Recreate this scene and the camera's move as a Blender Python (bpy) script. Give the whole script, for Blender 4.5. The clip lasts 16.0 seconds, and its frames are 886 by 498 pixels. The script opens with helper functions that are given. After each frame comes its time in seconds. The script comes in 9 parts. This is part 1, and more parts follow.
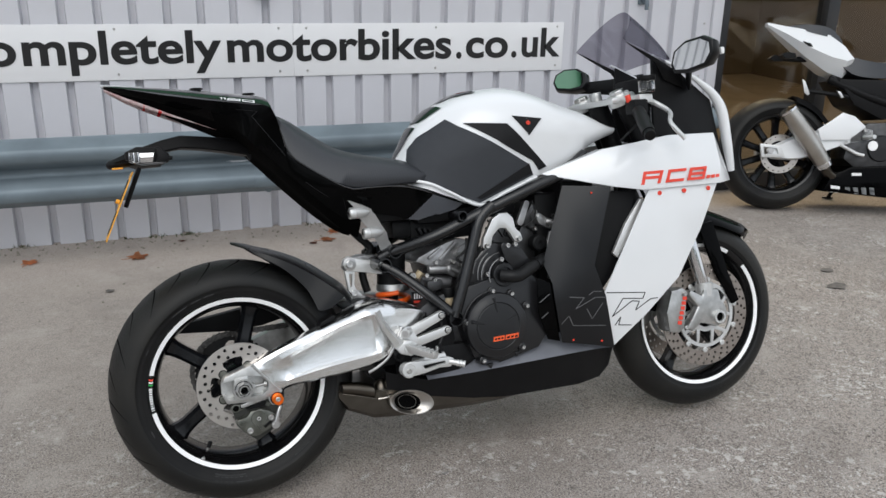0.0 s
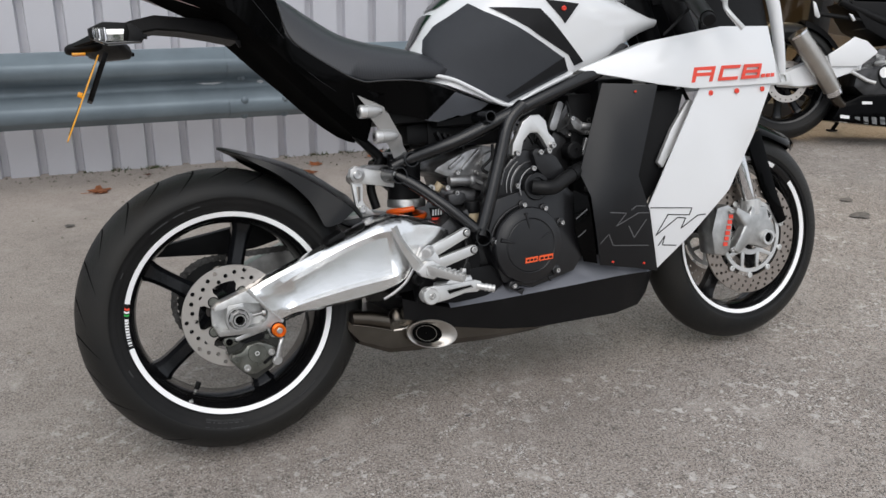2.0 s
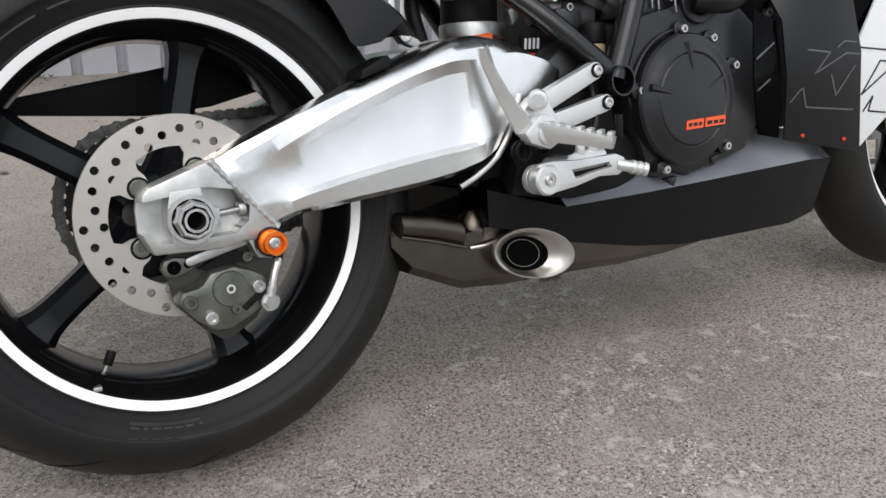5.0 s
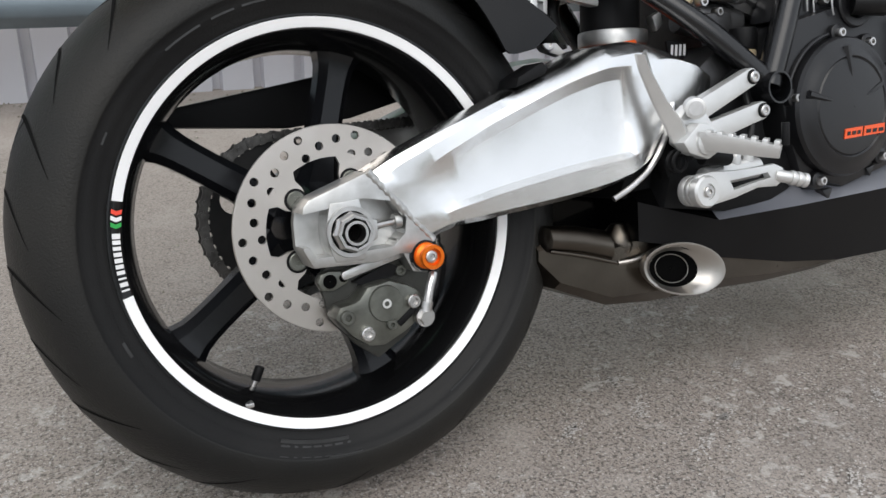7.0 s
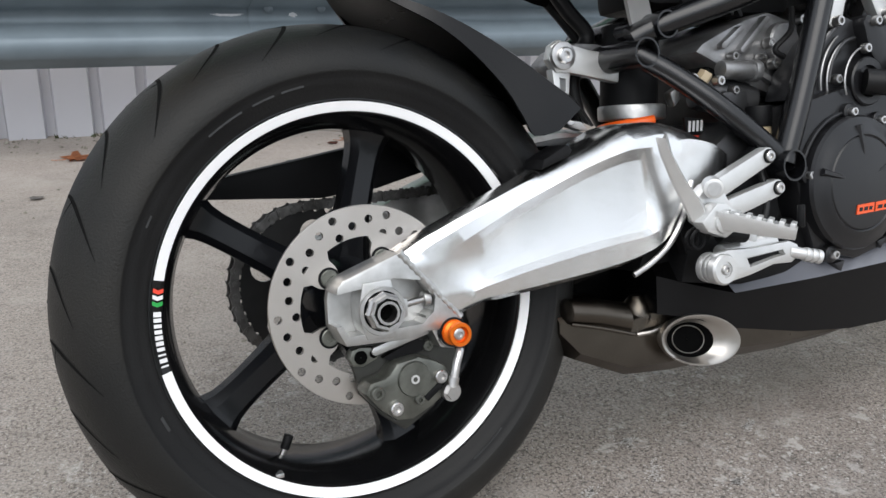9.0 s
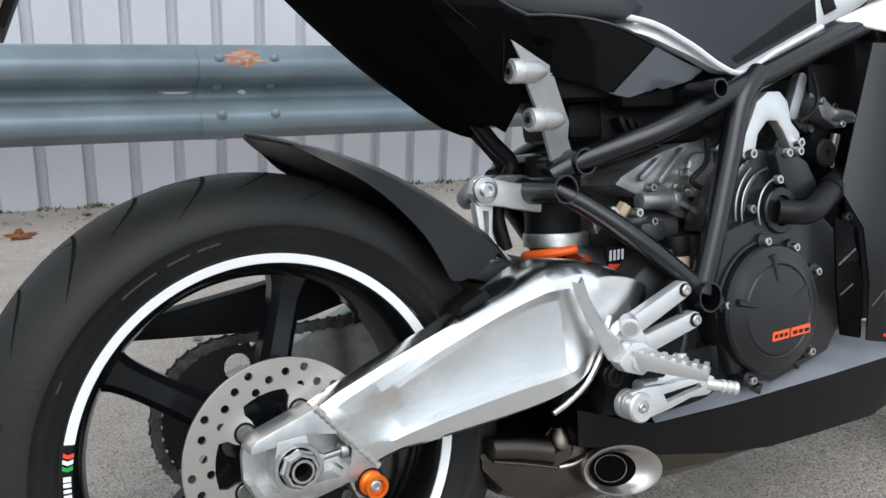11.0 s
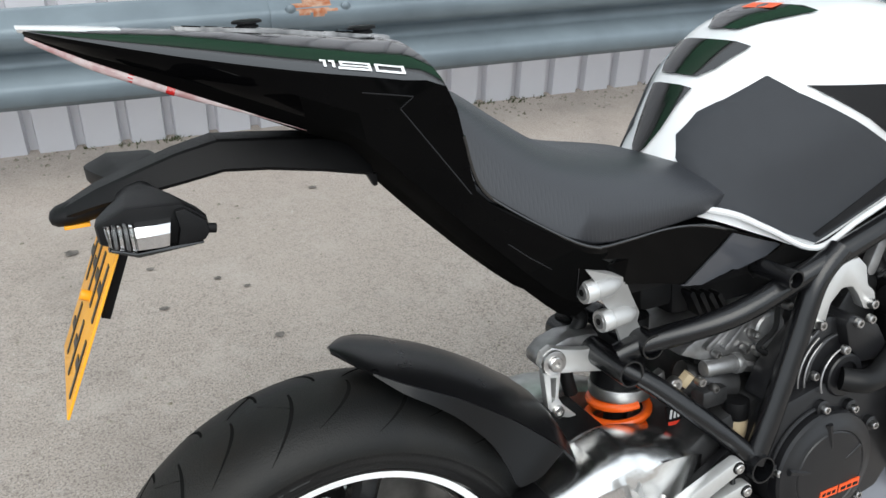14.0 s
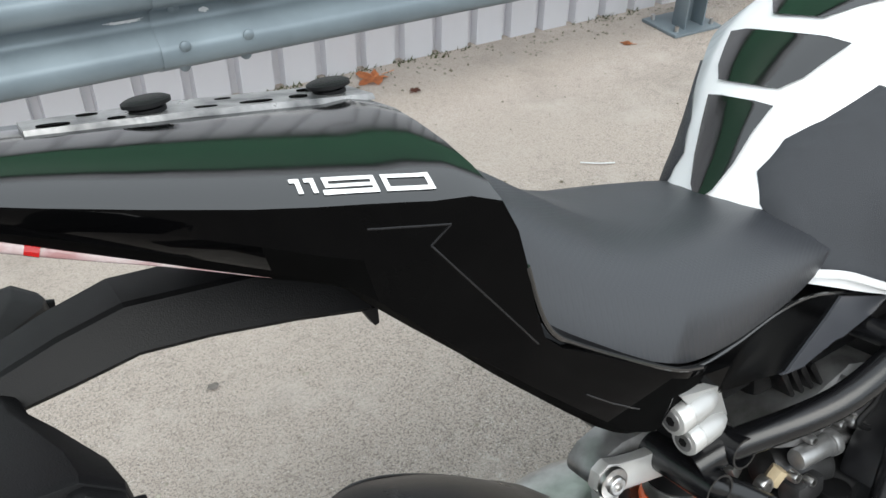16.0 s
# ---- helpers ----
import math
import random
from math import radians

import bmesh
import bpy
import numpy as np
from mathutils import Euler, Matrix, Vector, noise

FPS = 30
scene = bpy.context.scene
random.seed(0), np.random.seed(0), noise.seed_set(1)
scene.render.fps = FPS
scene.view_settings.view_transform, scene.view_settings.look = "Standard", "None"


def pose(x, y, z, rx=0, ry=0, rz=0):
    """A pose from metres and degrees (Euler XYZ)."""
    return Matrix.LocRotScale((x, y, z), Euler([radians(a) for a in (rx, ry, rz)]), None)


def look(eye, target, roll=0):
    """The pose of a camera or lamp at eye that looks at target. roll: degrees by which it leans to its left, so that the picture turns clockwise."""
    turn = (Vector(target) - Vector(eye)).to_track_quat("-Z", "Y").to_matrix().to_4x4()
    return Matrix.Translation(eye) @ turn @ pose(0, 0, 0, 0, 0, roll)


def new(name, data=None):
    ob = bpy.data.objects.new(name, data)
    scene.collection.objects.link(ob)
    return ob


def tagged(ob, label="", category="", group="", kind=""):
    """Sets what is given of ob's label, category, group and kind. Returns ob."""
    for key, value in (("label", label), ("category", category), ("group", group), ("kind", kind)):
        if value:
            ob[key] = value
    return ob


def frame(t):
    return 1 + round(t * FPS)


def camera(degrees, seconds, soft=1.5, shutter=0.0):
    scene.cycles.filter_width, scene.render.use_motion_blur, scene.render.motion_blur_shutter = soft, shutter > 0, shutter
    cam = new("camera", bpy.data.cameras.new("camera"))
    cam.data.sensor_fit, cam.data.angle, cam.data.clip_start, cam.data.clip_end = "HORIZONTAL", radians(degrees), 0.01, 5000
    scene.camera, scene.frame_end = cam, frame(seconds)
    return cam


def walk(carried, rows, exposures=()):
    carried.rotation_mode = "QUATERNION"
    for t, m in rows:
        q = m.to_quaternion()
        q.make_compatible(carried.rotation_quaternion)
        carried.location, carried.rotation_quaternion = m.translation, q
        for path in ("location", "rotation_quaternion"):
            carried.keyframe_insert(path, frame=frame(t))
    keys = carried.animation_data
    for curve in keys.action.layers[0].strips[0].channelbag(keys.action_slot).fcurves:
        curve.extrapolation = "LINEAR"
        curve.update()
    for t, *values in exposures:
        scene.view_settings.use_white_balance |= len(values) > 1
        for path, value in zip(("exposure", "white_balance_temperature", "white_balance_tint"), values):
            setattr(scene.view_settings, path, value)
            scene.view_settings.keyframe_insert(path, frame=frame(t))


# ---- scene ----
cam = camera(55.2, 16.0)
PATH = [
    (0, (-0.004, -0.001, 1.386), (0.612, 1.783, 0.723), 1.1),
    (0.5, (-0.101, -0.071, 1.361), (0.537, 1.704, 0.696), 0.8),
    (1, (-0.071, 0.028, 1.296), (0.559, 1.792, 0.594), 1.4),
    (1.5, (-0.021, 0.174, 1.232), (0.61, 1.923, 0.495), 2.1),
    (2, (-0.055, 0.296, 1.164), (0.637, 2.015, 0.412), 1.6),
    (2.5, (-0.15, 0.437, 1.105), (0.668, 2.079, 0.307), 2.0),
    (3, (-0.103, 0.627, 1.005), (0.755, 2.217, 0.147), 2.8),
    (3.2, (-0.069, 0.685, 0.98), (0.784, 2.267, 0.103), 2.9),
    (5.3, (-0.017, 1.118, 0.656), (0.864, 2.738, -0.119), 2.9),
    (5.5, (-0.033, 1.13, 0.65), (0.828, 2.765, -0.115), 2.9),
    (6, (-0.056, 1.15, 0.648), (0.753, 2.816, -0.108), 2.5),
    (6.5, (-0.074, 1.156, 0.652), (0.704, 2.834, -0.108), 1.9),
    (7, (-0.097, 1.162, 0.659), (0.66, 2.851, -0.101), 1.4),
    (7.5, (-0.116, 1.16, 0.677), (0.613, 2.865, -0.073), 1.3),
    (8, (-0.129, 1.162, 0.695), (0.595, 2.879, -0.032), 1.3),
    (8.2, (-0.133, 1.163, 0.703), (0.596, 2.879, -0.02), 1.5),
    (10.3, (-0.101, 1.175, 0.773), (0.717, 2.881, 0.126), 2.5),
    (10.5, (-0.095, 1.174, 0.787), (0.734, 2.881, 0.157), 2.6),
    (11, (-0.072, 1.176, 0.85), (0.773, 2.877, 0.224), 2.7),
    (11.5, (-0.059, 1.181, 0.958), (0.775, 2.862, 0.268), 2.4),
    (12, (-0.05, 1.198, 1.058), (0.773, 2.849, 0.287), 2.4),
    (12.5, (-0.063, 1.23, 1.158), (0.753, 2.847, 0.309), 2.1),
    (13, (-0.075, 1.252, 1.221), (0.697, 2.848, 0.294), 2.1),
    (13.5, (-0.091, 1.28, 1.285), (0.635, 2.858, 0.293), 2.5),
    (14, (-0.033, 1.345, 1.331), (0.606, 2.913, 0.267), 2.5),
    (14.5, (0.018, 1.427, 1.346), (0.546, 2.988, 0.212), 2.0),
    (15, (0.012, 1.54, 1.323), (0.573, 3.075, 0.171), 0.7),
    (15.5, (-0.012, 1.661, 1.31), (0.697, 3.127, 0.149), 0.4),
    (15.6, (-0.013, 1.677, 1.306), (0.726, 3.125, 0.142), 0.7),
    (16, (0.021, 1.735, 1.302), (0.822, 3.123, 0.104), 1.0),
]
walk(cam, [(t, look(eye, target, roll)) for t, eye, target, roll in PATH],
     [(0.0, -0.29, 6330, 8), (0.5, -0.29, 6370, 8.5), (1.5, -0.19, 6430, 9), (2.0, -0.30, 6450, 10), (2.5, -0.37, 6460, 10), (3.0, -0.14, 6480, 10), (5.5, -0.08, 6470, 9), (8.0, -0.02, 6420, 9), (10.5, 0.19, 6180, 8), (11.2, 0.15, 6100, 6), (12.0, 0.24, 6180, 6), (12.5, 0.40, 6230, 7), (13.0, 0.22, 6280, 7), (13.5, 0.20, 6330, 7), (14.5, 0.43, 6400, 5), (15.0, 0.51, 6440, 5), (16.0, 0.60, 6420, 5)])


# ---------------------------------------------------------------- world, sun, exposure
world = bpy.data.worlds.new("overcast_sky")
scene.world = world
world.use_nodes = True
wn = world.node_tree.nodes
sky = wn.new("ShaderNodeTexSky")
sky.sky_type = 'NISHITA'
sky.sun_disc = False
sky.sun_elevation = radians(58)
sky.sun_rotation = radians(200)
sky.dust_density = 4.0
sky.air_density = 1.0
soft_sky = wn.new("ShaderNodeMix")
soft_sky.data_type = 'RGBA'
soft_sky.inputs[0].default_value = 0.8
soft_sky.inputs[7].default_value = (9.6, 10.0, 10.6, 1)
world.node_tree.links.new(sky.outputs[0], soft_sky.inputs[6])
world.node_tree.links.new(soft_sky.outputs[2], wn["Background"].inputs[0])
wn["Background"].inputs[1].default_value = 0.13
sun = new("sun", bpy.data.lights.new("sun", 'SUN'))
sun.data.energy = 1.45
sun.data.angle = radians(50)
sun.data.color = (1.0, 0.97, 0.93)
sun.matrix_world = look((-1.8, -5.6, 9.5), (0.6, 2.4, 0))


# ---------------------------------------------------------------- materials
def material(name, base, rough=0.5, metal=0.0, second=None, scale=20.0, amount=0.5, bump=0.0, bump_scale=200.0,
             coat=0.0, fine=None, spec=0.5, rand=0.0, rough_var=0.08):
    """A principled surface with variation at two scales: broad stains and fine grain."""
    m = bpy.data.materials.new(name)
    m.use_nodes = True
    nt = m.node_tree
    p = nt.nodes["Principled BSDF"]
    co = nt.nodes.new("ShaderNodeTexCoord")
    n1 = nt.nodes.new("ShaderNodeTexNoise")
    n1.inputs["Scale"].default_value = scale
    n1.inputs["Detail"].default_value = 5
    nt.links.new(co.outputs["Object"], n1.inputs["Vector"])
    n2 = nt.nodes.new("ShaderNodeTexNoise")
    n2.inputs["Scale"].default_value = bump_scale
    n2.inputs["Detail"].default_value = 3
    nt.links.new(co.outputs["Object"], n2.inputs["Vector"])
    ramp = nt.nodes.new("ShaderNodeMapRange")
    ramp.inputs[1].default_value, ramp.inputs[2].default_value = 0.35, 0.68
    nt.links.new(n1.outputs[0], ramp.inputs[0])
    mix = nt.nodes.new("ShaderNodeMix")
    mix.data_type = 'RGBA'
    sc = second or tuple(c * 0.8 for c in base)
    mix.inputs[6].default_value, mix.inputs[7].default_value = (*base, 1), (*sc, 1)
    sm = nt.nodes.new("ShaderNodeMath")
    sm.operation = 'MULTIPLY'
    sm.inputs[1].default_value = amount
    nt.links.new(ramp.outputs[0], sm.inputs[0])
    nt.links.new(sm.outputs[0], mix.inputs[0])
    col = mix.outputs[2]
    if fine:
        mix2 = nt.nodes.new("ShaderNodeMix")
        mix2.data_type = 'RGBA'
        mix2.inputs[7].default_value = (*fine, 1)
        r2 = nt.nodes.new("ShaderNodeMapRange")
        r2.inputs[1].default_value, r2.inputs[2].default_value, r2.inputs[4].default_value = 0.5, 0.75, 0.8
        nt.links.new(n2.outputs[0], r2.inputs[0])
        nt.links.new(r2.outputs[0], mix2.inputs[0])
        nt.links.new(col, mix2.inputs[6])
        col = mix2.outputs[2]
    if rand:
        oi = nt.nodes.new("ShaderNodeObjectInfo")
        hsv = nt.nodes.new("ShaderNodeHueSaturation")
        rr = nt.nodes.new("ShaderNodeMapRange")
        rr.inputs[3].default_value, rr.inputs[4].default_value = 1 - rand, 1 + rand
        nt.links.new(oi.outputs["Random"], rr.inputs[0])
        nt.links.new(rr.outputs[0], hsv.inputs["Value"])
        nt.links.new(col, hsv.inputs["Color"])
        col = hsv.outputs[0]
    nt.links.new(col, p.inputs["Base Color"])
    rv = nt.nodes.new("ShaderNodeMapRange")
    rv.inputs[3].default_value, rv.inputs[4].default_value = max(rough - rough_var, 0.02), min(rough + rough_var, 1)
    nt.links.new(n1.outputs[0], rv.inputs[0])
    nt.links.new(rv.outputs[0], p.inputs["Roughness"])
    p.inputs["Metallic"].default_value = metal
    p.inputs["Coat Weight"].default_value = coat
    p.inputs["Coat Roughness"].default_value = 0.04
    p.inputs["Specular IOR Level"].default_value = spec
    if bump:
        b = nt.nodes.new("ShaderNodeBump")
        b.inputs["Strength"].default_value = bump
        b.inputs["Distance"].default_value = 0.002
        nt.links.new(n2.outputs[0], b.inputs["Height"])
        nt.links.new(b.outputs[0], p.inputs["Normal"])
    return m


def brushed(name, base, rough, stretch, tint=None):
    """Bare metal with fine scratches along one axis and faint stains."""
    m = material(name, base, rough, 1.0, tint, 9, 0.6, 0, 300)
    nt = m.node_tree
    p = nt.nodes["Principled BSDF"]
    co = nt.nodes.new("ShaderNodeTexCoord")
    mp = nt.nodes.new("ShaderNodeMapping")
    mp.inputs["Scale"].default_value = stretch
    nz = nt.nodes.new("ShaderNodeTexNoise")
    nz.inputs["Scale"].default_value = 60
    nz.inputs["Detail"].default_value = 4
    b = nt.nodes.new("ShaderNodeBump")
    b.inputs["Strength"].default_value = 0.12
    b.inputs["Distance"].default_value = 0.001
    nt.links.new(co.outputs["Object"], mp.inputs[0])
    nt.links.new(mp.outputs[0], nz.inputs["Vector"])
    nt.links.new(nz.outputs[0], b.inputs["Height"])
    # slow waviness, added to break the reflections into varied tones
    mp2 = nt.nodes.new("ShaderNodeMapping")
    mp2.inputs["Scale"].default_value = (12, 12, 3.5)
    wave = nt.nodes.new("ShaderNodeTexNoise")
    wave.inputs["Scale"].default_value = 1.0
    wave.inputs["Detail"].default_value = 2
    b2 = nt.nodes.new("ShaderNodeBump")
    b2.inputs["Strength"].default_value = 1.0
    b2.inputs["Distance"].default_value = 0.0038
    nt.links.new(co.outputs["Object"], mp2.inputs[0])
    nt.links.new(mp2.outputs[0], wave.inputs["Vector"])
    nt.links.new(wave.outputs[0], b2.inputs["Height"])
    nt.links.new(b2.outputs[0], b.inputs["Normal"])
    nt.links.new(b.outputs[0], p.inputs["Normal"])
    return m


def glass(name, tint, rough=0.02, ior=1.45):
    m = bpy.data.materials.new(name)
    m.use_nodes = True
    p = m.node_tree.nodes["Principled BSDF"]
    p.inputs["Base Color"].default_value = (*tint, 1)
    p.inputs["Roughness"].default_value = rough
    p.inputs["Transmission Weight"].default_value = 1.0
    p.inputs["IOR"].default_value = ior
    return m


def smoked_sheet(name, tint):
    """A thin tinted plastic sheet: see-through with a weak gloss."""
    m = bpy.data.materials.new(name)
    m.use_nodes = True
    nt = m.node_tree
    nt.nodes.remove(nt.nodes["Principled BSDF"])
    tr, gl, mx = nt.nodes.new("ShaderNodeBsdfTransparent"), nt.nodes.new("ShaderNodeBsdfGlossy"), nt.nodes.new("ShaderNodeMixShader")
    tr.inputs[0].default_value = (*tint, 1)
    gl.inputs["Roughness"].default_value = 0.03
    mx.inputs[0].default_value = 0.05
    nt.links.new(tr.outputs[0], mx.inputs[1])
    nt.links.new(gl.outputs[0], mx.inputs[2])
    nt.links.new(mx.outputs[0], nt.nodes["Material Output"].inputs[0])
    return m


M_WHITE = material("white_paint", (0.77, 0.78, 0.79), 0.22, 0, (0.71, 0.72, 0.73), 3, 0.5, coat=0.5)
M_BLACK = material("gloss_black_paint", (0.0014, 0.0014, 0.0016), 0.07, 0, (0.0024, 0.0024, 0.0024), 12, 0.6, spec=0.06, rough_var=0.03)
M_SATIN = material("satin_black_paint", (0.004, 0.004, 0.0045), 0.3, 0, (0.007, 0.007, 0.0075), 14, 0.6, 0.1, 500, spec=0.28)
M_MATT = material("matt_black_plastic", (0.0045, 0.0045, 0.005), 0.48, 0, (0.008, 0.008, 0.0085), 20, 0.6, 0.2, 900, spec=0.17)
M_COVER = material("black_engine_casting", (0.0095, 0.0095, 0.0108), 0.32, 0, (0.014, 0.014, 0.015), 25, 0.6, 0.1, 700, spec=0.42)
M_ENGINE = material("dark_engine_alloy", (0.085, 0.085, 0.088), 0.36, 0.7, (0.03, 0.03, 0.03), 18, 0.9, 0.2, 500, spec=0.4)
M_ENGINE2 = material("grey_engine_alloy", (0.42, 0.42, 0.425), 0.34, 0.75, (0.16, 0.158, 0.155), 22, 0.9, 0.15, 500)
M_PAD = material("charcoal_grip_rubber", (0.037, 0.040, 0.046), 0.55, 0, (0.044, 0.047, 0.054), 40, 0.5, 0.5, 1500, spec=0.3)
M_PADD = material("black_grip_rubber", (0.008, 0.008, 0.009), 0.5, 0, (0.012, 0.012, 0.013), 40, 0.5, 0.3, 1500, spec=0.22)
M_TYRE = material("tyre_rubber", (0.0092, 0.0098, 0.0102), 0.46, 0, (0.019, 0.018, 0.016), 7, 0.9, 0.35, 420, spec=0.22)
M_SIDEWALL = material("tyre_sidewall", (0.0065, 0.0065, 0.0068), 0.46, 0, (0.014, 0.0137, 0.0133), 9, 0.7, 0.2, 350, spec=0.2)
M_EMBOSS = material("raised_grey_rubber", (0.036, 0.037, 0.038), 0.55, 0, (0.022, 0.022, 0.022), 60, 0.7, spec=0.3)
M_GROOVE = material("groove_shade", (0.008, 0.008, 0.008), 0.9, spec=0.05)
M_RIM = material("gloss_black_rim", (0.004, 0.004, 0.0045), 0.14, 0, (0.010, 0.010, 0.010), 25, 0.4, spec=0.4)
M_SPOKE = material("anthracite_spoke", (0.0050, 0.0054, 0.0066), 0.17, 0.0, (0.0075, 0.0080, 0.0092), 25, 0.5, 0.05, 600, spec=0.32)
M_TAPE = material("white_rim_tape", (0.97, 0.97, 0.97), 0.3, 0, (0.93, 0.93, 0.93), 30, 0.4, spec=0.7)
M_ALU = brushed("polished_aluminium", (0.88, 0.88, 0.875), 0.22, (3, 3, 60), (0.76, 0.76, 0.76))
M_CAST = material("cast_aluminium", (0.60, 0.60, 0.59), 0.42, 1.0, (0.36, 0.36, 0.35), 35, 0.8, 0.1, 900)
M_SILVER = material("silver_paint", (0.70, 0.70, 0.69), 0.36, 0.65, (0.58, 0.58, 0.57), 25, 0.6, 0.12, 700)
M_BRACKET = material("silver_bracket_paint", (0.50, 0.50, 0.495), 0.40, 0.55, (0.42, 0.42, 0.415), 25, 0.6, 0.12, 700)
M_STEEL = material("steel_bolt", (0.62, 0.61, 0.60), 0.3, 1.0, (0.35, 0.34, 0.33), 60, 0.6)
M_DISC = material("brake_disc_steel", (0.56, 0.525, 0.49), 0.36, 1.0, (0.45, 0.415, 0.38), 16, 0.6, 0.04, 700)
M_CALIPER = material("grey_caliper_alloy", (0.17, 0.175, 0.155), 0.32, 0.7, (0.075, 0.076, 0.066), 40, 0.85, 0.12, 700)
M_TITAN = material("heat_stained_steel", (0.115, 0.102, 0.086), 0.3, 1.0, (0.065, 0.055, 0.046), 12, 0.8, 0.06, 300)
M_CHROME = material("chrome", (0.75, 0.75, 0.76), 0.12, 1.0, (0.6, 0.6, 0.6), 20, 0.4)
# Insert's base grey raised to paint in the sky's sheen.
M_INSERT = material("sheen_grey_insert", (0.058, 0.061, 0.070), 0.16, 0, (0.048, 0.050, 0.056), 9, 0.5, spec=0.5)
M_OUTLET = brushed("brushed_outlet_steel", (0.50, 0.48, 0.45), 0.32, (20, 3, 3), (0.34, 0.31, 0.28))
# Blotches paint in the reflections that mottle the deck.
M_DECK = material("mottled_deck_plate", (0.30, 0.30, 0.30), 0.30, 0.5, (0.06, 0.062, 0.065), 38, 1.0, 0.2, 300)
M_SPROCKET = material("dark_sprocket_steel", (0.02, 0.02, 0.02), 0.45, 0.6, (0.03, 0.03, 0.03), 40, 0.6)
M_STEM = material("black_satin_seam", (0.008, 0.008, 0.009), 0.25, spec=0.3)
# Stronger-reflecting copy of the gloss black, for faces that mirror wall and sky.
M_SHINYBLACK = material("shiny_black_copy", (0.0030, 0.0032, 0.0034), 0.10, 0, (0.004, 0.004, 0.004), 12, 0.6, spec=1.0, rough_var=0.03)
M_TUBE = material("satin_black_tube", (0.0050, 0.0052, 0.0060), 0.24, 0, (0.0075, 0.0075, 0.0085), 14, 0.6, 0.06, 700, spec=0.55, rough_var=0.04)
M_DISCF = material("heat_browned_disc_steel", (0.38, 0.335, 0.30), 0.4, 1.0, (0.28, 0.24, 0.21), 16, 0.6, 0.04, 700)
# Base colour darkened for the shadow that falls on the hanger.
M_HANGER = material("shadow_dark_hanger", (0.055, 0.056, 0.05), 0.5, 0.5, (0.03, 0.03, 0.027), 40, 0.8, 0.1, 700)
M_PANEL = material("satin_black_panel", (0.0065, 0.0068, 0.008), 0.34, 0, (0.0095, 0.010, 0.0115), 9, 0.6, 0.06, 600, spec=0.36)
# Grey standing in for sky reflected on the pan's upward gloss faces.
M_SKYGREY = material("sky_sheen_grey", (0.15, 0.155, 0.175), 0.22, 0, (0.135, 0.139, 0.157), 6, 0.5, spec=0.8)
# Dead black painted in for shade in holes, gaps and under the tail.
M_HOLE = material("shade_black", (0.003, 0.003, 0.003), 0.9, spec=0.02)
M_ORANGE = material("orange_anodised", (0.85, 0.18, 0.01), 0.3, 0.6, (0.70, 0.13, 0.01), 30, 0.5)
M_SPRING = material("orange_spring_paint", (0.90, 0.13, 0.01), 0.35, 0, (0.75, 0.10, 0.01), 30, 0.4, coat=0.3)
M_RED = material("red_decal", (0.78, 0.06, 0.03), 0.35, 0, (0.70, 0.05, 0.03), 30, 0.4)
M_OLOGO = material("orange_decal", (0.83, 0.10, 0.02), 0.4, 0, (0.75, 0.09, 0.02), 30, 0.4)
M_GREYLINE = material("grey_decal", (0.10, 0.10, 0.105), 0.4, 0, (0.08, 0.08, 0.08), 30, 0.4)
M_GREEN = material("green_decal", (0.02, 0.35, 0.06), 0.4)
M_WDECAL = material("white_decal", (0.82, 0.82, 0.82), 0.35)
M_SEAT = material("seat_vinyl", (0.027, 0.029, 0.034), 0.42, 0, (0.032, 0.034, 0.039), 10, 0.5, spec=0.5)
M_CHAIN = material("oily_chain_steel", (0.16, 0.155, 0.15), 0.38, 0.8, (0.05, 0.048, 0.045), 70, 0.8)
M_LENS = glass("clear_lens", (0.95, 0.95, 0.95), 0.08)
M_REDLENS = material("red_lens", (0.55, 0.02, 0.02), 0.12, 0, (0.45, 0.015, 0.015), 60, 0.5, coat=0.5)
M_TAILLENS = material("pale_pink_lens", (0.44, 0.24, 0.24), 0.12, 0, (0.66, 0.56, 0.56), 55, 1.0, coat=0.5)
M_SCREEN = smoked_sheet("smoked_screen", (0.66, 0.65, 0.69))
M_PLATE = material("yellow_plate", (0.85, 0.40, 0.02), 0.35, 0, (0.80, 0.35, 0.02), 20, 0.4, 0.1, 900)
M_PLATEINK = material("plate_ink", (0.012, 0.012, 0.012), 0.4)
M_MIRROR = material("mirror_glass", (0.85, 0.87, 0.86), 0.02, 1.0, (0.85, 0.87, 0.86), 5, 0, rough_var=0)
M_HOSE = material("rubber_hose", (0.008, 0.008, 0.0085), 0.42, 0, (0.013, 0.013, 0.013), 30, 0.5, spec=0.22)
M_RES = material("brake_fluid_pot", (0.42, 0.34, 0.22), 0.35, 0, (0.32, 0.25, 0.16), 30, 0.5)
M_WALL = material("painted_steel_cladding", (0.61, 0.61, 0.65), 0.42, 0, (0.55, 0.55, 0.58), 2.2, 0.6, 0.05, 60)
M_GALV = material("galvanised_steel", (0.178, 0.218, 0.245), 0.44, 0.25, (0.125, 0.155, 0.178), 5, 0.8, 0.1, 90, spec=0.35)
M_RUST = material("rust", (0.30, 0.09, 0.03), 0.85, 0, (0.42, 0.30, 0.22), 45, 0.9, 0.5, 300)
M_SCRAPE = material("bare_scrape", (0.62, 0.64, 0.66), 0.5, 0.3, (0.5, 0.52, 0.54), 60, 0.6)
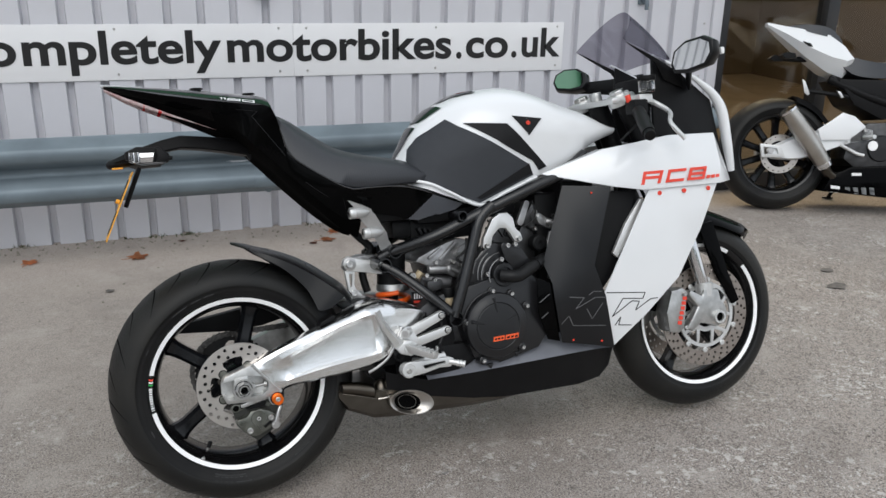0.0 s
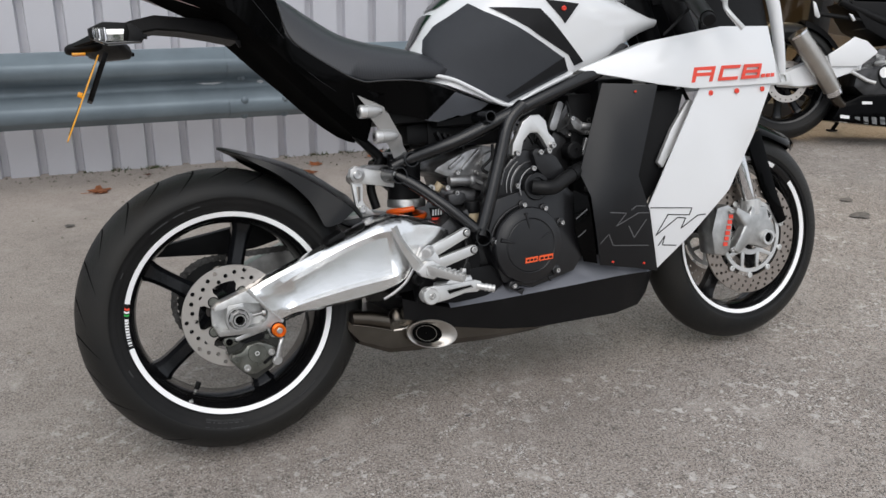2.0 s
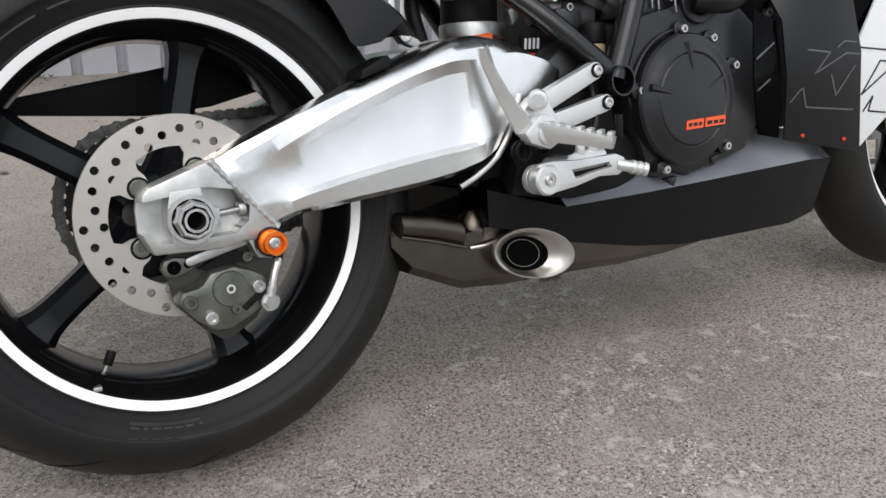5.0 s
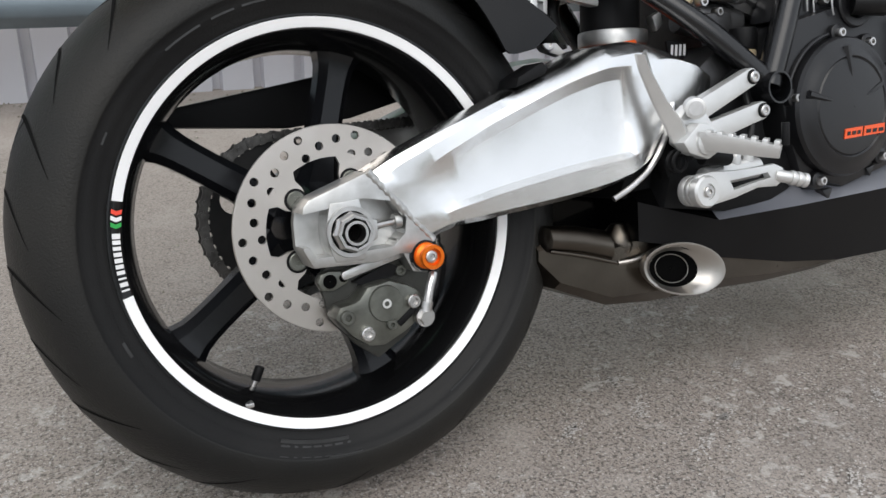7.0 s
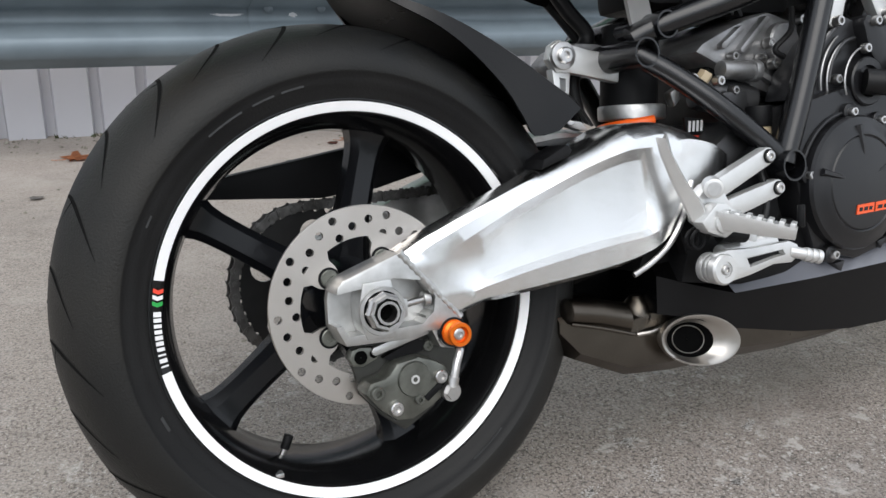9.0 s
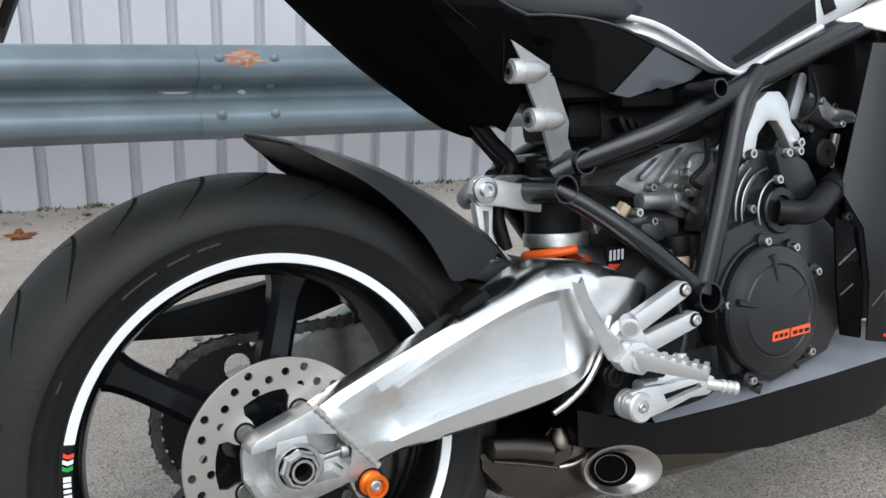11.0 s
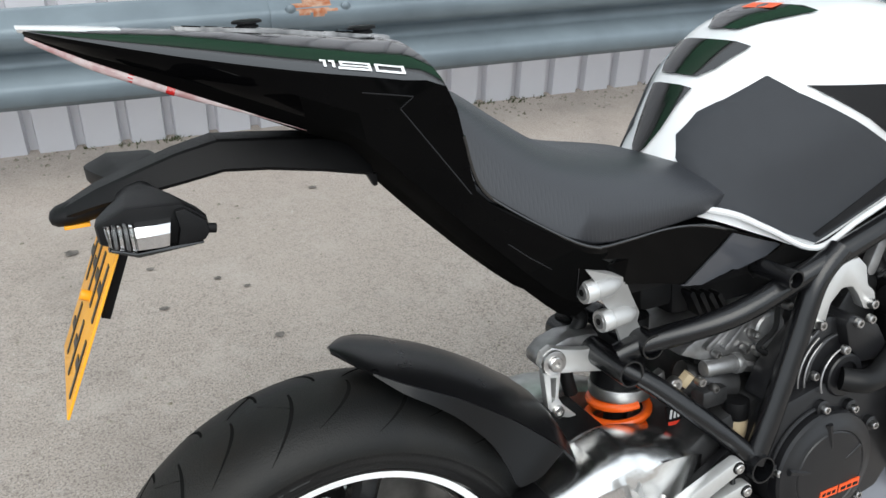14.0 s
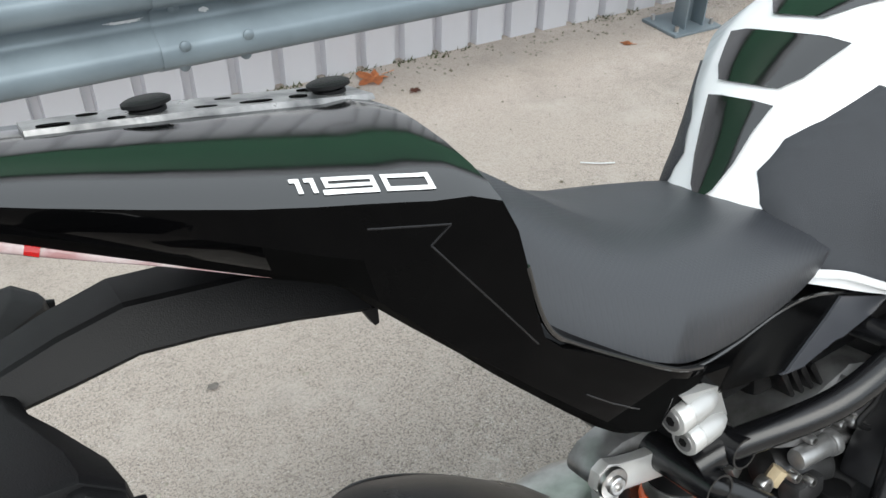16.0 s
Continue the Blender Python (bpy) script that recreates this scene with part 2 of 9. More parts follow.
M_SIGN = material("white_sign_sheet", (0.80, 0.80, 0.81), 0.4, 0, (0.74, 0.74, 0.75), 4, 0.5)
M_INK = material("sign_ink", (0.012, 0.012, 0.013), 0.4)
M_FRAME = material("dark_window_frame", (0.03, 0.032, 0.036), 0.4, 0.3, (0.045, 0.046, 0.05), 10, 0.5)
M_PANE = glass("window_glass", (0.86, 0.88, 0.86), 0.0)
M_LEAF = material("dead_leaf", (0.55, 0.215, 0.085), 0.75, 0, (0.36, 0.13, 0.06), 45, 0.9, 0.6, 160, rand=0.25)
M_LEAFD = material("dark_dead_leaf", (0.16, 0.06, 0.04), 0.8, 0, (0.10, 0.04, 0.03), 45, 0.9, 0.6, 160)
M_DIRT = material("litter_and_grit", (0.34, 0.32, 0.27), 0.9, 0, (0.14, 0.12, 0.09), 90, 1.0, 0.5, 200)
M_MOSS = material("moss", (0.06, 0.09, 0.03), 0.95, 0, (0.10, 0.09, 0.05), 50, 1.0, 0.8, 200)
M_HEDGE = material("hedge_leaf", (0.045, 0.10, 0.03), 0.6, 0, (0.02, 0.05, 0.015), 3, 0.9)
M_GRASS = material("grass", (0.05, 0.12, 0.03), 0.9, 0, (0.08, 0.10, 0.04), 2, 0.8, 0.8, 60)
M_FASCIA = material("green_fascia_paint", (0.070, 0.235, 0.125), 0.35, 0, (0.058, 0.195, 0.105), 2, 0.6)
M_ROOM = material("showroom_wall", (0.085, 0.062, 0.038), 0.7, 0, (0.05, 0.036, 0.022), 2, 0.6)
M_ROOMFLOOR = material("showroom_floor", (0.14, 0.11, 0.08), 0.3, 0, (0.10, 0.08, 0.06), 3, 0.6)


def ground_material():
    """Worn concrete-grey asphalt: aggregate, dark specks, chalky scuffs and broad staining."""
    m = material("worn_asphalt", (0.306, 0.264, 0.232), 0.85, 0, (0.242, 0.209, 0.183), 1.1, 0.8, 1.0, 150, fine=(0.36, 0.332, 0.305))
    nt = m.node_tree
    p = nt.nodes["Principled BSDF"]
    src = p.inputs["Base Color"].links[0].from_socket
    co = nt.nodes.new("ShaderNodeTexCoord")
    # the strip along the building is paler than the yard
    pos = nt.nodes.new("ShaderNodeSeparateXYZ")
    nt.links.new(co.outputs["Object"], pos.inputs[0])
    wob = nt.nodes.new("ShaderNodeTexNoise")
    wob.inputs["Scale"].default_value = 0.9
    wob.inputs["Detail"].default_value = 5
    nt.links.new(co.outputs["Object"], wob.inputs["Vector"])
    add = nt.nodes.new("ShaderNodeMath")
    add.operation = 'MULTIPLY_ADD'
    add.inputs[1].default_value = 2.0
    nt.links.new(wob.outputs[0], add.inputs[0])
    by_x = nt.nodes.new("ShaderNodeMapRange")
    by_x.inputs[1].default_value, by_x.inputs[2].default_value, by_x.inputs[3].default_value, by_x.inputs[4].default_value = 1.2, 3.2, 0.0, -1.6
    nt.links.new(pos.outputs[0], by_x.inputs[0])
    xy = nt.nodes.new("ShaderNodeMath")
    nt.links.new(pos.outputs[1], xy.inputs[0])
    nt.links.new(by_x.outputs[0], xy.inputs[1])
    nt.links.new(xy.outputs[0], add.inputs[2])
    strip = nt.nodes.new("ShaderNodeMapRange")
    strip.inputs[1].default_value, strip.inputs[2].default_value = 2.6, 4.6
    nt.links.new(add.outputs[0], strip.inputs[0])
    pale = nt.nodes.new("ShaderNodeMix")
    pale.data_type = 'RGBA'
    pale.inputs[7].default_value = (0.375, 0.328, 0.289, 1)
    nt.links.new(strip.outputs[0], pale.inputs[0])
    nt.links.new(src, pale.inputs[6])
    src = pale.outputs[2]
    # the yard turns paler towards the shop window
    pale_x = nt.nodes.new("ShaderNodeMapRange")
    pale_x.inputs[1].default_value, pale_x.inputs[2].default_value, pale_x.inputs[4].default_value = 0.3, 1.9, 0.55
    nt.links.new(pos.outputs[0], pale_x.inputs[0])
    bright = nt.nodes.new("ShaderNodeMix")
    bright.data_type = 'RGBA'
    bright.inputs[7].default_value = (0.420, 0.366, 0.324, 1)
    nt.links.new(pale_x.outputs[0], bright.inputs[0])
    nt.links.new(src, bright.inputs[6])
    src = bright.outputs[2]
    # loose pale grit lies in clusters, and the grain shows less along the building
    grit = nt.nodes.new("ShaderNodeTexNoise")
    grit.inputs["Scale"].default_value = 3.2
    grit.inputs["Detail"].default_value = 4
    nt.links.new(co.outputs["Object"], grit.inputs["Vector"])
    grit_mask = nt.nodes.new("ShaderNodeMapRange")
    grit_mask.inputs[1].default_value, grit_mask.inputs[2].default_value, grit_mask.inputs[3].default_value = 0.44, 0.60, 0.15
    nt.links.new(grit.outputs[0], grit_mask.inputs[0])
    away = nt.nodes.new("ShaderNodeMapRange")
    away.inputs[2].default_value, away.inputs[3].default_value, away.inputs[4].default_value = 0.55, 1.0, 0.12
    nt.links.new(strip.outputs[0], away.inputs[0])
    yard_grit = nt.nodes.new("ShaderNodeMath")
    yard_grit.operation = 'MULTIPLY'
    nt.links.new(grit_mask.outputs[0], yard_grit.inputs[0])
    nt.links.new(away.outputs[0], yard_grit.inputs[1])
    grit_mask = yard_grit
    grain = nt.nodes.new("ShaderNodeMapRange")
    grain.inputs[3].default_value, grain.inputs[4].default_value = 1.0, 0.28
    nt.links.new(strip.outputs[0], grain.inputs[0])
    for scale, lo, hi, colour, amt, mask in ((42, 0.56, 0.70, (0.11, 0.098, 0.089), 0.55, grain), (170, 0.52, 0.61, (0.060, 0.053, 0.048), 0.85, grain), (300, 0.55, 0.62, (0.050, 0.045, 0.041), 0.8, grain), (210, 0.60, 0.66, (0.56, 0.53, 0.50), 0.85, grain), (120, 0.63, 0.67, (0.70, 0.68, 0.65), 0.9, grit_mask),
                                             (50, 0.66, 0.70, (0.66, 0.64, 0.61), 0.7, grit_mask), (36, 0.58, 0.66, (0.64, 0.61, 0.58), 0.7, grit_mask), (11, 0.59, 0.70, (0.58, 0.55, 0.52), 0.6, grit_mask), (6.0, 0.52, 0.72, (0.42, 0.38, 0.345), 0.6, None), (2.3, 0.54, 0.74, (0.155, 0.133, 0.117), 0.5, None)):
        nz = nt.nodes.new("ShaderNodeTexNoise")
        nz.inputs["Scale"].default_value = scale
        nz.inputs["Detail"].default_value = 6 if scale < 20 else 2
        nz.inputs["Roughness"].default_value = 0.65
        mp = nt.nodes.new("ShaderNodeMapping")
        mp.inputs["Location"].default_value = (scale * 0.37, scale * 0.11, 0.3)
        nt.links.new(co.outputs["Object"], mp.inputs[0])
        nt.links.new(mp.outputs[0], nz.inputs["Vector"])
        mr = nt.nodes.new("ShaderNodeMapRange")
        mr.inputs[1].default_value, mr.inputs[2].default_value, mr.inputs[4].default_value = lo, hi, amt
        nt.links.new(nz.outputs[0], mr.inputs[0])
        factor = mr.outputs[0]
        if mask:
            mul = nt.nodes.new("ShaderNodeMath")
            mul.operation = 'MULTIPLY'
            nt.links.new(factor, mul.inputs[0])
            nt.links.new(mask.outputs[0], mul.inputs[1])
            factor = mul.outputs[0]
        mx = nt.nodes.new("ShaderNodeMix")
        mx.data_type = 'RGBA'
        mx.inputs[7].default_value = (*colour, 1)
        nt.links.new(factor, mx.inputs[0])
        nt.links.new(src, mx.inputs[6])
        src = mx.outputs[2]
    nt.links.new(src, p.inputs["Base Color"])
    return m


M_GROUND = ground_material()


def seat_weave():
    """Fine crossed rib of the seat cover, as relief."""
    nt = M_SEAT.node_tree
    co = nt.nodes.new("ShaderNodeTexCoord")
    heights = []
    for turn in ((0.0, 0.25, 1.05), (0.0, -0.25, -1.05)):
        mp = nt.nodes.new("ShaderNodeMapping")
        mp.inputs["Rotation"].default_value = turn
        wv = nt.nodes.new("ShaderNodeTexWave")
        wv.inputs["Scale"].default_value = 115
        wv.inputs["Distortion"].default_value = 0.3
        wv.inputs["Detail"].default_value = 0
        nt.links.new(co.outputs["Object"], mp.inputs[0])
        nt.links.new(mp.outputs[0], wv.inputs["Vector"])
        heights.append(wv)
    mul = nt.nodes.new("ShaderNodeMath")
    mul.operation = 'MULTIPLY'
    nt.links.new(heights[0].outputs[1], mul.inputs[0])
    nt.links.new(heights[1].outputs[1], mul.inputs[1])
    b = nt.nodes.new("ShaderNodeBump")
    b.inputs["Strength"].default_value = 0.2
    b.inputs["Distance"].default_value = 0.001
    nt.links.new(mul.outputs[0], b.inputs["Height"])
    nt.links.new(b.outputs[0], nt.nodes["Principled BSDF"].inputs["Normal"])


seat_weave()


# ---------------------------------------------------------------- mesh helpers
def mesh_object(name, bm, mat, smooth=35, parent=None):
    bmesh.ops.recalc_face_normals(bm, faces=bm.faces)
    me = bpy.data.meshes.new(name)
    bm.to_mesh(me)
    bm.free()
    me.materials.append(mat)
    if smooth:
        for f in me.polygons:
            f.use_smooth = True
        me.set_sharp_from_angle(angle=radians(smooth))
    ob = new(name, me)
    if parent:
        ob.parent = parent
    return ob


def part(name, bm, mat, parent, label="", smooth=35, tris=False):
    if tris:
        bmesh.ops.triangulate(bm, faces=bm.faces)
    ob = mesh_object(name, bm, mat, smooth, parent)
    if label:
        ob["label"] = label
    return ob


def thing(name, m, label, category, group=""):
    ob = new(name)
    ob.empty_display_size = 0.1
    ob.matrix_world = m
    return tagged(ob, label, category, group)


def soften(bm, width, segments=2, angle=25):
    es = [e for e in bm.edges if len(e.link_faces) == 2 and e.calc_face_angle(0) > radians(angle)]
    if es and width:
        bmesh.ops.bevel(bm, geom=es, offset=width, segments=segments, affect='EDGES', profile=0.6, clamp_overlap=True)
    return bm


def ring_loft(rings, closed=True, caps=True, bm=None):
    """Skin through rings of equal length."""
    bm = bm or bmesh.new()
    vs = [[bm.verts.new(p) for p in r] for r in rings]
    n = len(rings[0])
    for a, b in zip(vs, vs[1:]):
        for i in range(n if closed else n - 1):
            j = (i + 1) % n
            bm.faces.new((a[i], a[j], b[j], b[i]))
    if caps and closed:
        bm.faces.new(vs[0][::-1])
        bm.faces.new(vs[-1])
    return bm


def prism(poly, y0, y1, bevel=0.002, bm=None, top=None):
    """A polygon in x and z, drawn out from y0 to y1; top: another polygon for the y1 end."""
    own = bm is None
    b = bmesh.new() if own else bm
    if own:
        ring_loft([[(x, y0, z) for x, z in poly], [(x, y1, z) for x, z in (top or poly)]], bm=b)
        bmesh.ops.recalc_face_normals(b, faces=b.faces)
        soften(b, bevel)
        return b
    sub = prism(poly, y0, y1, bevel, None, top)
    return merge(b, sub)


def merge(bm, other, m=None):
    if m is not None:
        other.transform(m)
    me = bpy.data.meshes.new("tmp")
    other.to_mesh(me)
    other.free()
    bm.from_mesh(me)
    bpy.data.meshes.remove(me)
    return bm


def slab(pts, thick, bevel=0.002):
    """A flat or folded plate through 3D points, with thickness inwards (towards y = 0)."""
    bm = bmesh.new()
    n = Vector((0, 0, 0))
    for i, p in enumerate(pts):
        a, b = Vector(p), Vector(pts[(i + 1) % len(pts)])
        n += a.cross(b)
    n.normalize()
    mid = sum((Vector(p) for p in pts), Vector()) / len(pts)
    if n.y * mid.y < 0:
        n = -n
    ring_loft([[Vector(p) for p in pts], [Vector(p) - n * thick for p in pts]], bm=bm)
    bmesh.ops.recalc_face_normals(bm, faces=bm.faces)
    return soften(bm, bevel)


def tube(points, r, seg=14, caps=True, radii=None, smooth=6):
    """A round tube along a smoothed line."""
    pts = [Vector(p) for p in points]
    if len(pts) > 2 and smooth:
        out = []
        rr = []
        rs = radii or [r] * len(pts)
        for i in range(len(pts) - 1):
            p0, p1, p2, p3 = pts[max(i - 1, 0)], pts[i], pts[i + 1], pts[min(i + 2, len(pts) - 1)]
            for k in range(smooth):
                t = k / smooth
                out.append(0.5 * ((2 * p1) + (p2 - p0) * t + (2 * p0 - 5 * p1 + 4 * p2 - p3) * t * t + (3 * p1 - p0 - 3 * p2 + p3) * t ** 3))
                rr.append(rs[i] * (1 - t) + rs[i + 1] * t)
        out.append(pts[-1])
        rr.append(rs[-1])
        pts, radii = out, rr
    radii = radii or [r] * len(pts)
    rings = []
    prev = None
    for i, p in enumerate(pts):
        d = (pts[min(i + 1, len(pts) - 1)] - pts[max(i - 1, 0)]).normalized()
        u = d.orthogonal().normalized() if prev is None else (prev - d * prev.dot(d)).normalized()
        prev = u
        v = d.cross(u)
        rings.append([p + (u * math.cos(a) + v * math.sin(a)) * radii[i] for a in (2 * math.pi * k / seg for k in range(seg))])
    return ring_loft(rings, caps=caps)


def rod(a, b, r, seg=16, bevel=0.0, r2=None):
    bm = tube([a, b], r, seg, radii=[r, r if r2 is None else r2], smooth=0)
    bmesh.ops.recalc_face_normals(bm, faces=bm.faces)
    return soften(bm, bevel, 2, 50) if bevel else bm


def pipe_end(a, b, r, wall=0.0025, seg=20):
    """An open-ended tube from a to b, seen into at b."""
    a, b = Vector(a), Vector(b)
    d = (b - a).normalized()
    u = d.orthogonal().normalized()
    v = d.cross(u)

    def ring(p, rad):
        return [p + (u * math.cos(t) + v * math.sin(t)) * rad for t in (2 * math.pi * k / seg for k in range(seg))]
    return ring_loft([ring(a, r), ring(b, r), ring(b, r - wall), ring(a + d * 0.004, r - wall)])


def lathe(profile, centre, seg=72, a0=0.0, a1=360.0, axis="y"):
    """Turns (across, radius) points about a line along y through centre."""
    full = abs(a1 - a0) >= 359.9
    n = seg if full else max(2, int(seg * abs(a1 - a0) / 360)) + 1
    cx, cy, cz = centre
    rings = []
    for k in range(n):
        a = radians(a0 + (a1 - a0) * (k / n if full else k / (n - 1)))
        rings.append([(cx + r * math.cos(a), cy + u, cz + r * math.sin(a)) for u, r in profile])
    bm = bmesh.new()
    vs = [[bm.verts.new(p) for p in r] for r in rings]
    m = len(profile)
    for i in range(n if full else n - 1):
        a, b = vs[i], vs[(i + 1) % n]
        for j in range(m):
            q = (j + 1) % m
            bm.faces.new((a[j], a[q], b[q], b[j]))
    if not full:
        bm.faces.new(vs[0][::-1])
        bm.faces.new(vs[-1])
    return bm


def bolt(p, r, h=0.006, side=-1, socket=True):
    """A socket-head bolt whose head looks along y."""
    x, y, z = p
    prof = [(0, 0.0005), (0, r), (side * h * 0.8, r), (side * h, r * 0.85), (side * h, r * 0.5), (side * h * 0.4, r * 0.45), (side * h * 0.4, 0.0005)]
    if not socket:
        prof = [(0, 0.0005), (0, r * 1.25), (side * h * 0.3, r * 1.25), (side * h * 0.3, r), (side * h, r * 0.92), (side * h, 0.0005)]
    return lathe(prof, p, 6 if not socket else 14)


def block(c, s, bevel=0.003, m=None):
    bm = bmesh.new()
    bmesh.ops.create_cube(bm, size=1.0)
    bmesh.ops.scale(bm, vec=s, verts=bm.verts)
    soften(bm, bevel)
    if m is not None:
        bm.transform(m)
    bmesh.ops.translate(bm, vec=c, verts=bm.verts)
    return bm


def capsule(a, c, ra, rc, y0, y1, bevel=0.002, n=9):
    """A flat arm with round ends from a to c in x and z."""
    (xa, za), (xc, zc) = a, c
    t = math.atan2(zc - za, xc - xa)
    poly = [(xa + ra * math.cos(t + math.pi / 2 + math.pi * q / n), za + ra * math.sin(t + math.pi / 2 + math.pi * q / n)) for q in range(n + 1)]
    poly += [(xc + rc * math.cos(t - math.pi / 2 + math.pi * q / n), zc + rc * math.sin(t - math.pi / 2 + math.pi * q / n)) for q in range(n + 1)]
    return prism(poly, y0, y1, bevel)


def tree_of(obs):
    """A ray-hit tree of the raw meshes given, in the coordinates of their shared parent."""
    from mathutils.bvhtree import BVHTree
    vs, fs = [], []
    for ob in obs:
        k = len(vs)
        vs += [v.co.copy() for v in ob.data.vertices]
        fs += [[i + k for i in f.vertices] for f in ob.data.polygons]
    return BVHTree.FromPolygons(vs, fs)


def decal(polys, obs, lift=0.0015, cell=0.012, side=-1, thick=0.001, direction=None):
    """Polygons in x and z laid on the surface of obs from its side, with a rim down to it."""
    tree = tree_of(obs)
    out = bmesh.new()
    for poly in polys:
        bm = bmesh.new()
        bm.faces.new([bm.verts.new((x, 0, z)) for x, z in poly])
        for ax, n in ((0, (1, 0, 0)), (2, (0, 0, 1))):
            lo, hi = min(v.co[ax] for v in bm.verts), max(v.co[ax] for v in bm.verts)
            k = lo + cell
            while k < hi:
                co = [0, 0, 0]
                co[ax] = k
                bmesh.ops.bisect_plane(bm, geom=bm.verts[:] + bm.edges[:] + bm.faces[:], plane_co=co, plane_no=n)
                k += cell
        bmesh.ops.triangulate(bm, faces=bm.faces)
        good = []
        for v in bm.verts:
            hit, nor, _, _ = tree.ray_cast(Vector((v.co.x, side * 0.6, v.co.z)), Vector((0, -side, 0)))
            if hit is None:
                hit, nor, _, _ = tree.find_nearest(Vector((v.co.x, side * 0.15, v.co.z)))
            if nor.y * side < 0:
                nor = -nor
            v.co = hit + nor * lift
            good.append(nor * lift)
        ext = bmesh.ops.extrude_face_region(bm, geom=bm.faces[:])
        new_vs = [g for g in ext["geom"] if isinstance(g, bmesh.types.BMVert)]
        keep = set(new_vs)
        for v in bm.verts:
            if v not in keep:
                v.co.y -= side * (thick + lift)
        merge(out, bm)
    return out


def text_mesh(body, size, x_scale=1.0, bold=0.0, depth=0.001):
    cu = bpy.data.curves.new("lettering", 'FONT')
    cu.body, cu.size, cu.offset, cu.extrude = body, size, bold, depth
    ob = bpy.data.objects.new("lettering", cu)
    scene.collection.objects.link(ob)
    me = bpy.data.meshes.new_from_object(ob.evaluated_get(bpy.context.evaluated_depsgraph_get()))
    bpy.data.objects.remove(ob)
    bm = bmesh.new()
    bm.from_mesh(me)
    bpy.data.meshes.remove(me)
    bmesh.ops.scale(bm, vec=(x_scale, 1, 1), verts=bm.verts)
    return bm


def cut(bm, cutters, mat):
    """bm with the bodies of cutters taken out of it."""
    def raw(b):
        bmesh.ops.recalc_face_normals(b, faces=b.faces)
        me = bpy.data.meshes.new("raw")
        b.to_mesh(me)
        b.free()
        return new("raw", me)
    body, tool = raw(bm), raw(cutters)
    md = body.modifiers.new("cut", 'BOOLEAN')
    md.operation, md.object, md.solver = 'DIFFERENCE', tool, 'EXACT'
    me = bpy.data.meshes.new_from_object(body.evaluated_get(bpy.context.evaluated_depsgraph_get()))
    out = bmesh.new()
    out.from_mesh(me)
    for o in (body, tool):
        d = o.data
        bpy.data.objects.remove(o)
        bpy.data.meshes.remove(d)
    bpy.data.meshes.remove(me)
    return out


# ---------------------------------------------------------------- ground, wall, rail
WALL_Y, RAIL_Y = 4.31, 4.00


def build_ground():
    bm = bmesh.new()
    xs = [-300, -60, -12] + [-6 + 0.25 * i for i in range(57)] + [12, 60, 300]
    ys = [-300, -60, -14] + [-6 + 0.25 * i for i in range(49)] + [14, 60, 300]
    vs = {}
    for i, x in enumerate(xs):
        for j, y in enumerate(ys):
            vs[i, j] = bm.verts.new((x, y, -0.002 + 0.004 * noise.noise(Vector((x * 0.6, y * 0.6, 0))) if abs(x) < 9 and abs(y) < 7 else -0.01))
    for i in range(len(xs) - 1):
        for j in range(len(ys) - 1):
            bm.faces.new((vs[i, j], vs[i + 1, j], vs[i + 1, j + 1], vs[i, j + 1]))
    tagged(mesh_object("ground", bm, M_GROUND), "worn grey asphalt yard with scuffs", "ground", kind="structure")


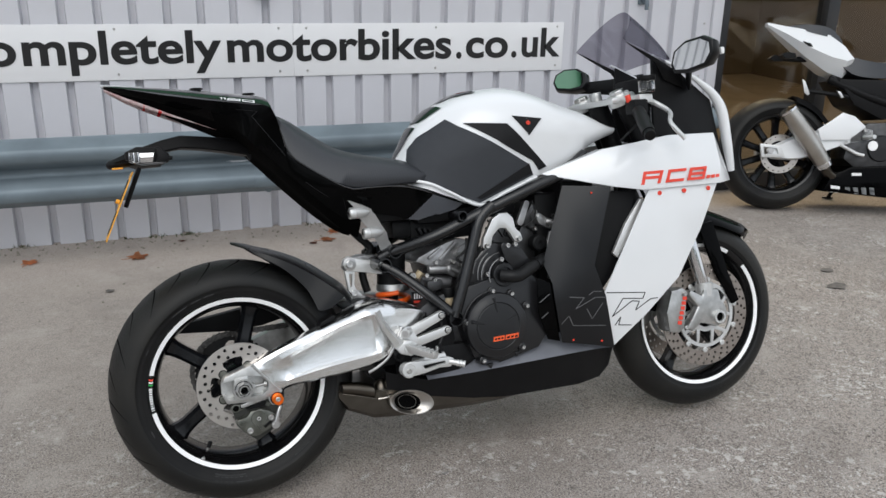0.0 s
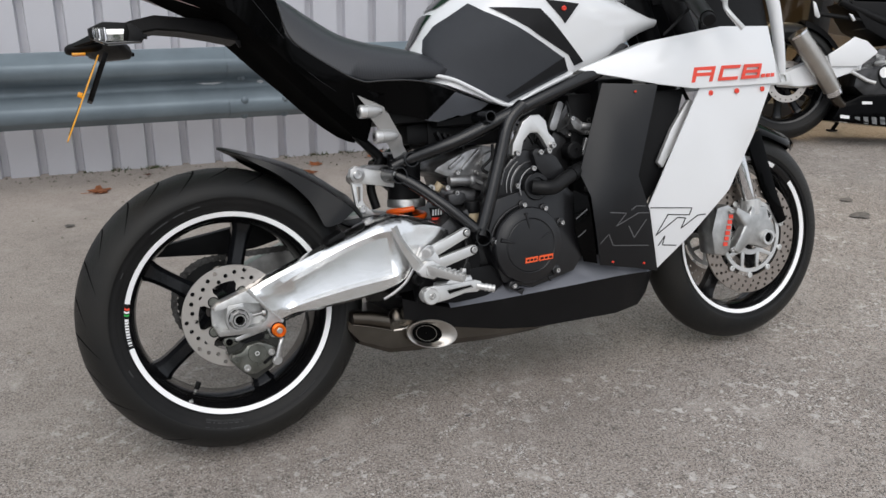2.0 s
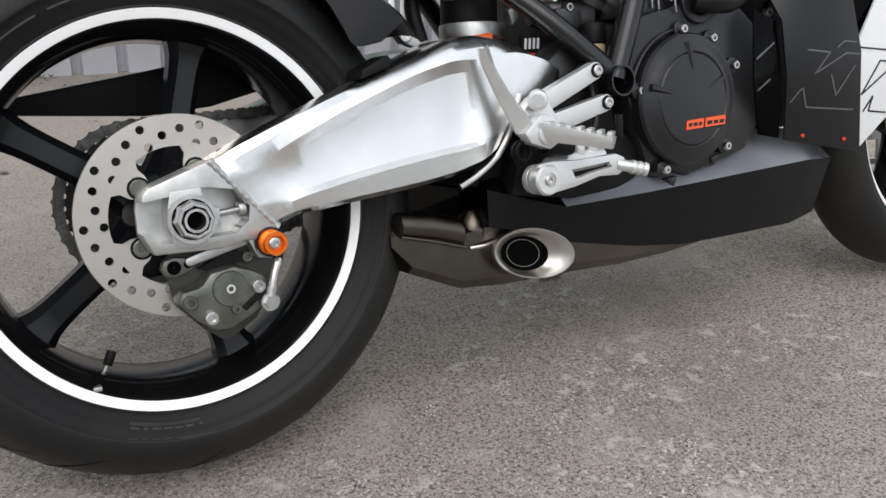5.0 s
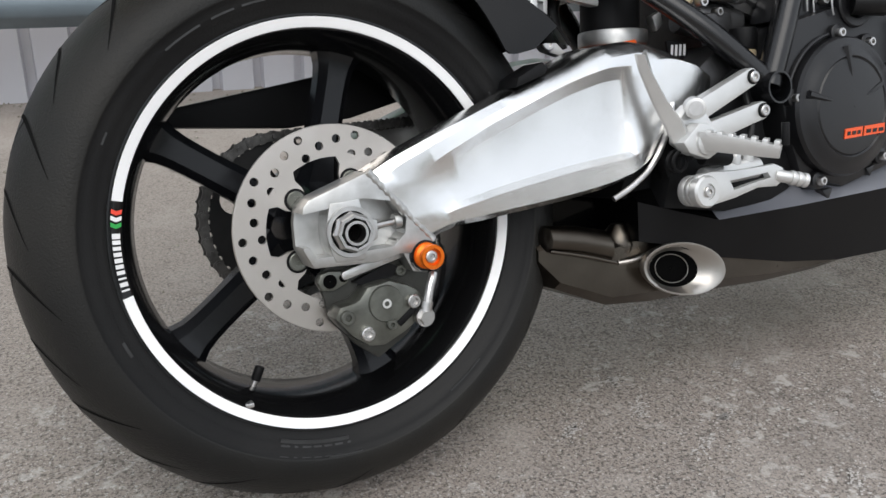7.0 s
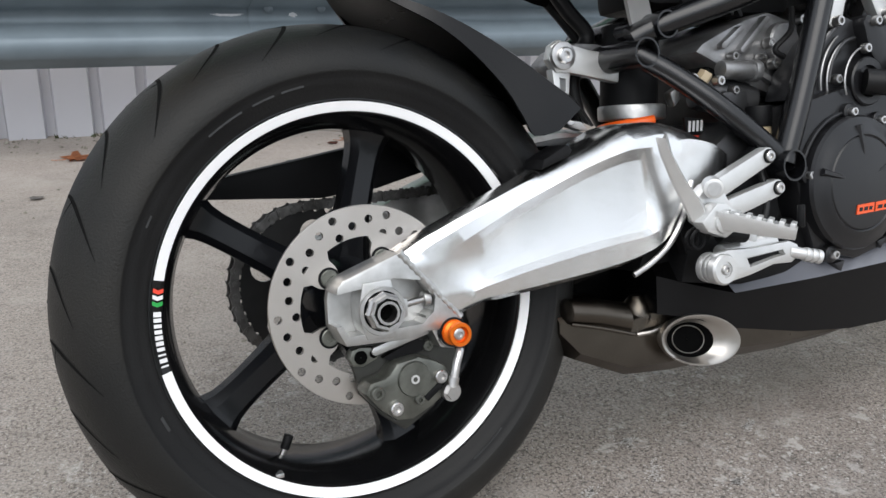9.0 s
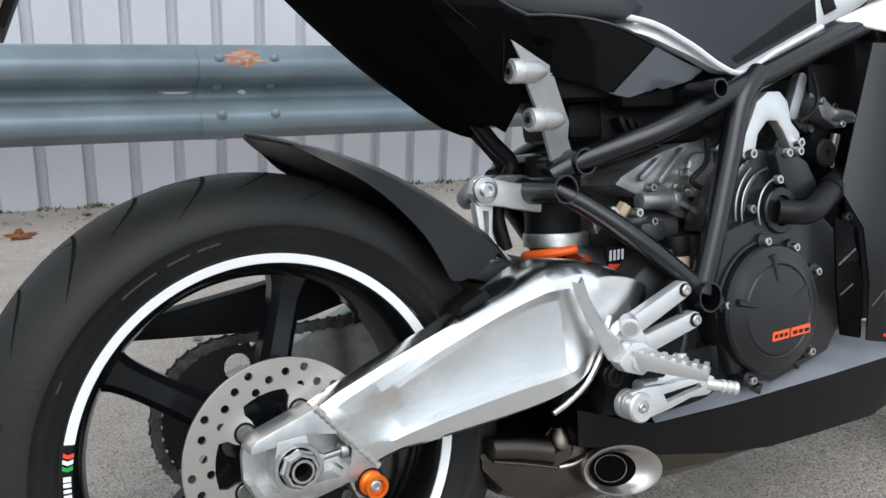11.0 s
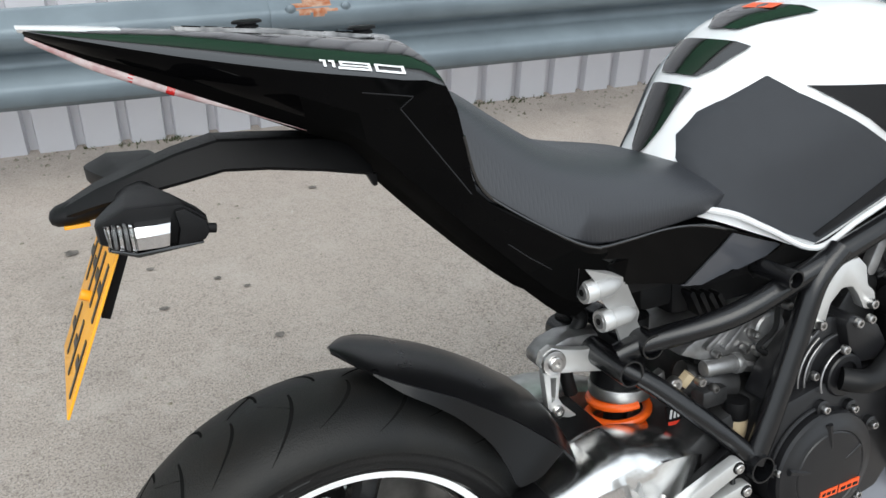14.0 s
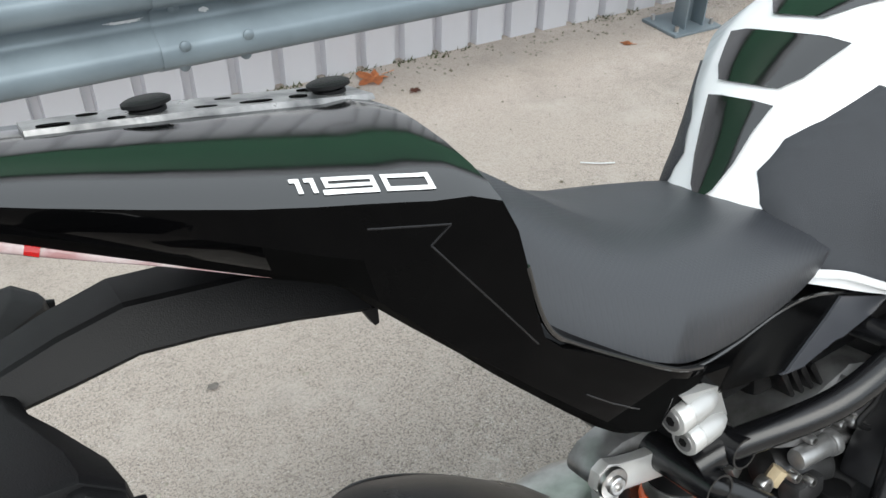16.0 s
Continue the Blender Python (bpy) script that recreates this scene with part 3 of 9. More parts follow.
def build_wall():
    pitch, groove, depth = 0.15248, 0.040, 0.034
    x = 0.0735 - 66 * pitch
    line = [(x - 0.05, 0.0)]
    while x < 3.05:
        line += [(x, 0.0), (x + 0.007, depth), (x + groove - 0.007, depth), (x + groove, 0.0)]
        x += pitch
    line.append((3.10, 0.0))
    bm = bmesh.new()
    rows = []
    for z in (-0.05, 2.5):
        rows.append([bm.verts.new((px, WALL_Y + d, z)) for px, d in line])
    back = [[bm.verts.new((px, WALL_Y + 0.12, z)) for px in (line[0][0], line[-1][0])] for z in (-0.05, 2.5)]
    for i in range(len(line) - 1):
        bm.faces.new((rows[0][i], rows[0][i + 1], rows[1][i + 1], rows[1][i]))
    bm.faces.new((back[0][0], back[0][1], back[1][1], back[1][0]))
    bm.faces.new((rows[0][0], rows[1][0], back[1][0], back[0][0]))
    bm.faces.new((rows[0][-1], rows[1][-1], back[1][1], back[0][1]))
    tagged(mesh_object("wall_north", bm, M_WALL, smooth=0), "pale lavender-grey ribbed steel cladding wall", "wall", kind="structure")
    # corner flashing beside the window
    bm = block((3.135, WALL_Y + 0.03, 1.23), (0.066, 0.10, 2.54), 0.004)
    tagged(mesh_object("trim", bm, M_WALL), "pale grey metal corner flashing", "trim", kind="structure")
    # rest of the building's front, over and past the window
    bm = block((5.0, WALL_Y + 0.06, 2.65), (3.8, 0.14, 0.3), 0.004)
    tagged(mesh_object("wall_over_window", bm, M_WALL), "pale grey panel over the shop window", "wall", kind="structure")
    # Upper cladding and gutter are unseen, added for the tail's reflections.
    bm = block((-1.75, WALL_Y + 0.06, 3.09), (17.3, 0.14, 0.42), 0.004)
    for k in range(112):
        merge(bm, block((-10.3 + k * 0.15248, WALL_Y - 0.018, 3.09), (0.112, 0.030, 0.42), 0.004))
    tagged(mesh_object("wall_upper", bm, M_WALL), "unseen pale ribbed cladding added above the fascia for reflections", "wall", kind="structure")
    bm = block((-1.75, WALL_Y - 0.04, 2.84), (17.3, 0.30, 0.09), 0.01)
    tagged(mesh_object("gutter", bm, M_FRAME), "unseen dark gutter added above the fascia for reflections", "gutter", kind="structure")
    bm = block((-1.75, WALL_Y - 0.02, 2.29), (17.3, 0.24, 0.98), 0.006)
    tagged(mesh_object("fascia", bm, M_FASCIA), "green painted fascia along the building", "fascia", kind="structure")


def rail_profile():
    return [(0.000, 0.283), (0.004, 0.290), (0.072, 0.318), (0.081, 0.330), (0.083, 0.350), (0.081, 0.370), (0.072, 0.384), (0.010, 0.412),
            (0.000, 0.425), (0.000, 0.447), (0.010, 0.460), (0.072, 0.488), (0.081, 0.502), (0.083, 0.522), (0.081, 0.542), (0.072, 0.555), (0.004, 0.582), (0.000, 0.588)]


def build_rail():
    rail = thing("guard_rail", pose(0, 0, 0), "blue-grey galvanised crash barrier bolted along the wall", "barrier")

    def beam(x0, x1, out):
        bm = bmesh.new()
        prof = rail_profile()
        front = [(RAIL_Y - d - out, z) for d, z in prof]
        rear = [(RAIL_Y - d - out + 0.003, z) for d, z in reversed(prof)]
        ring_loft([[(x, y, z) for y, z in front + rear] for x in (x0, x1)], bm=bm)
        return bm
    part("rail_beam", beam(-9.4, 0.72, 0.0), M_GALV, rail, smooth=50)
    part("rail_beam", beam(0.415, 2.96, 0.0064), M_GALV, rail, smooth=50)

    def stud(x, z, d):
        bm = lathe([(0, 0.0005), (0, 0.016), (-0.004, 0.015), (-0.009, 0.008), (-0.0095, 0.0005)], (x, RAIL_Y - d - 0.006, z), 16)
        part("rail_bolt", bm, M_GALV, rail)
    for dx in (0.478, 0.652):
        for z, d in ((0.553, 0.074), (0.459, 0.012), (0.377, 0.080), (0.302, 0.034)):
            stud(dx, z, d)
    for x in (-7.4, -5.4, -3.4, -1.4, 2.47):
        bm = block((x, RAIL_Y + 0.10, 0.29), (0.10, 0.006, 0.58), 0.001)
        merge(bm, block((x - 0.047, RAIL_Y + 0.065, 0.29), (0.006, 0.07, 0.58), 0.001))
        merge(bm, block((x + 0.047, RAIL_Y + 0.065, 0.29), (0.006, 0.07, 0.58), 0.001))
        part("rail_post", bm, M_GALV, rail)
        part("base_plate", block((x, RAIL_Y + 0.10, 0.007), (0.24, 0.20, 0.012), 0.002), M_GALV, rail)
        for sx in (-0.09, 0.09):
            for sy in (0.03, 0.17):
                part("anchor_bolt", rod((x + sx, RAIL_Y + sy, 0.012), (x + sx, RAIL_Y + sy, 0.035), 0.009, 6), M_STEEL, rail)
        part("spacer_block", block((x, RAIL_Y + 0.045, 0.435), (0.09, 0.08, 0.20), 0.004), M_GALV, rail)

    def patch(name, mat, cx, cz, w, h, seed, label):
        random.seed(seed)
        prof = sorted(rail_profile(), key=lambda p: p[1])

        def depth(z):
            for (d0, z0), (d1, z1) in zip(prof, prof[1:]):
                if z0 <= z <= z1:
                    return d0 + (d1 - d0) * (z - z0) / max(z1 - z0, 1e-6)
            return 0
        bm = bmesh.new()
        nx, nz = 16, 7
        vs = {}
        for i in range(nx + 1):
            for j in range(nz + 1):
                x, z = cx + w * (i / nx - 0.5), cz + h * (j / nz - 0.5)
                vs[i, j] = bm.verts.new((x, RAIL_Y - depth(z) - (0.0076 if cx > 0.42 else 0.0014), z))
        for i in range(nx):
            for j in range(nz):
                u, v = (i + 0.5) / nx * 2 - 1, (j + 0.5) / nz * 2 - 1
                if u * u + v * v + 0.9 * noise.noise(Vector((u * 2.2 + seed, v * 1.6, seed * 1.7))) < 0.75:
                    bm.faces.new((vs[i, j], vs[i + 1, j], vs[i + 1, j + 1], vs[i, j + 1]))
        bmesh.ops.delete(bm, geom=[v for v in bm.verts if not v.link_faces], context='VERTS')
        part(name, bm, mat, rail, label)
    patch("rust_patch", M_RUST, 0.555, 0.553, 0.14, 0.05, 3, "flaking orange rust patch")
    patch("scrape", M_SCRAPE, 0.34, 0.437, 0.14, 0.010, 5, "bright scrape in the zinc")
    patch("scrape", M_SCRAPE, 0.56, 0.437, 0.03, 0.016, 7, "bright scrape in the zinc")


def build_sign():
    sg = thing("wall_sign", pose(0, 0, 0), "long white sign board with black web address", "sign")
    tilt = Matrix.Translation((2.157, 0, 0.905)) @ Matrix.Rotation(radians(0.2), 4, 'Y') @ Matrix.Translation((-2.157, 0, -0.905))
    for x0, x1 in ((-1.33, -0.8315), (-0.8305, 0.6775), (0.6785, 2.157)):
        bm = block(((x0 + x1) / 2, WALL_Y - 0.004, 0.905), (x1 - x0, 0.004, 0.256), 0.001)
        bm.transform(tilt)
        part("board", bm, M_SIGN, sg)
    for word, x0, x1 in (("co", -0.815, -0.572), ("mpletely", -0.546, 0.331), ("motorbikes", 0.357, 1.507), (".", 1.535, 1.565), ("co", 1.589, 1.829), (".", 1.851, 1.881), ("uk", 1.910, 2.140)):
        bm = text_mesh(word, 0.212, 1.0, 0.0050, 0.0008)
        xs = [v.co.x for v in bm.verts]
        k = (x1 - x0) / (max(xs) - min(xs))
        bm.transform(tilt @ Matrix.Translation((x0 - min(xs) * k, WALL_Y - 0.0072, 0.855)) @ Matrix.Rotation(radians(90), 4, 'X') @ Matrix.Diagonal((k, 1, 1, 1)))
        part("lettering", bm, M_INK, sg, "bold black lettering", smooth=0)
    for x in (-0.88, -0.147, 0.608, 0.744, 1.420, 2.117):
        for z in (0.803, 1.011):
            bm = lathe([(0, 0.0005), (0, 0.006), (-0.003, 0.004), (-0.003, 0.0005)], (x, WALL_Y - 0.006, z), 10)
            bm.transform(tilt)
            part("rivet", bm, M_STEEL, sg)


def build_window():
    x0, x1, top = 3.17, 6.6, 2.5
    win = thing("window_1", pose(0, 0, 0), "dark-framed full-height shop window", "window")
    win["kind"] = "structure"
    for x, w in ((x0 + 0.03, 0.06), (3.98, 0.085), (5.3, 0.085), (x1, 0.06)):
        part("mullion", block((x, WALL_Y + 0.05, top / 2), (w, 0.10, top), 0.003), M_FRAME, win)
    for i, (a, b) in enumerate(((x0 + 0.06, 3.94), (4.02, 5.26), (5.34, 6.57))):
        part("sill", block(((a + b) / 2, WALL_Y + 0.05, 0.05), (b - a, 0.10, 0.10), 0.003), M_FRAME, win)
        part("head", block(((a + b) / 2, WALL_Y + 0.05, top - 0.04), (b - a, 0.09, 0.08), 0.003), M_FRAME, win)
        pane = part("pane", block(((a + b) / 2, WALL_Y + 0.05, top / 2), (b - a, 0.008, top - 0.18), 0.0), M_PANE, win, "clear glass pane")
        pane.visible_shadow = False
    # showroom behind the glass
    def wall(name, c, s, mat, label):
        tagged(mesh_object(name, block(c, s, 0.002), mat), label, "wall", kind="structure")
    wall("wall_room_back", (5.0, 8.9, 1.5), (4.4, 0.1, 3.0), M_ROOM, "warm brown showroom back wall")
    wall("wall_room_west", (3.05, 6.7, 1.5), (0.1, 4.3, 3.0), M_ROOM, "warm brown showroom side wall")
    wall("wall_room_east", (7.1, 6.7, 1.5), (0.1, 4.3, 3.0), M_ROOM, "warm brown showroom side wall")
    tagged(mesh_object("floor_showroom", block((5.05, 6.65, 0.012), (4.0, 4.4, 0.02), 0.0), M_ROOMFLOOR), "dark brown showroom floor", "floor", kind="structure")
    tagged(mesh_object("ceiling_showroom", block((5.05, 6.65, 3.02), (4.2, 4.4, 0.08), 0.0), M_ROOM), "showroom ceiling", "ceiling", kind="structure")
    glow = new("showroom_ceiling_lamp", bpy.data.lights.new("showroom_ceiling_lamp", 'AREA'))
    glow.data.shape, glow.data.size, glow.data.size_y, glow.data.energy, glow.data.color = 'RECTANGLE', 2.6, 2.6, 130, (1.0, 0.78, 0.5)
    glow.matrix_world = pose(5.0, 6.6, 2.95)
    lamp_m = bpy.data.materials.new("lamp_glow")
    lamp_m.use_nodes = True
    em = lamp_m.node_tree.nodes["Principled BSDF"]
    em.inputs["Emission Color"].default_value = (1.0, 0.62, 0.28, 1)
    em.inputs["Emission Strength"].default_value = 30
    for x, y in ((4.7, 6.2), (5.6, 7.2), (4.2, 7.6)):
        lt = thing("ceiling_light", pose(x, y, 2.9), "small warm showroom ceiling spotlight", "lamp", "showroom spotlights")
        part("housing", rod((0, 0, 0.08), (0, 0, 0.0), 0.06, 20, 0.004), M_FRAME, lt)
        part("lens", rod((0, 0, -0.001), (0, 0, -0.012), 0.05, 20, 0.003), lamp_m, lt, "glowing warm lens")


build_ground()
build_wall()
build_rail()
build_sign()
build_window()


# ---------------------------------------------------------------- motorcycle
BIKE = pose(0.1407, 1.9906, 0.0047, 0, 0, 3.3) @ pose(0, 0, 0, -15.0, 0, 0)


def smooth_rings(stations, n_between=3):
    """Rings between stations, by Catmull-Rom."""
    st = [[Vector(p) for p in s] for s in stations]
    out = []
    for i in range(len(st) - 1):
        a, b, c, d = st[max(i - 1, 0)], st[i], st[i + 1], st[min(i + 2, len(st) - 1)]
        for k in range(n_between):
            t = k / n_between
            out.append([0.5 * ((2 * q1) + (q2 - q0) * t + (2 * q0 - 5 * q1 + 4 * q2 - q3) * t * t + (3 * q1 - q0 - 3 * q2 + q3) * t ** 3)
                        for q0, q1, q2, q3 in zip(a, b, c, d)])
    out.append(st[-1])
    return out


def tyre_profile(R, half, bead):
    """Round tread ending in a small step, then the sidewall drawn in to the bead."""
    pts = []
    for k in range(-14, 15):
        a = radians(k * 90 / 14)
        pts.append((half * math.sin(a), R - 0.060 + 0.060 * math.cos(a)))
    side = [(half * 0.995, R - 0.0622), (half * 0.975, R - 0.0632), (half * 0.965, R - 0.070), (half * 0.925, bead + 0.010), (half * 0.900, bead + 0.0075), (half * 0.893, bead + 0.0040), (half * 0.868, bead + 0.001), (half * 0.80, bead - 0.010)]
    return pts + side + [(-u, r) for u, r in side[::-1]]


def wheel(parent, name, c, R, half, spokes, tape=True, gap=None):
    """Tyre, rim, spokes and tape about the axle at c."""
    x, y, z = c
    lip = half * 0.86
    w = new(name)
    w.parent = parent
    ty = part("tyre", lathe(tyre_profile(R, half, 0.2265), c, 128), M_TYRE, w, smooth=60)
    ty.data.materials.append(M_SIDEWALL)
    for f in ty.data.polygons:
        if math.hypot(f.center.x - x, f.center.z - z) < R - 0.0615:
            f.material_index = 1
    rim = [(-lip, 0.2255), (-lip + 0.004, 0.228), (-lip + 0.012, 0.220), (lip - 0.012, 0.220), (lip - 0.004, 0.228), (lip, 0.2255), (lip, 0.2225), (lip - 0.0044, 0.2113), (lip - 0.008, 0.2085), (lip - 0.014, 0.2060), (lip - 0.018, 0.2035),
           (lip * 0.45, 0.195), (-lip * 0.45, 0.195), (-lip + 0.018, 0.2035), (-lip + 0.014, 0.2060), (-lip + 0.008, 0.2085), (-lip + 0.0044, 0.2113), (-lip, 0.2225)]
    part("rim", lathe(rim, c, 128), M_RIM, w, smooth=40)
    bm = lathe([(-0.055, 0.014), (-0.055, 0.036), (-0.03, 0.048), (0.03, 0.048), (0.055, 0.036), (0.055, 0.014)], c, 40)
    part("hub", bm, M_SPOKE, w)
    for a in spokes:
        ca, sa = math.cos(radians(a)), math.sin(radians(a))
        rings = []
        for r, hw, ht in ((0.036, 0.030, 0.034), (0.07, 0.021, 0.026), (0.13, 0.0185, 0.020), (0.18, 0.021, 0.020), (0.204, 0.034, 0.026)):
            ring = []
            for u, v in ((-1, -0.55), (-0.55, -1), (0.55, -1), (1, -0.55), (1, 0.55), (0.55, 1), (-0.55, 1), (-1, 0.55)):
                t, d = u * hw, v * ht
                ring.append((x + ca * r - sa * t, y + d, z + sa * r + ca * t))
            rings.append(ring)
        bm = ring_loft(smooth_rings(rings, 3))
        part("spoke", bm, M_SPOKE, w, smooth=30)
    if tape:
        arcs = [(gap[1], gap[0] + 360)] if gap else [(0, 360)]
        for a0, a1 in arcs:
            for s in (-1, 1):
                prof = [(s * (lip - 0.0040), 0.2115), (s * (lip - 0.0030), 0.2119), (s * (lip + 0.0012), 0.2218), (s * (lip + 0.0003), 0.2223)]
                part("rim_tape", lathe(prof, c, 144, a0, a1), M_TAPE, w, "white reflective rim tape")
    return w


def holed_disc(c, r_out, r_in, rows, side, lobes=6, hole=0.0042, bobbins=False):
    """A brake disc with drilled holes and open lobes inside."""
    bm = lathe([(-0.0025, r_in), (-0.0025, r_out - 0.0006), (-0.0019, r_out), (0.0019, r_out), (0.0025, r_out - 0.0006), (0.0025, r_in)], c, 96)
    tools = bmesh.new()
    for r, n, off in rows:
        for k in range(n):
            a = 2 * math.pi * (k + off) / n
            p = (c[0] + r * math.cos(a), c[1], c[2] + r * math.sin(a))
            merge(tools, rod((p[0], p[1] - 0.01, p[2]), (p[0], p[1] + 0.01, p[2]), hole, 10))
    return cut(bm, tools, None)


def chain_loop(parent, y, c1, r1, c2, r2):
    """Roller chain round two sprockets as one chain part of many links."""
    pts = []
    dx, dz = c2[0] - c1[0], c2[1] - c1[1]
    d = math.hypot(dx, dz)
    base = math.atan2(dz, dx)
    off = math.acos((r1 - r2) / d)
    a0, a1 = base + off, base + 2 * math.pi - off
    n = 60
    for k in range(n + 1):
        a = a0 + (a1 - a0) * k / n
        pts.append((c1[0] + r1 * math.cos(a), c1[1] + r1 * math.sin(a)))
    for k in range(13):
        a = base - off + 2 * off * k / 12
        pts.append((c2[0] + r2 * math.cos(a), c2[1] + r2 * math.sin(a)))
    pts.append(pts[0])
    pitch, out, acc = 0.0159, [pts[0]], 0.0
    for (xa, za), (xb, zb) in zip(pts, pts[1:]):
        seg = math.hypot(xb - xa, zb - za)
        while acc + seg >= pitch:
            t = (pitch - acc) / seg
            xa, za = xa + (xb - xa) * t, za + (zb - za) * t
            out.append((xa, za))
            seg = math.hypot(xb - xa, zb - za)
            acc = 0.0
        acc += seg
    bm = bmesh.new()
    for i in range(len(out) - 1):
        (xa, za), (xb, zb) = out[i], out[i + 1]
        a = math.atan2(zb - za, xb - xa)
        ys = (-0.0105, 0.0105) if i % 2 else (-0.0075, 0.0075)
        for yy in ys:
            b = ring_loft([[(-0.0125, y1, -0.003), (-0.0095, y1, -0.0075), (-0.004, y1, -0.0055), (0.004, y1, -0.0055), (0.0095, y1, -0.0075), (0.0125, y1, -0.003), (0.0125, y1, 0.003), (0.0095, y1, 0.0075), (0.004, y1, 0.0055), (-0.004, y1, 0.0055), (-0.0095, y1, 0.0075), (-0.0125, y1, 0.003)] for y1 in (-0.0011, 0.0011)])
            merge(bm, b, Matrix.Translation(((xa + xb) / 2, y + yy, (za + zb) / 2)) @ Matrix.Rotation(-a, 4, 'Y'))
        merge(bm, rod((xa, y - 0.0135, za), (xa, y + 0.0135, za), 0.0032, 8))
    part("chain", bm, M_CHAIN, parent, "oily steel roller chain", smooth=30)


def shift_parts(before, offset, x0=-9.0, x1=-8.0):
    """Move the meshes built since 'before' was taken, fading the move in from x0 to x1."""
    for ob in set(bpy.data.objects) - before:
        if ob.data:
            for v in ob.data.vertices:
                v.co += Vector(offset) * max(0.0, min(1.0, (v.co.x - x0) / (x1 - x0)))


def build_bike():
    bike = thing("motorcycle", BIKE, "white and black sports motorcycle leaning on its side stand", "motorcycle")
    RA, FA = (0, 0, 0.315), (1.434, -0.042, 0.302)
    rear_spokes = [145, 217, 289, 1, 73]
    rw = wheel(bike, "rear_wheel", RA, 0.315, 0.095, rear_spokes, gap=(165.2, 190.6))
    fw = wheel(bike, "front_wheel", FA, 0.298, 0.062, [20, 92, 164, 236, 308], gap=(38, 58))
    # ---- rear wheel details
    bm = holed_disc((0, -0.104, 0.315), 0.110, 0.076, ((0.1005, 10, 0.0), (0.0805, 10, 0.0), (0.0945, 10, 0.333), (0.0885, 10, 0.667)), -1, hole=0.0047)
    disc = part("brake_disc", bm, M_DISC, rw, "drilled steel brake disc", smooth=20)
    for k in range(5):
        a = radians(72 * k - 5)
        ca, sa = math.cos(a), math.sin(a)
        tab = [(0.080, -0.040), (0.076, -0.026), (0.066, -0.016), (0.056, -0.0145), (0.047, -0.010), (0.0445, 0.0), (0.047, 0.010), (0.056, 0.0145), (0.066, 0.016), (0.076, 0.026), (0.080, 0.040)]
        poly = [(r * ca - t * sa, 0.315 + r * sa + t * ca) for r, t in tab]
        part("disc_tab", prism(poly, -0.1062, -0.1018, 0.0), M_DISC, rw)
    for k in range(5):
        a = radians(72 * k - 5)
        p = (0.0540 * math.cos(a), -0.1063, 0.315 + 0.0540 * math.sin(a))
        part("disc_washer", lathe([(0, 0.0005), (0, 0.0122), (-0.0008, 0.0122), (-0.0008, 0.0005)], p, 24), M_MATT, rw)
        part("disc_bolt", lathe([(0, 0.0005), (0, 0.0098), (-0.0016, 0.0096), (-0.0022, 0.0085), (-0.0022, 0.0045), (-0.0010, 0.0042), (-0.0010, 0.0005)], p, 24), M_CALIPER, rw, smooth=12)
    part("axle", pipe_end((0, 0.15, 0.315), (0, -0.1665, 0.315), 0.0125, 0.0028, 28), M_STEEL, rw)
    part("axle_bore", lathe([(0, 0.0005), (0, 0.0094), (-0.002, 0.0094), (-0.002, 0.0005)], (0, -0.150, 0.315), 20), M_HOLE, rw)
    part("valve_stem", rod((-0.098, -0.028, 0.135), (-0.086, -0.030, 0.156), 0.0035, 10), M_STEEL, rw, "steel tyre valve with black cap")
    part("valve_cap", rod((-0.090, -0.0295, 0.150), (-0.083, -0.0302, 0.165), 0.0055, 12, 0.001), M_MATT, rw)
    part("balance_weight", block((-0.109, -0.070, 0.1375), (0.009, 0.014, 0.005), 0.001), M_STEEL, rw)
    # sprocket and chain on the far side
    bm = bmesh.new()
    prof = []
    for k in range(38 * 4):
        a = 2 * math.pi * k / (38 * 4)
        prof.append((0.002 + (0.1005 if k % 4 in (0, 1) else 0.094) * math.cos(a), 0.315 + (0.1005 if k % 4 in (0, 1) else 0.094) * math.sin(a)))
    bm = prism(prof, 0.098, 0.104, 0.0)
    tools = bmesh.new()
    for k in range(5):
        a = radians(72 * k + 10)
        merge(tools, rod((0.066 * math.cos(a), 0.08, 0.315 + 0.066 * math.sin(a)), (0.066 * math.cos(a), 0.12, 0.315 + 0.066 * math.sin(a)), 0.018, 16))
    part("sprocket", cut(bm, tools, None), M_SPROCKET, rw, "dark steel rear sprocket", smooth=20)
    chain_loop(bike, 0.101, (0, 0.315), 0.1015, (0.545, 0.385), 0.038)
    bm = prism([(-0.185, 0.452), (-0.15, 0.440), (0.02, 0.425), (0.10, 0.43), (0.30, 0.475), (0.30, 0.505), (0.10, 0.492), (0.02, 0.480), (-0.16, 0.455)], 0.085, 0.122, 0.003)
    part("chain_guard", bm, M_MATT, bike, "black plastic chain guard")
    # tread grooves: dark ribbons on the tread, with the cuts' shade painted in
    for k in range(26):
        for s in (-1, 1):
            bm = bmesh.new()
            a0 = radians(k * 360 / 26 + (7 if s > 0 else 0))
            prev = None
            for i in range(11):
                t = i / 10
                ph = radians(s * (4 + (62 if k % 2 else 46) * t))
                a = a0 + 0.20 * t * t - 0.02 * t
                wdt = 0.0023 * math.sin(math.pi * min(1, 0.12 + t * 0.88)) + 0.0005
                row = []
                for e in (-1, 1):
                    u = 0.0953 * math.sin(ph)
                    r = 0.255 + 0.0604 * math.cos(ph)
                    aa = a + e * wdt / r
                    row.append(bm.verts.new((r * math.cos(aa), u, 0.315 + r * math.sin(aa))))
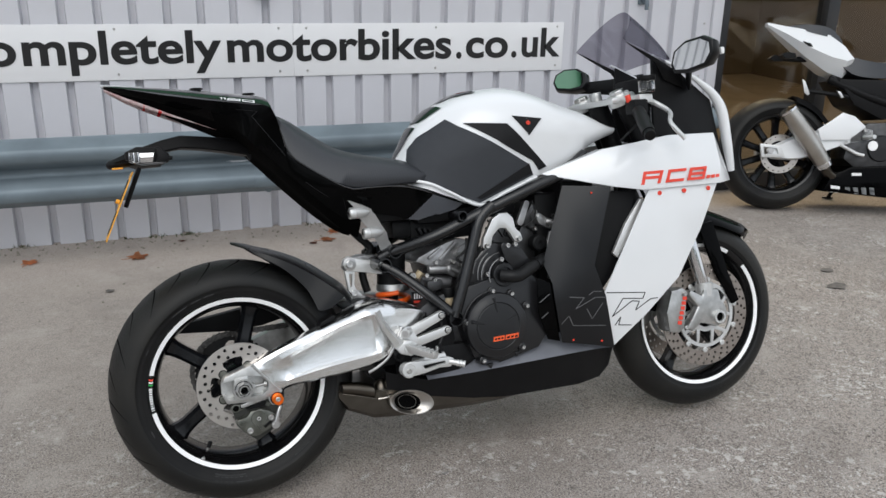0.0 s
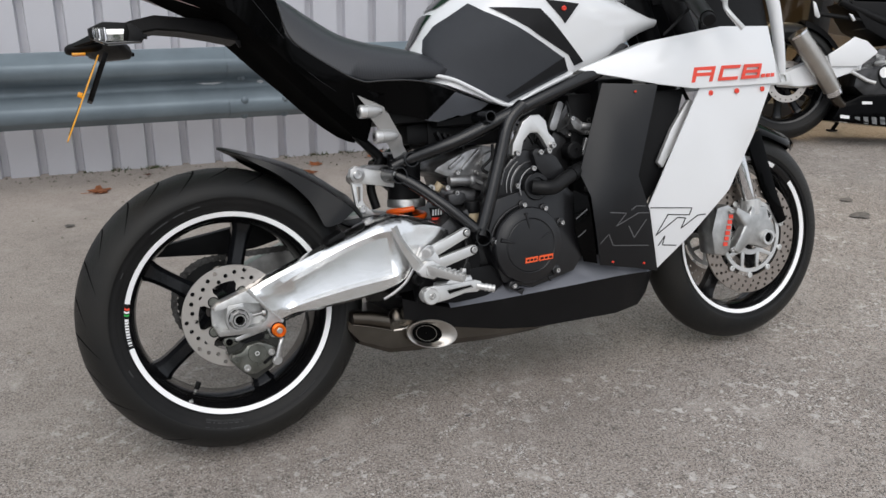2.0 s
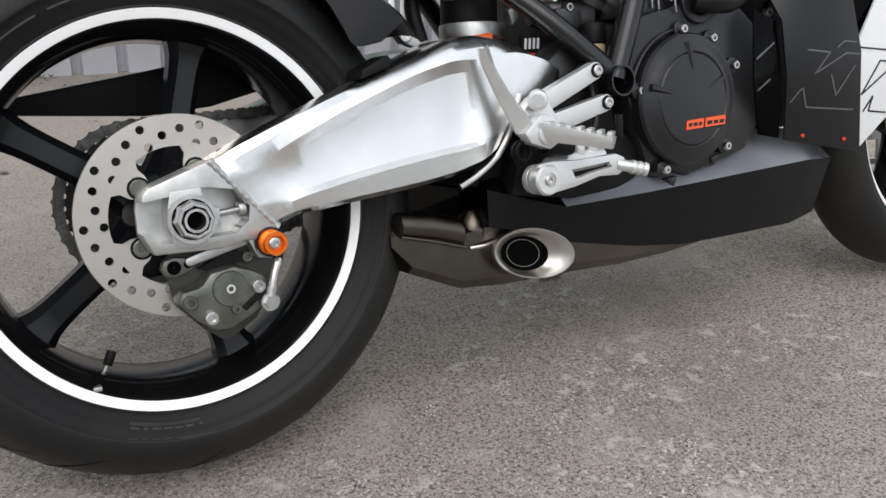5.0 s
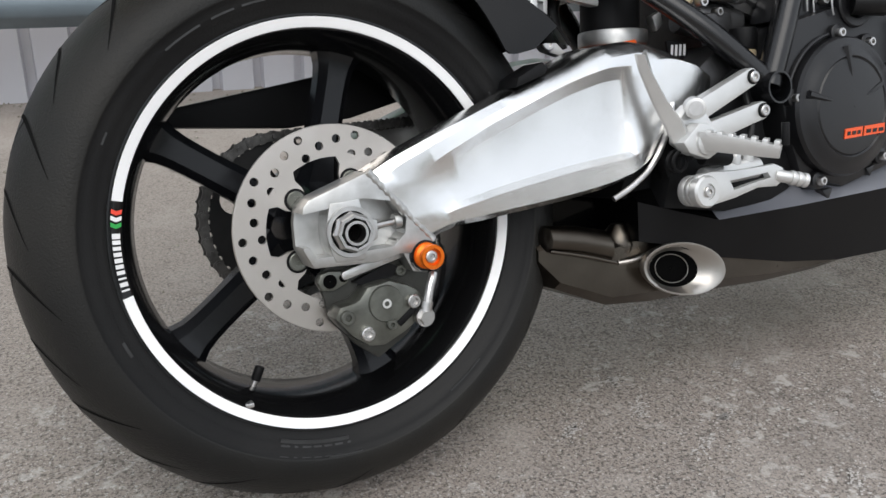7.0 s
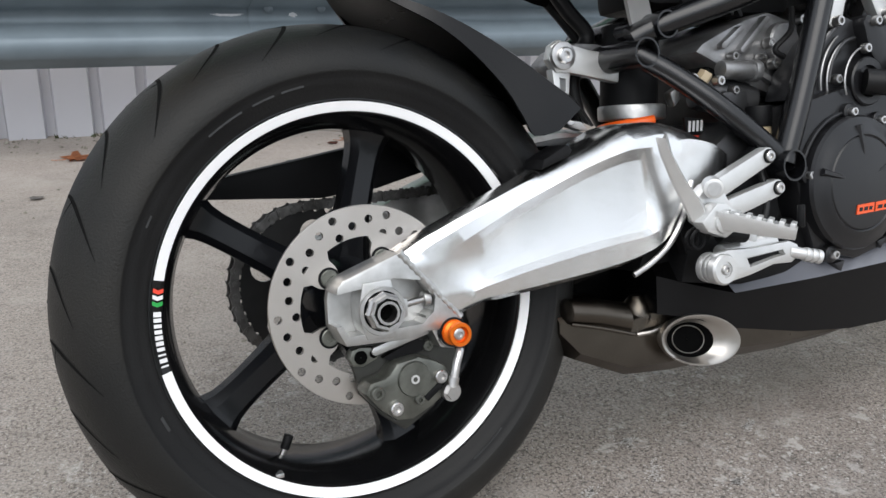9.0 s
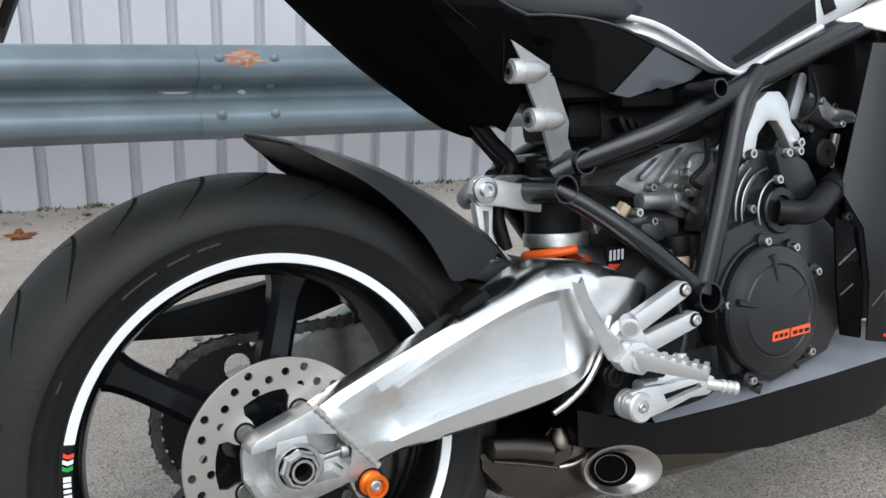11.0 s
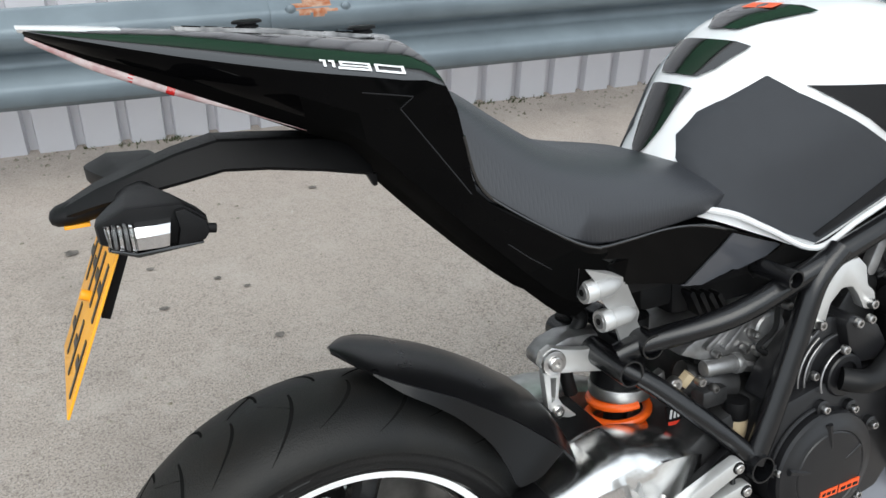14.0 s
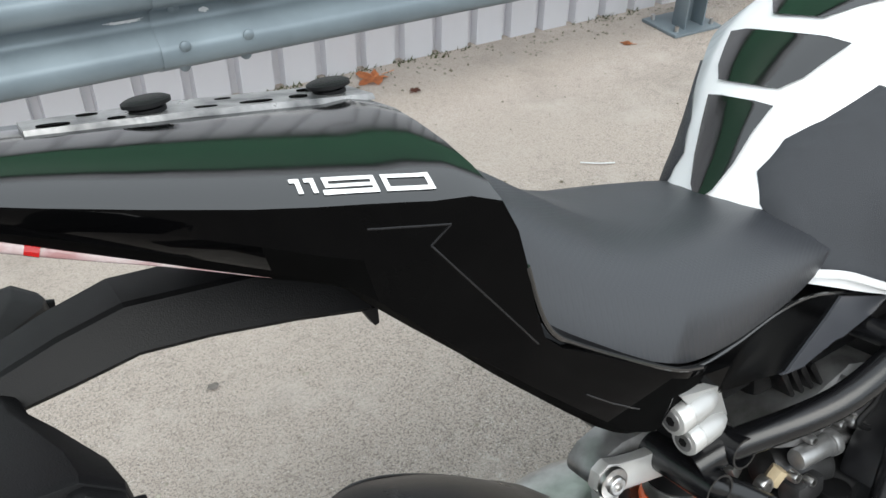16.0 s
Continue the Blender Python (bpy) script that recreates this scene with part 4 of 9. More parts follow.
                if prev:
                    bm.faces.new((prev[0], prev[1], row[1], row[0]))
                prev = row
            if k % 2:
                # short fork running from the groove back towards the crown
                prev = None
                for i in range(6):
                    t = i / 5
                    ph = radians(s * (22 - 19 * t))
                    a = a0 + 0.20 * 0.084 - 0.006 + 0.115 * t
                    r = 0.255 + 0.0604 * math.cos(ph)
                    wdt = 0.0017 * (1 - 0.7 * t)
                    row = [bm.verts.new((r * math.cos(a + e * wdt / r), 0.0953 * math.sin(ph) + e * 0.0012, 0.315 + r * math.sin(a + e * wdt / r))) for e in (-1, 1)]
                    if prev:
                        bm.faces.new((prev[0], prev[1], row[1], row[0]))
                    prev = row
            part("tread_groove", bm, M_GROOVE, rw, smooth=60)
    # faint raised block on the sidewall where the maker's name stands
    for i, w in enumerate((0.010, 0.004, 0.010, 0.009, 0.009, 0.009, 0.004)):
        a = radians(250.5 + i * 2.9)
        bm = block((0, 0, 0), (w, 0.0012, 0.013), 0.0003)
        bm.transform(Matrix.Translation((0.2455 * math.cos(a), -0.0905, 0.315 + 0.2455 * math.sin(a))) @ Matrix.Rotation(math.pi / 2 - a + math.pi, 4, 'Y') @ Matrix.Rotation(radians(-15), 4, 'X'))
        part("sidewall_mark", bm, M_EMBOSS, rw)
    for a0, a1, rr in ((249, 268, 0.2355), (262, 271, 0.2530), (100, 106, 0.2440), (108, 114, 0.2440), (117, 127, 0.2440), (150, 153, 0.2440), (200, 204, 0.2400), (22, 32, 0.2440), (300, 312, 0.2440)):
        part("sidewall_mark", lathe([(-0.0012, rr - 0.0022), (-0.0012, rr + 0.0022), (0.0025, rr + 0.0022), (0.0025, rr - 0.0022)], (0, -0.0905 - 0.35 * (rr - 0.2455), 0.315), 150, a0, a1), M_EMBOSS, rw)
    # rim name as coloured bars
    for q, w in enumerate((0.0052, 0.0040, 0.0036, 0.0040, 0.0042, 0.0040, 0.0036, 0.0018, 0.0042, 0.0018)):
        a = radians(174.2 + q * 1.58)
        bm = block((0, 0, 0), (0.0075, 0.0008, w), 0.0)
        bm.transform(Matrix.Translation((0.2168 * math.cos(a), -0.0832, 0.315 + 0.2168 * math.sin(a))) @ Matrix.Rotation(-a, 4, 'Y'))
        part("rim_mark", bm, M_WDECAL, rw)
    for q, mt in enumerate((M_RED, M_WDECAL, M_GREEN)):
        a = radians(168.0 + q * 1.7)
        bm = prism([(-0.005, -0.003), (0.0, -0.0010), (0.005, -0.003), (0.005, 0.0012), (0.0, 0.0032), (-0.005, 0.0012)], -0.0004, 0.0004, 0.0)
        bm.transform(Matrix.Translation((0.2168 * math.cos(a), -0.0832, 0.315 + 0.2168 * math.sin(a))) @ Matrix.Rotation(-a, 4, 'Y'))
        part("rim_mark", bm, mt, rw)

    # ---- swingarm
    def arm(side):
        # x at the top, slant, outer y, inner y, upper edge, upper crease, foot of the step, lower ridge, lower edge, recess
        st = [(0.0255, 0.82, 0.1475, 0.108, 0.374, 0.354, 0.351, 0.316, 0.291, 0.0),
              (0.052, 0.60, 0.149, 0.110, 0.387, 0.359, 0.355, 0.318, 0.296, 0.0),
              (0.078, 0.38, 0.1505, 0.110, 0.397, 0.368, 0.362, 0.319, 0.299, 0.0022),
              (0.104, 0.20, 0.152, 0.110, 0.407, 0.379, 0.370, 0.322, 0.3015, 0.0055),
              (0.145, 0.08, 0.1545, 0.110, 0.422, 0.396, 0.384, 0.328, 0.3035, 0.0105),
              (0.186, 0.0, 0.157, 0.110, 0.437, 0.413, 0.398, 0.334, 0.306, 0.0140),
              (0.263, 0.0, 0.162, 0.088, 0.463, 0.441, 0.426, 0.345, 0.3125, 0.016),
              (0.315, 0.0, 0.164, 0.070, 0.481, 0.4545, 0.440, 0.350, 0.319, 0.015),
              (0.338, 0.0, 0.164, 0.062, 0.4855, 0.4565, 0.443, 0.352, 0.324, 0.012),
              (0.358, 0.0, 0.162, 0.058, 0.4875, 0.4565, 0.443, 0.356, 0.329, 0.003),
              (0.380, 0.0, 0.159, 0.056, 0.488, 0.458, 0.444, 0.364, 0.340, -0.001),
              (0.420, 0.0, 0.153, 0.056, 0.481, 0.462, 0.447, 0.380, 0.366, 0.0),
              (0.470, 0.0, 0.143, 0.058, 0.464, 0.452, 0.442, 0.398, 0.385, 0.0),
              (0.505, 0.0, 0.130, 0.060, 0.444, 0.437, 0.430, 0.405, 0.398, 0.0)]
        rings = []
        for x, sl, yo, yi, zu, cu, fo, cl, zl, rc in st:
            w = min(1, max(0, (x - 0.10) / 0.20))
            rings.append([(x + sl * (zu - z), side * q, z) for q, z in ((yi, zu - 0.006), (yi + 0.012, zu), (yo - 0.018 - 0.014 * w, zu - 0.0005), (yo - 0.007 - 0.008 * w, zu - 0.004 - 0.0025 * w), (yo - 0.001 - 0.003 * w, zu - 0.012 - 0.0045 * w),
                                                                       (yo, cu + 0.001), (yo - rc, fo), (yo - rc - 0.002, (fo + cl) / 2), (yo - rc * 0.85, cl + 0.006), (yo, cl),
                                                                       (yo - 0.002, zl + 0.008), (yo - 0.014, zl + 0.001), (yi + 0.012, zl), (yi, zl + 0.008))])
        return ring_loft(smooth_rings(rings, 4))
    part("swingarm_beam", arm(-1), M_ALU, bike, "polished aluminium swingarm beam", smooth=27)
    # Far beam is dull cast so it holds an even sky-lit grey.
    part("swingarm_beam", arm(1), M_CAST, bike, "far swingarm beam, dulled for even sky-lit grey", smooth=50)
    bm = ring_loft(smooth_rings([[(x, s * hw, z) for s, z in ((-1, zt), (-0.5, zt + 0.01), (0.5, zt + 0.01), (1, zt), (1, zb), (-1, zb))]
                                 for x, hw, zt, zb in ((0.37, 0.10, 0.425, 0.37), (0.42, 0.10, 0.430, 0.36), (0.50, 0.095, 0.425, 0.37), (0.54, 0.08, 0.42, 0.39))], 3))
    part("swingarm_bridge", bm, M_ALU, bike)
    # weld bead and axle end
    bead = [Vector((0.0255, -0.1435, 0.373)).lerp(Vector((0.092, -0.1425, 0.2925)), q / 34) for q in range(35)]
    part("weld_bead", tube(bead, 0.005, 10, radii=[0.0052 + 0.0005 * math.sin(q * 2.1) for q in range(35)], smooth=0), M_CAST, bike)
    for s in (-1, 1):
        bm = prism([(-0.050, 0.330), (-0.046, 0.346), (-0.040, 0.352), (0.026, 0.3735), (0.094, 0.2915), (0.078, 0.281), (0.052, 0.284), (0.028, 0.279), (-0.042, 0.283), (-0.051, 0.303)], s * 0.108, s * 0.147, 0.003)
        slot = prism([(-0.060, 0.338), (-0.009, 0.342), (0.017, 0.347), (0.051, 0.340), (0.063, 0.321), (0.060, 0.305), (0.046, 0.293), (-0.038, 0.293), (-0.044, 0.305), (-0.060, 0.306)], s * 0.120, s * 0.17, 0.0)
        part("axle_end", cut(bm, slot, None), M_CAST, bike, "cast aluminium axle end", smooth=25)
        bm = prism([(-0.019, 0.3465), (0.013, 0.347), (0.016, 0.328), (0.030, 0.323), (0.029, 0.304), (0.016, 0.300), (0.012, 0.284), (-0.019, 0.286), (-0.025, 0.306), (-0.024, 0.328)], s * 0.118, s * 0.1485, 0.002)
        part("axle_block", bm, M_CAST, bike)
        part("axle_washer", lathe([(s * 0.148, 0.011), (s * 0.148, 0.0265), (s * 0.1505, 0.0258), (s * 0.1505, 0.011)], RA, 36), M_STEEL, bike, smooth=20)
        part("washer_gap", lathe([(s * 0.150, 0.012), (s * 0.150, 0.0215), (s * 0.1512, 0.0215), (s * 0.1512, 0.012)], RA, 36), M_HOLE, bike)
        bm = lathe([(s * 0.151, 0.0128), (s * 0.151, 0.0212), (s * 0.1575, 0.0212), (s * 0.1600, 0.0192), (s * 0.1645, 0.0185), (s * 0.1645, 0.0155), (s * 0.160, 0.0150), (s * 0.160, 0.0128)], RA, 8)
        part("axle_nut", bm, M_STEEL, bike, smooth=20)
        part("nut_gap", lathe([(s * 0.1585, 0.0120), (s * 0.1585, 0.0150), (s * 0.1605, 0.0150), (s * 0.1605, 0.0120)], RA, 28), M_HOLE, bike)
        part("adjuster_bolt", rod((0.026, s * 0.138, 0.3155), (0.056, s * 0.136, 0.3175), 0.0038, 12), M_STEEL, bike)
        part("adjuster_seat", rod((0.052, s * 0.136, 0.3175), (0.060, s * 0.136, 0.3175), 0.0085, 14, 0.001), M_CAST, bike)
    # paddock bobbin
    bc = (0.0805, -0.142, 0.2780)
    part("bobbin_base", lathe([(0, 0.006), (0, 0.0172), (-0.006, 0.0163), (-0.0065, 0.006)], bc, 32), M_STEM, bike, "dark bobbin seat")
    part("bobbin_base", lathe([(-0.005, 0.004), (-0.005, 0.0145), (-0.0072, 0.0140), (-0.0072, 0.004)], bc, 32), M_ORANGE, bike)
    part("bobbin_mark", lathe([(-0.0005, 0.0172), (-0.0005, 0.0177), (-0.005, 0.0171), (-0.005, 0.0165)], bc, 60, 60, 105), M_STEEL, bike)
    part("bobbin_mark", lathe([(-0.0005, 0.0172), (-0.0005, 0.0177), (-0.005, 0.0171), (-0.005, 0.0165)], bc, 60, 200, 240), M_STEEL, bike)
    bm = lathe([(-0.006, 0.004), (-0.006, 0.0125), (-0.009, 0.0130), (-0.011, 0.0096), (-0.017, 0.0096), (-0.0195, 0.0130), (-0.023, 0.0134), (-0.0245, 0.0126), (-0.0245, 0.0092), (-0.019, 0.0086), (-0.019, 0.004)], bc, 36)
    part("paddock_bobbin", bm, M_ORANGE, bike, "orange anodised paddock stand bobbin")
    part("bobbin_bolt", bolt((0.0805, -0.1605, 0.2780), 0.0068, 0.003), M_STEEL, bike)
    part("swingarm_lug", prism([(0.05, 0.30), (0.092, 0.294), (0.098, 0.275), (0.085, 0.258), (0.066, 0.262)], -0.1425, -0.118, 0.003), M_CAST, bike)
    # rear caliper and hanger
    bm = prism([(-0.032, 0.268), (-0.020, 0.279), (0.03, 0.284), (0.070, 0.288), (0.098, 0.268), (0.097, 0.245), (0.086, 0.220), (0.064, 0.190), (0.027, 0.170), (0.003, 0.190), (-0.022, 0.220), (-0.026, 0.245)], -0.117, -0.108, 0.002)
    part("caliper_hanger", bm, M_HANGER, bike, "greenish-grey caliper hanger, darkened as shadow")
    bm = prism([(-0.027, 0.228), (-0.020, 0.240), (0.000, 0.242), (0.012, 0.255), (0.038, 0.258), (0.058, 0.250), (0.070, 0.242), (0.078, 0.226), (0.070, 0.212), (0.050, 0.200), (0.026, 0.190), (0.008, 0.192), (-0.010, 0.206)], -0.146, -0.113, 0.006)
    part("rear_caliper", bm, M_CALIPER, bike, "grey two-piston rear brake caliper", smooth=30)
    part("caliper_badge", lathe([(0, 0.0005), (0, 0.0195), (-0.003, 0.0185), (-0.0035, 0.0005)], (0.030, -0.146, 0.235), 32), M_CALIPER, bike, smooth=30)
    part("caliper_mark", lathe([(0, 0.0028), (0, 0.0050), (-0.0008, 0.0050), (-0.0008, 0.0028)], (0.030, -0.1495, 0.235), 18), M_SILVER, bike)
    part("caliper_slot", prism([(0.040, 0.213), (0.062, 0.228), (0.066, 0.222), (0.044, 0.207)], -0.1475, -0.140, 0.001), M_MATT, bike)
    for x, z, r, mt in ((-0.014, 0.228, 0.0075, M_CALIPER), (0.006, 0.207, 0.0075, M_STEEL), (0.061, 0.232, 0.0075, M_STEEL), (0.033, 0.212, 0.0055, M_CALIPER), (0.060, 0.262, 0.0065, M_CALIPER)):
        part("caliper_bolt", bolt((x, -0.146 if z < 0.25 else -0.118, z), r, 0.006), mt, bike)
    bm = prism([(-0.034, 0.264), (-0.030, 0.273), (-0.020, 0.275), (-0.002, 0.272), (0.002, 0.266), (-0.002, 0.259), (-0.018, 0.253), (-0.030, 0.255)], -0.126, -0.112, 0.003)
    part("hanger_eye", bm, M_CALIPER, bike)
    for x, z, r in ((-0.021, 0.264, 0.0075), (-0.006, 0.2655, 0.0045)):
        part("eye_bore", lathe([(0, 0.0005), (0, r), (-0.0006, r), (-0.0006, 0.0005)], (x, -0.1262, z), 18), M_HOLE, bike)
    part("hanger_arm", capsule((-0.004, 0.268), (0.058, 0.282), 0.0048, 0.0060, -0.129, -0.116, 0.002), M_CAST, bike)
    # Dark block painted in for the shaded recess between arm and caliper.
    part("hanger_shade", prism([(0.004, 0.259), (0.046, 0.273), (0.056, 0.268), (0.050, 0.258), (0.014, 0.254)], -0.1262, -0.116, 0.0), M_MATT, bike)
    part("bleed_banjo", bolt((0.070, -0.150, 0.214), 0.0085, 0.010, socket=False), M_STEEL, bike)
    part("banjo_ring", lathe([(0, 0.006), (0, 0.0105), (-0.007, 0.0105), (-0.007, 0.006)], (0.070, -0.148, 0.214), 20), M_STEEL, bike)
    part("hose_crimp", tube([(0.0715, -0.153, 0.2185), (0.0745, -0.153, 0.230)], 0.0062, 12, smooth=0), M_STEEL, bike)
    part("brake_hose", tube([(0.072, -0.153, 0.220), (0.079, -0.152, 0.243), (0.086, -0.149, 0.258), (0.093, -0.138, 0.275)], 0.0048, 10), M_STEEL, bike, "braided brake hose")
    part("hose_sleeve", tube([(0.086, -0.149, 0.258), (0.094, -0.137, 0.277), (0.101, -0.118, 0.293), (0.12, -0.10, 0.30)], 0.0056, 10), M_HOSE, bike)
    part("hanger_strut", tube([(-0.008, -0.119, 0.268), (0.030, -0.120, 0.270), (0.060, -0.120, 0.285)], 0.004, 8), M_CALIPER, bike)
    # ---- hugger: a shell over the tyre's front top, with a pointed tail and flanges down to the swingarm
    rings = []
    hug = ((86.5, 0.008, 0.3600, 0.3570), (84, 0.034, 0.3590, 0.3520), (80.5, 0.064, 0.3560, 0.3460), (76, 0.083, 0.3525, 0.3395), (70, 0.095, 0.3520, 0.3345), (60, 0.102, 0.3550, 0.3325), (50, 0.107, 0.3600, 0.3345), (42, 0.113, 0.3660, 0.3385), (36, 0.124, 0.3740, 0.3450), (30, 0.124, 0.3720, 0.3480))
    for a, hw, rt, rc in hug:
        ca, sa = math.cos(radians(a)), math.sin(radians(a))
        top_, low_ = [], []
        for u in (-1.0, -0.93, -0.72, -0.4, 0, 0.4, 0.72, 0.93, 1.0):
            r = rt - (rt - rc) * abs(u) ** 2.4
            top_.append((r * ca, u * hw, 0.315 + r * sa))
            low_.append(((r - 0.003) * ca, u * hw * 0.98, 0.315 + (r - 0.003) * sa))
        rings.append(top_ + low_[::-1])
    part("rear_hugger", ring_loft(smooth_rings(rings, 3)), M_SATIN, bike, "satin black rear wheel hugger", smooth=40)
    for s in (-1, 1):
        rings = []
        for a, rc, yc, rl, yl in ((80.5, 0.3462, 0.0645, 0.3440, 0.066), (75, 0.3398, 0.0870, 0.3290, 0.090), (68, 0.3352, 0.0985, 0.3190, 0.101), (60, 0.3328, 0.1045, 0.3080, 0.106), (50, 0.3338, 0.1105, 0.2940, 0.113), (43, 0.3370, 0.1165, 0.2790, 0.124), (38, 0.3415, 0.1225, 0.2720, 0.131), (34.5, 0.3445, 0.1240, 0.3020, 0.129)):
            ca, sa = math.cos(radians(a)), math.sin(radians(a))
            rings.append([(rc * ca, s * yc, 0.315 + rc * sa), (rl * ca, s * yl, 0.315 + rl * sa), (rl * ca, s * (yl - 0.004), 0.315 + rl * sa), (rc * ca, s * (yc - 0.004), 0.315 + rc * sa)])
        part("hugger_side", ring_loft(smooth_rings(rings, 3)), M_SATIN, bike, smooth=40)
    part("hugger_foot", prism([(0.207, 0.444), (0.211, 0.455), (0.244, 0.470), (0.250, 0.463), (0.246, 0.456)], -0.150, -0.108, 0.002), M_MATT, bike)
    bm = slab([(0.290, -0.090, 0.462), (0.400, -0.070, 0.464), (0.400, 0.120, 0.472), (0.310, 0.120, 0.462)], 0.006, 0.002)
    part("hugger_front", bm, M_MATT, bike)
    # ---- frame tubes
    for s in (-1, 1):
        part("frame_tube", tube([(0.405, s * 0.070, 0.594), (0.441, s * 0.085, 0.609), (0.54, s * 0.135, 0.641), (0.640, s * 0.150, 0.679), (0.72, s * 0.158, 0.709), (0.83, s * 0.165, 0.748), (0.93, s * 0.165, 0.782), (1.02, s * 0.14, 0.83)], 0.0165, 18), M_TUBE, bike, "semi-gloss black frame tube")
        part("frame_tube", tube([(0.409, s * 0.075, 0.575), (0.450, s * 0.098, 0.545), (0.505, s * 0.130, 0.494), (0.566, s * 0.155, 0.432)], 0.0145, 18), M_TUBE, bike)
        part("frame_tube", tube([(0.574, s * 0.158, 0.420), (0.604, s * 0.160, 0.50), (0.640, s * 0.160, 0.60), (0.668, s * 0.160, 0.675), (0.71, s * 0.158, 0.712)], 0.0165, 18), M_TUBE, bike)
        part("tube_end", pipe_end((0.409, s * 0.0, 0.575), (0.409, s * 0.099, 0.575), 0.0195), M_TUBE, bike)
        part("tube_end", pipe_end((0.441, s * 0.0, 0.609), (0.441, s * 0.103, 0.609), 0.0180), M_TUBE, bike)
        part("tube_end", pipe_end((0.615, s * 0.10, 0.691), (0.615, s * 0.176, 0.691), 0.0135), M_TUBE, bike)
        part("tube_end", pipe_end((0.572, s * 0.10, 0.417), (0.572, s * 0.180, 0.417), 0.0205), M_TUBE, bike)
        for x, yy, z in ((0.409, 0.075, 0.578), (0.441, 0.078, 0.612)):
            part("tube_bolt", bolt((x - 0.004, s * yy, z), 0.007, 0.008, side=s), M_STEEL, bike)
    # ---- linkage and shock
    bm = prism([(0.311, 0.579), (0.317, 0.597), (0.331, 0.604), (0.347, 0.597), (0.377, 0.589), (0.428, 0.581), (0.432, 0.541), (0.377, 0.553), (0.343, 0.560), (0.322, 0.561)], -0.021, -0.005, 0.004)
    part("link_rocker", bm, M_SILVER, bike, "silver shock rocker")
    part("link_boss", rod((0.331, -0.0205, 0.582), (0.331, -0.0280, 0.582), 0.0185, 28, 0.002), M_STEEL, bike)
    part("link_bolt", bolt((0.331, -0.0280, 0.582), 0.011, 0.006), M_STEEL, bike)
    bm = prism([(0.322, 0.567), (0.324, 0.579), (0.340, 0.593), (0.370, 0.601), (0.407, 0.599), (0.472, 0.583), (0.472, 0.560), (0.377, 0.565), (0.332, 0.555)], 0.000, 0.045, 0.012)
    part("link_casting", bm, M_ENGINE2, bike, "cast rocker body", smooth=50)
    bm = prism([(0.318, 0.567), (0.347, 0.561), (0.342, 0.520), (0.349, 0.507), (0.372, 0.483), (0.358, 0.483), (0.336, 0.491), (0.324, 0.507)], -0.017, -0.001, 0.003)
    slot = prism([(0.329, 0.555), (0.339, 0.553), (0.336, 0.520), (0.330, 0.515)], -0.05, 0.03, 0.0)
    part("link_plate", cut(bm, slot, None), M_SILVER, bike)
    part("link_bolt", bolt((0.339, -0.0170, 0.500), 0.0095, 0.006), M_STEEL, bike)
    part("shock_body", rod((0.462, 0, 0.62), (0.452, 0, 0.50), 0.040, 28, 0.003), M_MATT, bike)
    part("shock_collar", rod((0.458, 0, 0.512), (0.457, 0, 0.492), 0.047, 32, 0.003), M_CAST, bike, "silver preload collar")
    part("shock_rod", rod((0.455, 0, 0.50), (0.435, 0, 0.34), 0.018, 16), M_MATT, bike)
    helix = []
    for k in range(int(2.3 * 24)):
        t = k / 24
        helix.append((0.458 - 0.02 * t / 5 - 0.044 * math.sin(2 * math.pi * t), -0.044 * math.cos(2 * math.pi * t), 0.490 - 0.027 * t))
    part("shock_spring", tube(helix, 0.0072, 10, smooth=0), M_SPRING, bike, "orange coil spring")
    part("shock_clamp", prism([(0.49, 0.525), (0.505, 0.532), (0.508, 0.515), (0.497, 0.505)], -0.045, -0.030, 0.002), M_CAST, bike)
    tag = part("spring_tag", prism([(0.486, 0.490), (0.518, 0.486), (0.524, 0.456), (0.490, 0.459)], -0.0745, -0.070, 0.001), M_MATT, bike, "dark tag with red band and white marks")
    part("tag_band", prism([(0.4895, 0.4655), (0.5225, 0.4625), (0.5238, 0.4565), (0.4902, 0.4595)], -0.0755, -0.0740, 0.0), M_RED, tag, "red band", smooth=0)
    for x in (0.4915, 0.4985, 0.5055, 0.5125):
        part("tag_mark", prism([(x, 0.4700), (x + 0.0034, 0.4697), (x + 0.0052, 0.4840), (x + 0.0018, 0.4843)], -0.0755, -0.0740, 0.0), M_WDECAL, tag, smooth=0)

    # ---- rear sets
    rows = (((0.3436, 0.4690), (0.3475, 0.4670), (0.3585, 0.4725)), ((0.3485, 0.4500), (0.3545, 0.4480), (0.3665, 0.4460)), ((0.3640, 0.4150), (0.3735, 0.4160), (0.3855, 0.4140)), ((0.3790, 0.3880), (0.3930, 0.3910), (0.4085, 0.3855)), ((0.3905, 0.3650), (0.4050, 0.3690), (0.4170, 0.3730)))
    rings = []
    for (xl, zl), (xf, zf), (xr, zr) in rows:
        rings.append([(xl, -0.1870, zl), (xf, -0.1965, zf), (xr, -0.1860, zr), (xr, -0.1820, zr), (xf, -0.1900, zf), (xl, -0.1830, zl)])
    part("heel_guard", soften(ring_loft(rings), 0.0008, 1, 20), M_SILVER, bike, "silver folded heel guard", smooth=15)
    fork = part("peg_fork", prism([(0.391, 0.365), (0.416, 0.386), (0.430, 0.384), (0.4515, 0.369), (0.446, 0.350), (0.428, 0.342), (0.400, 0.352)], -0.203, -0.184, 0.003), M_SILVER, bike, "silver peg fork")
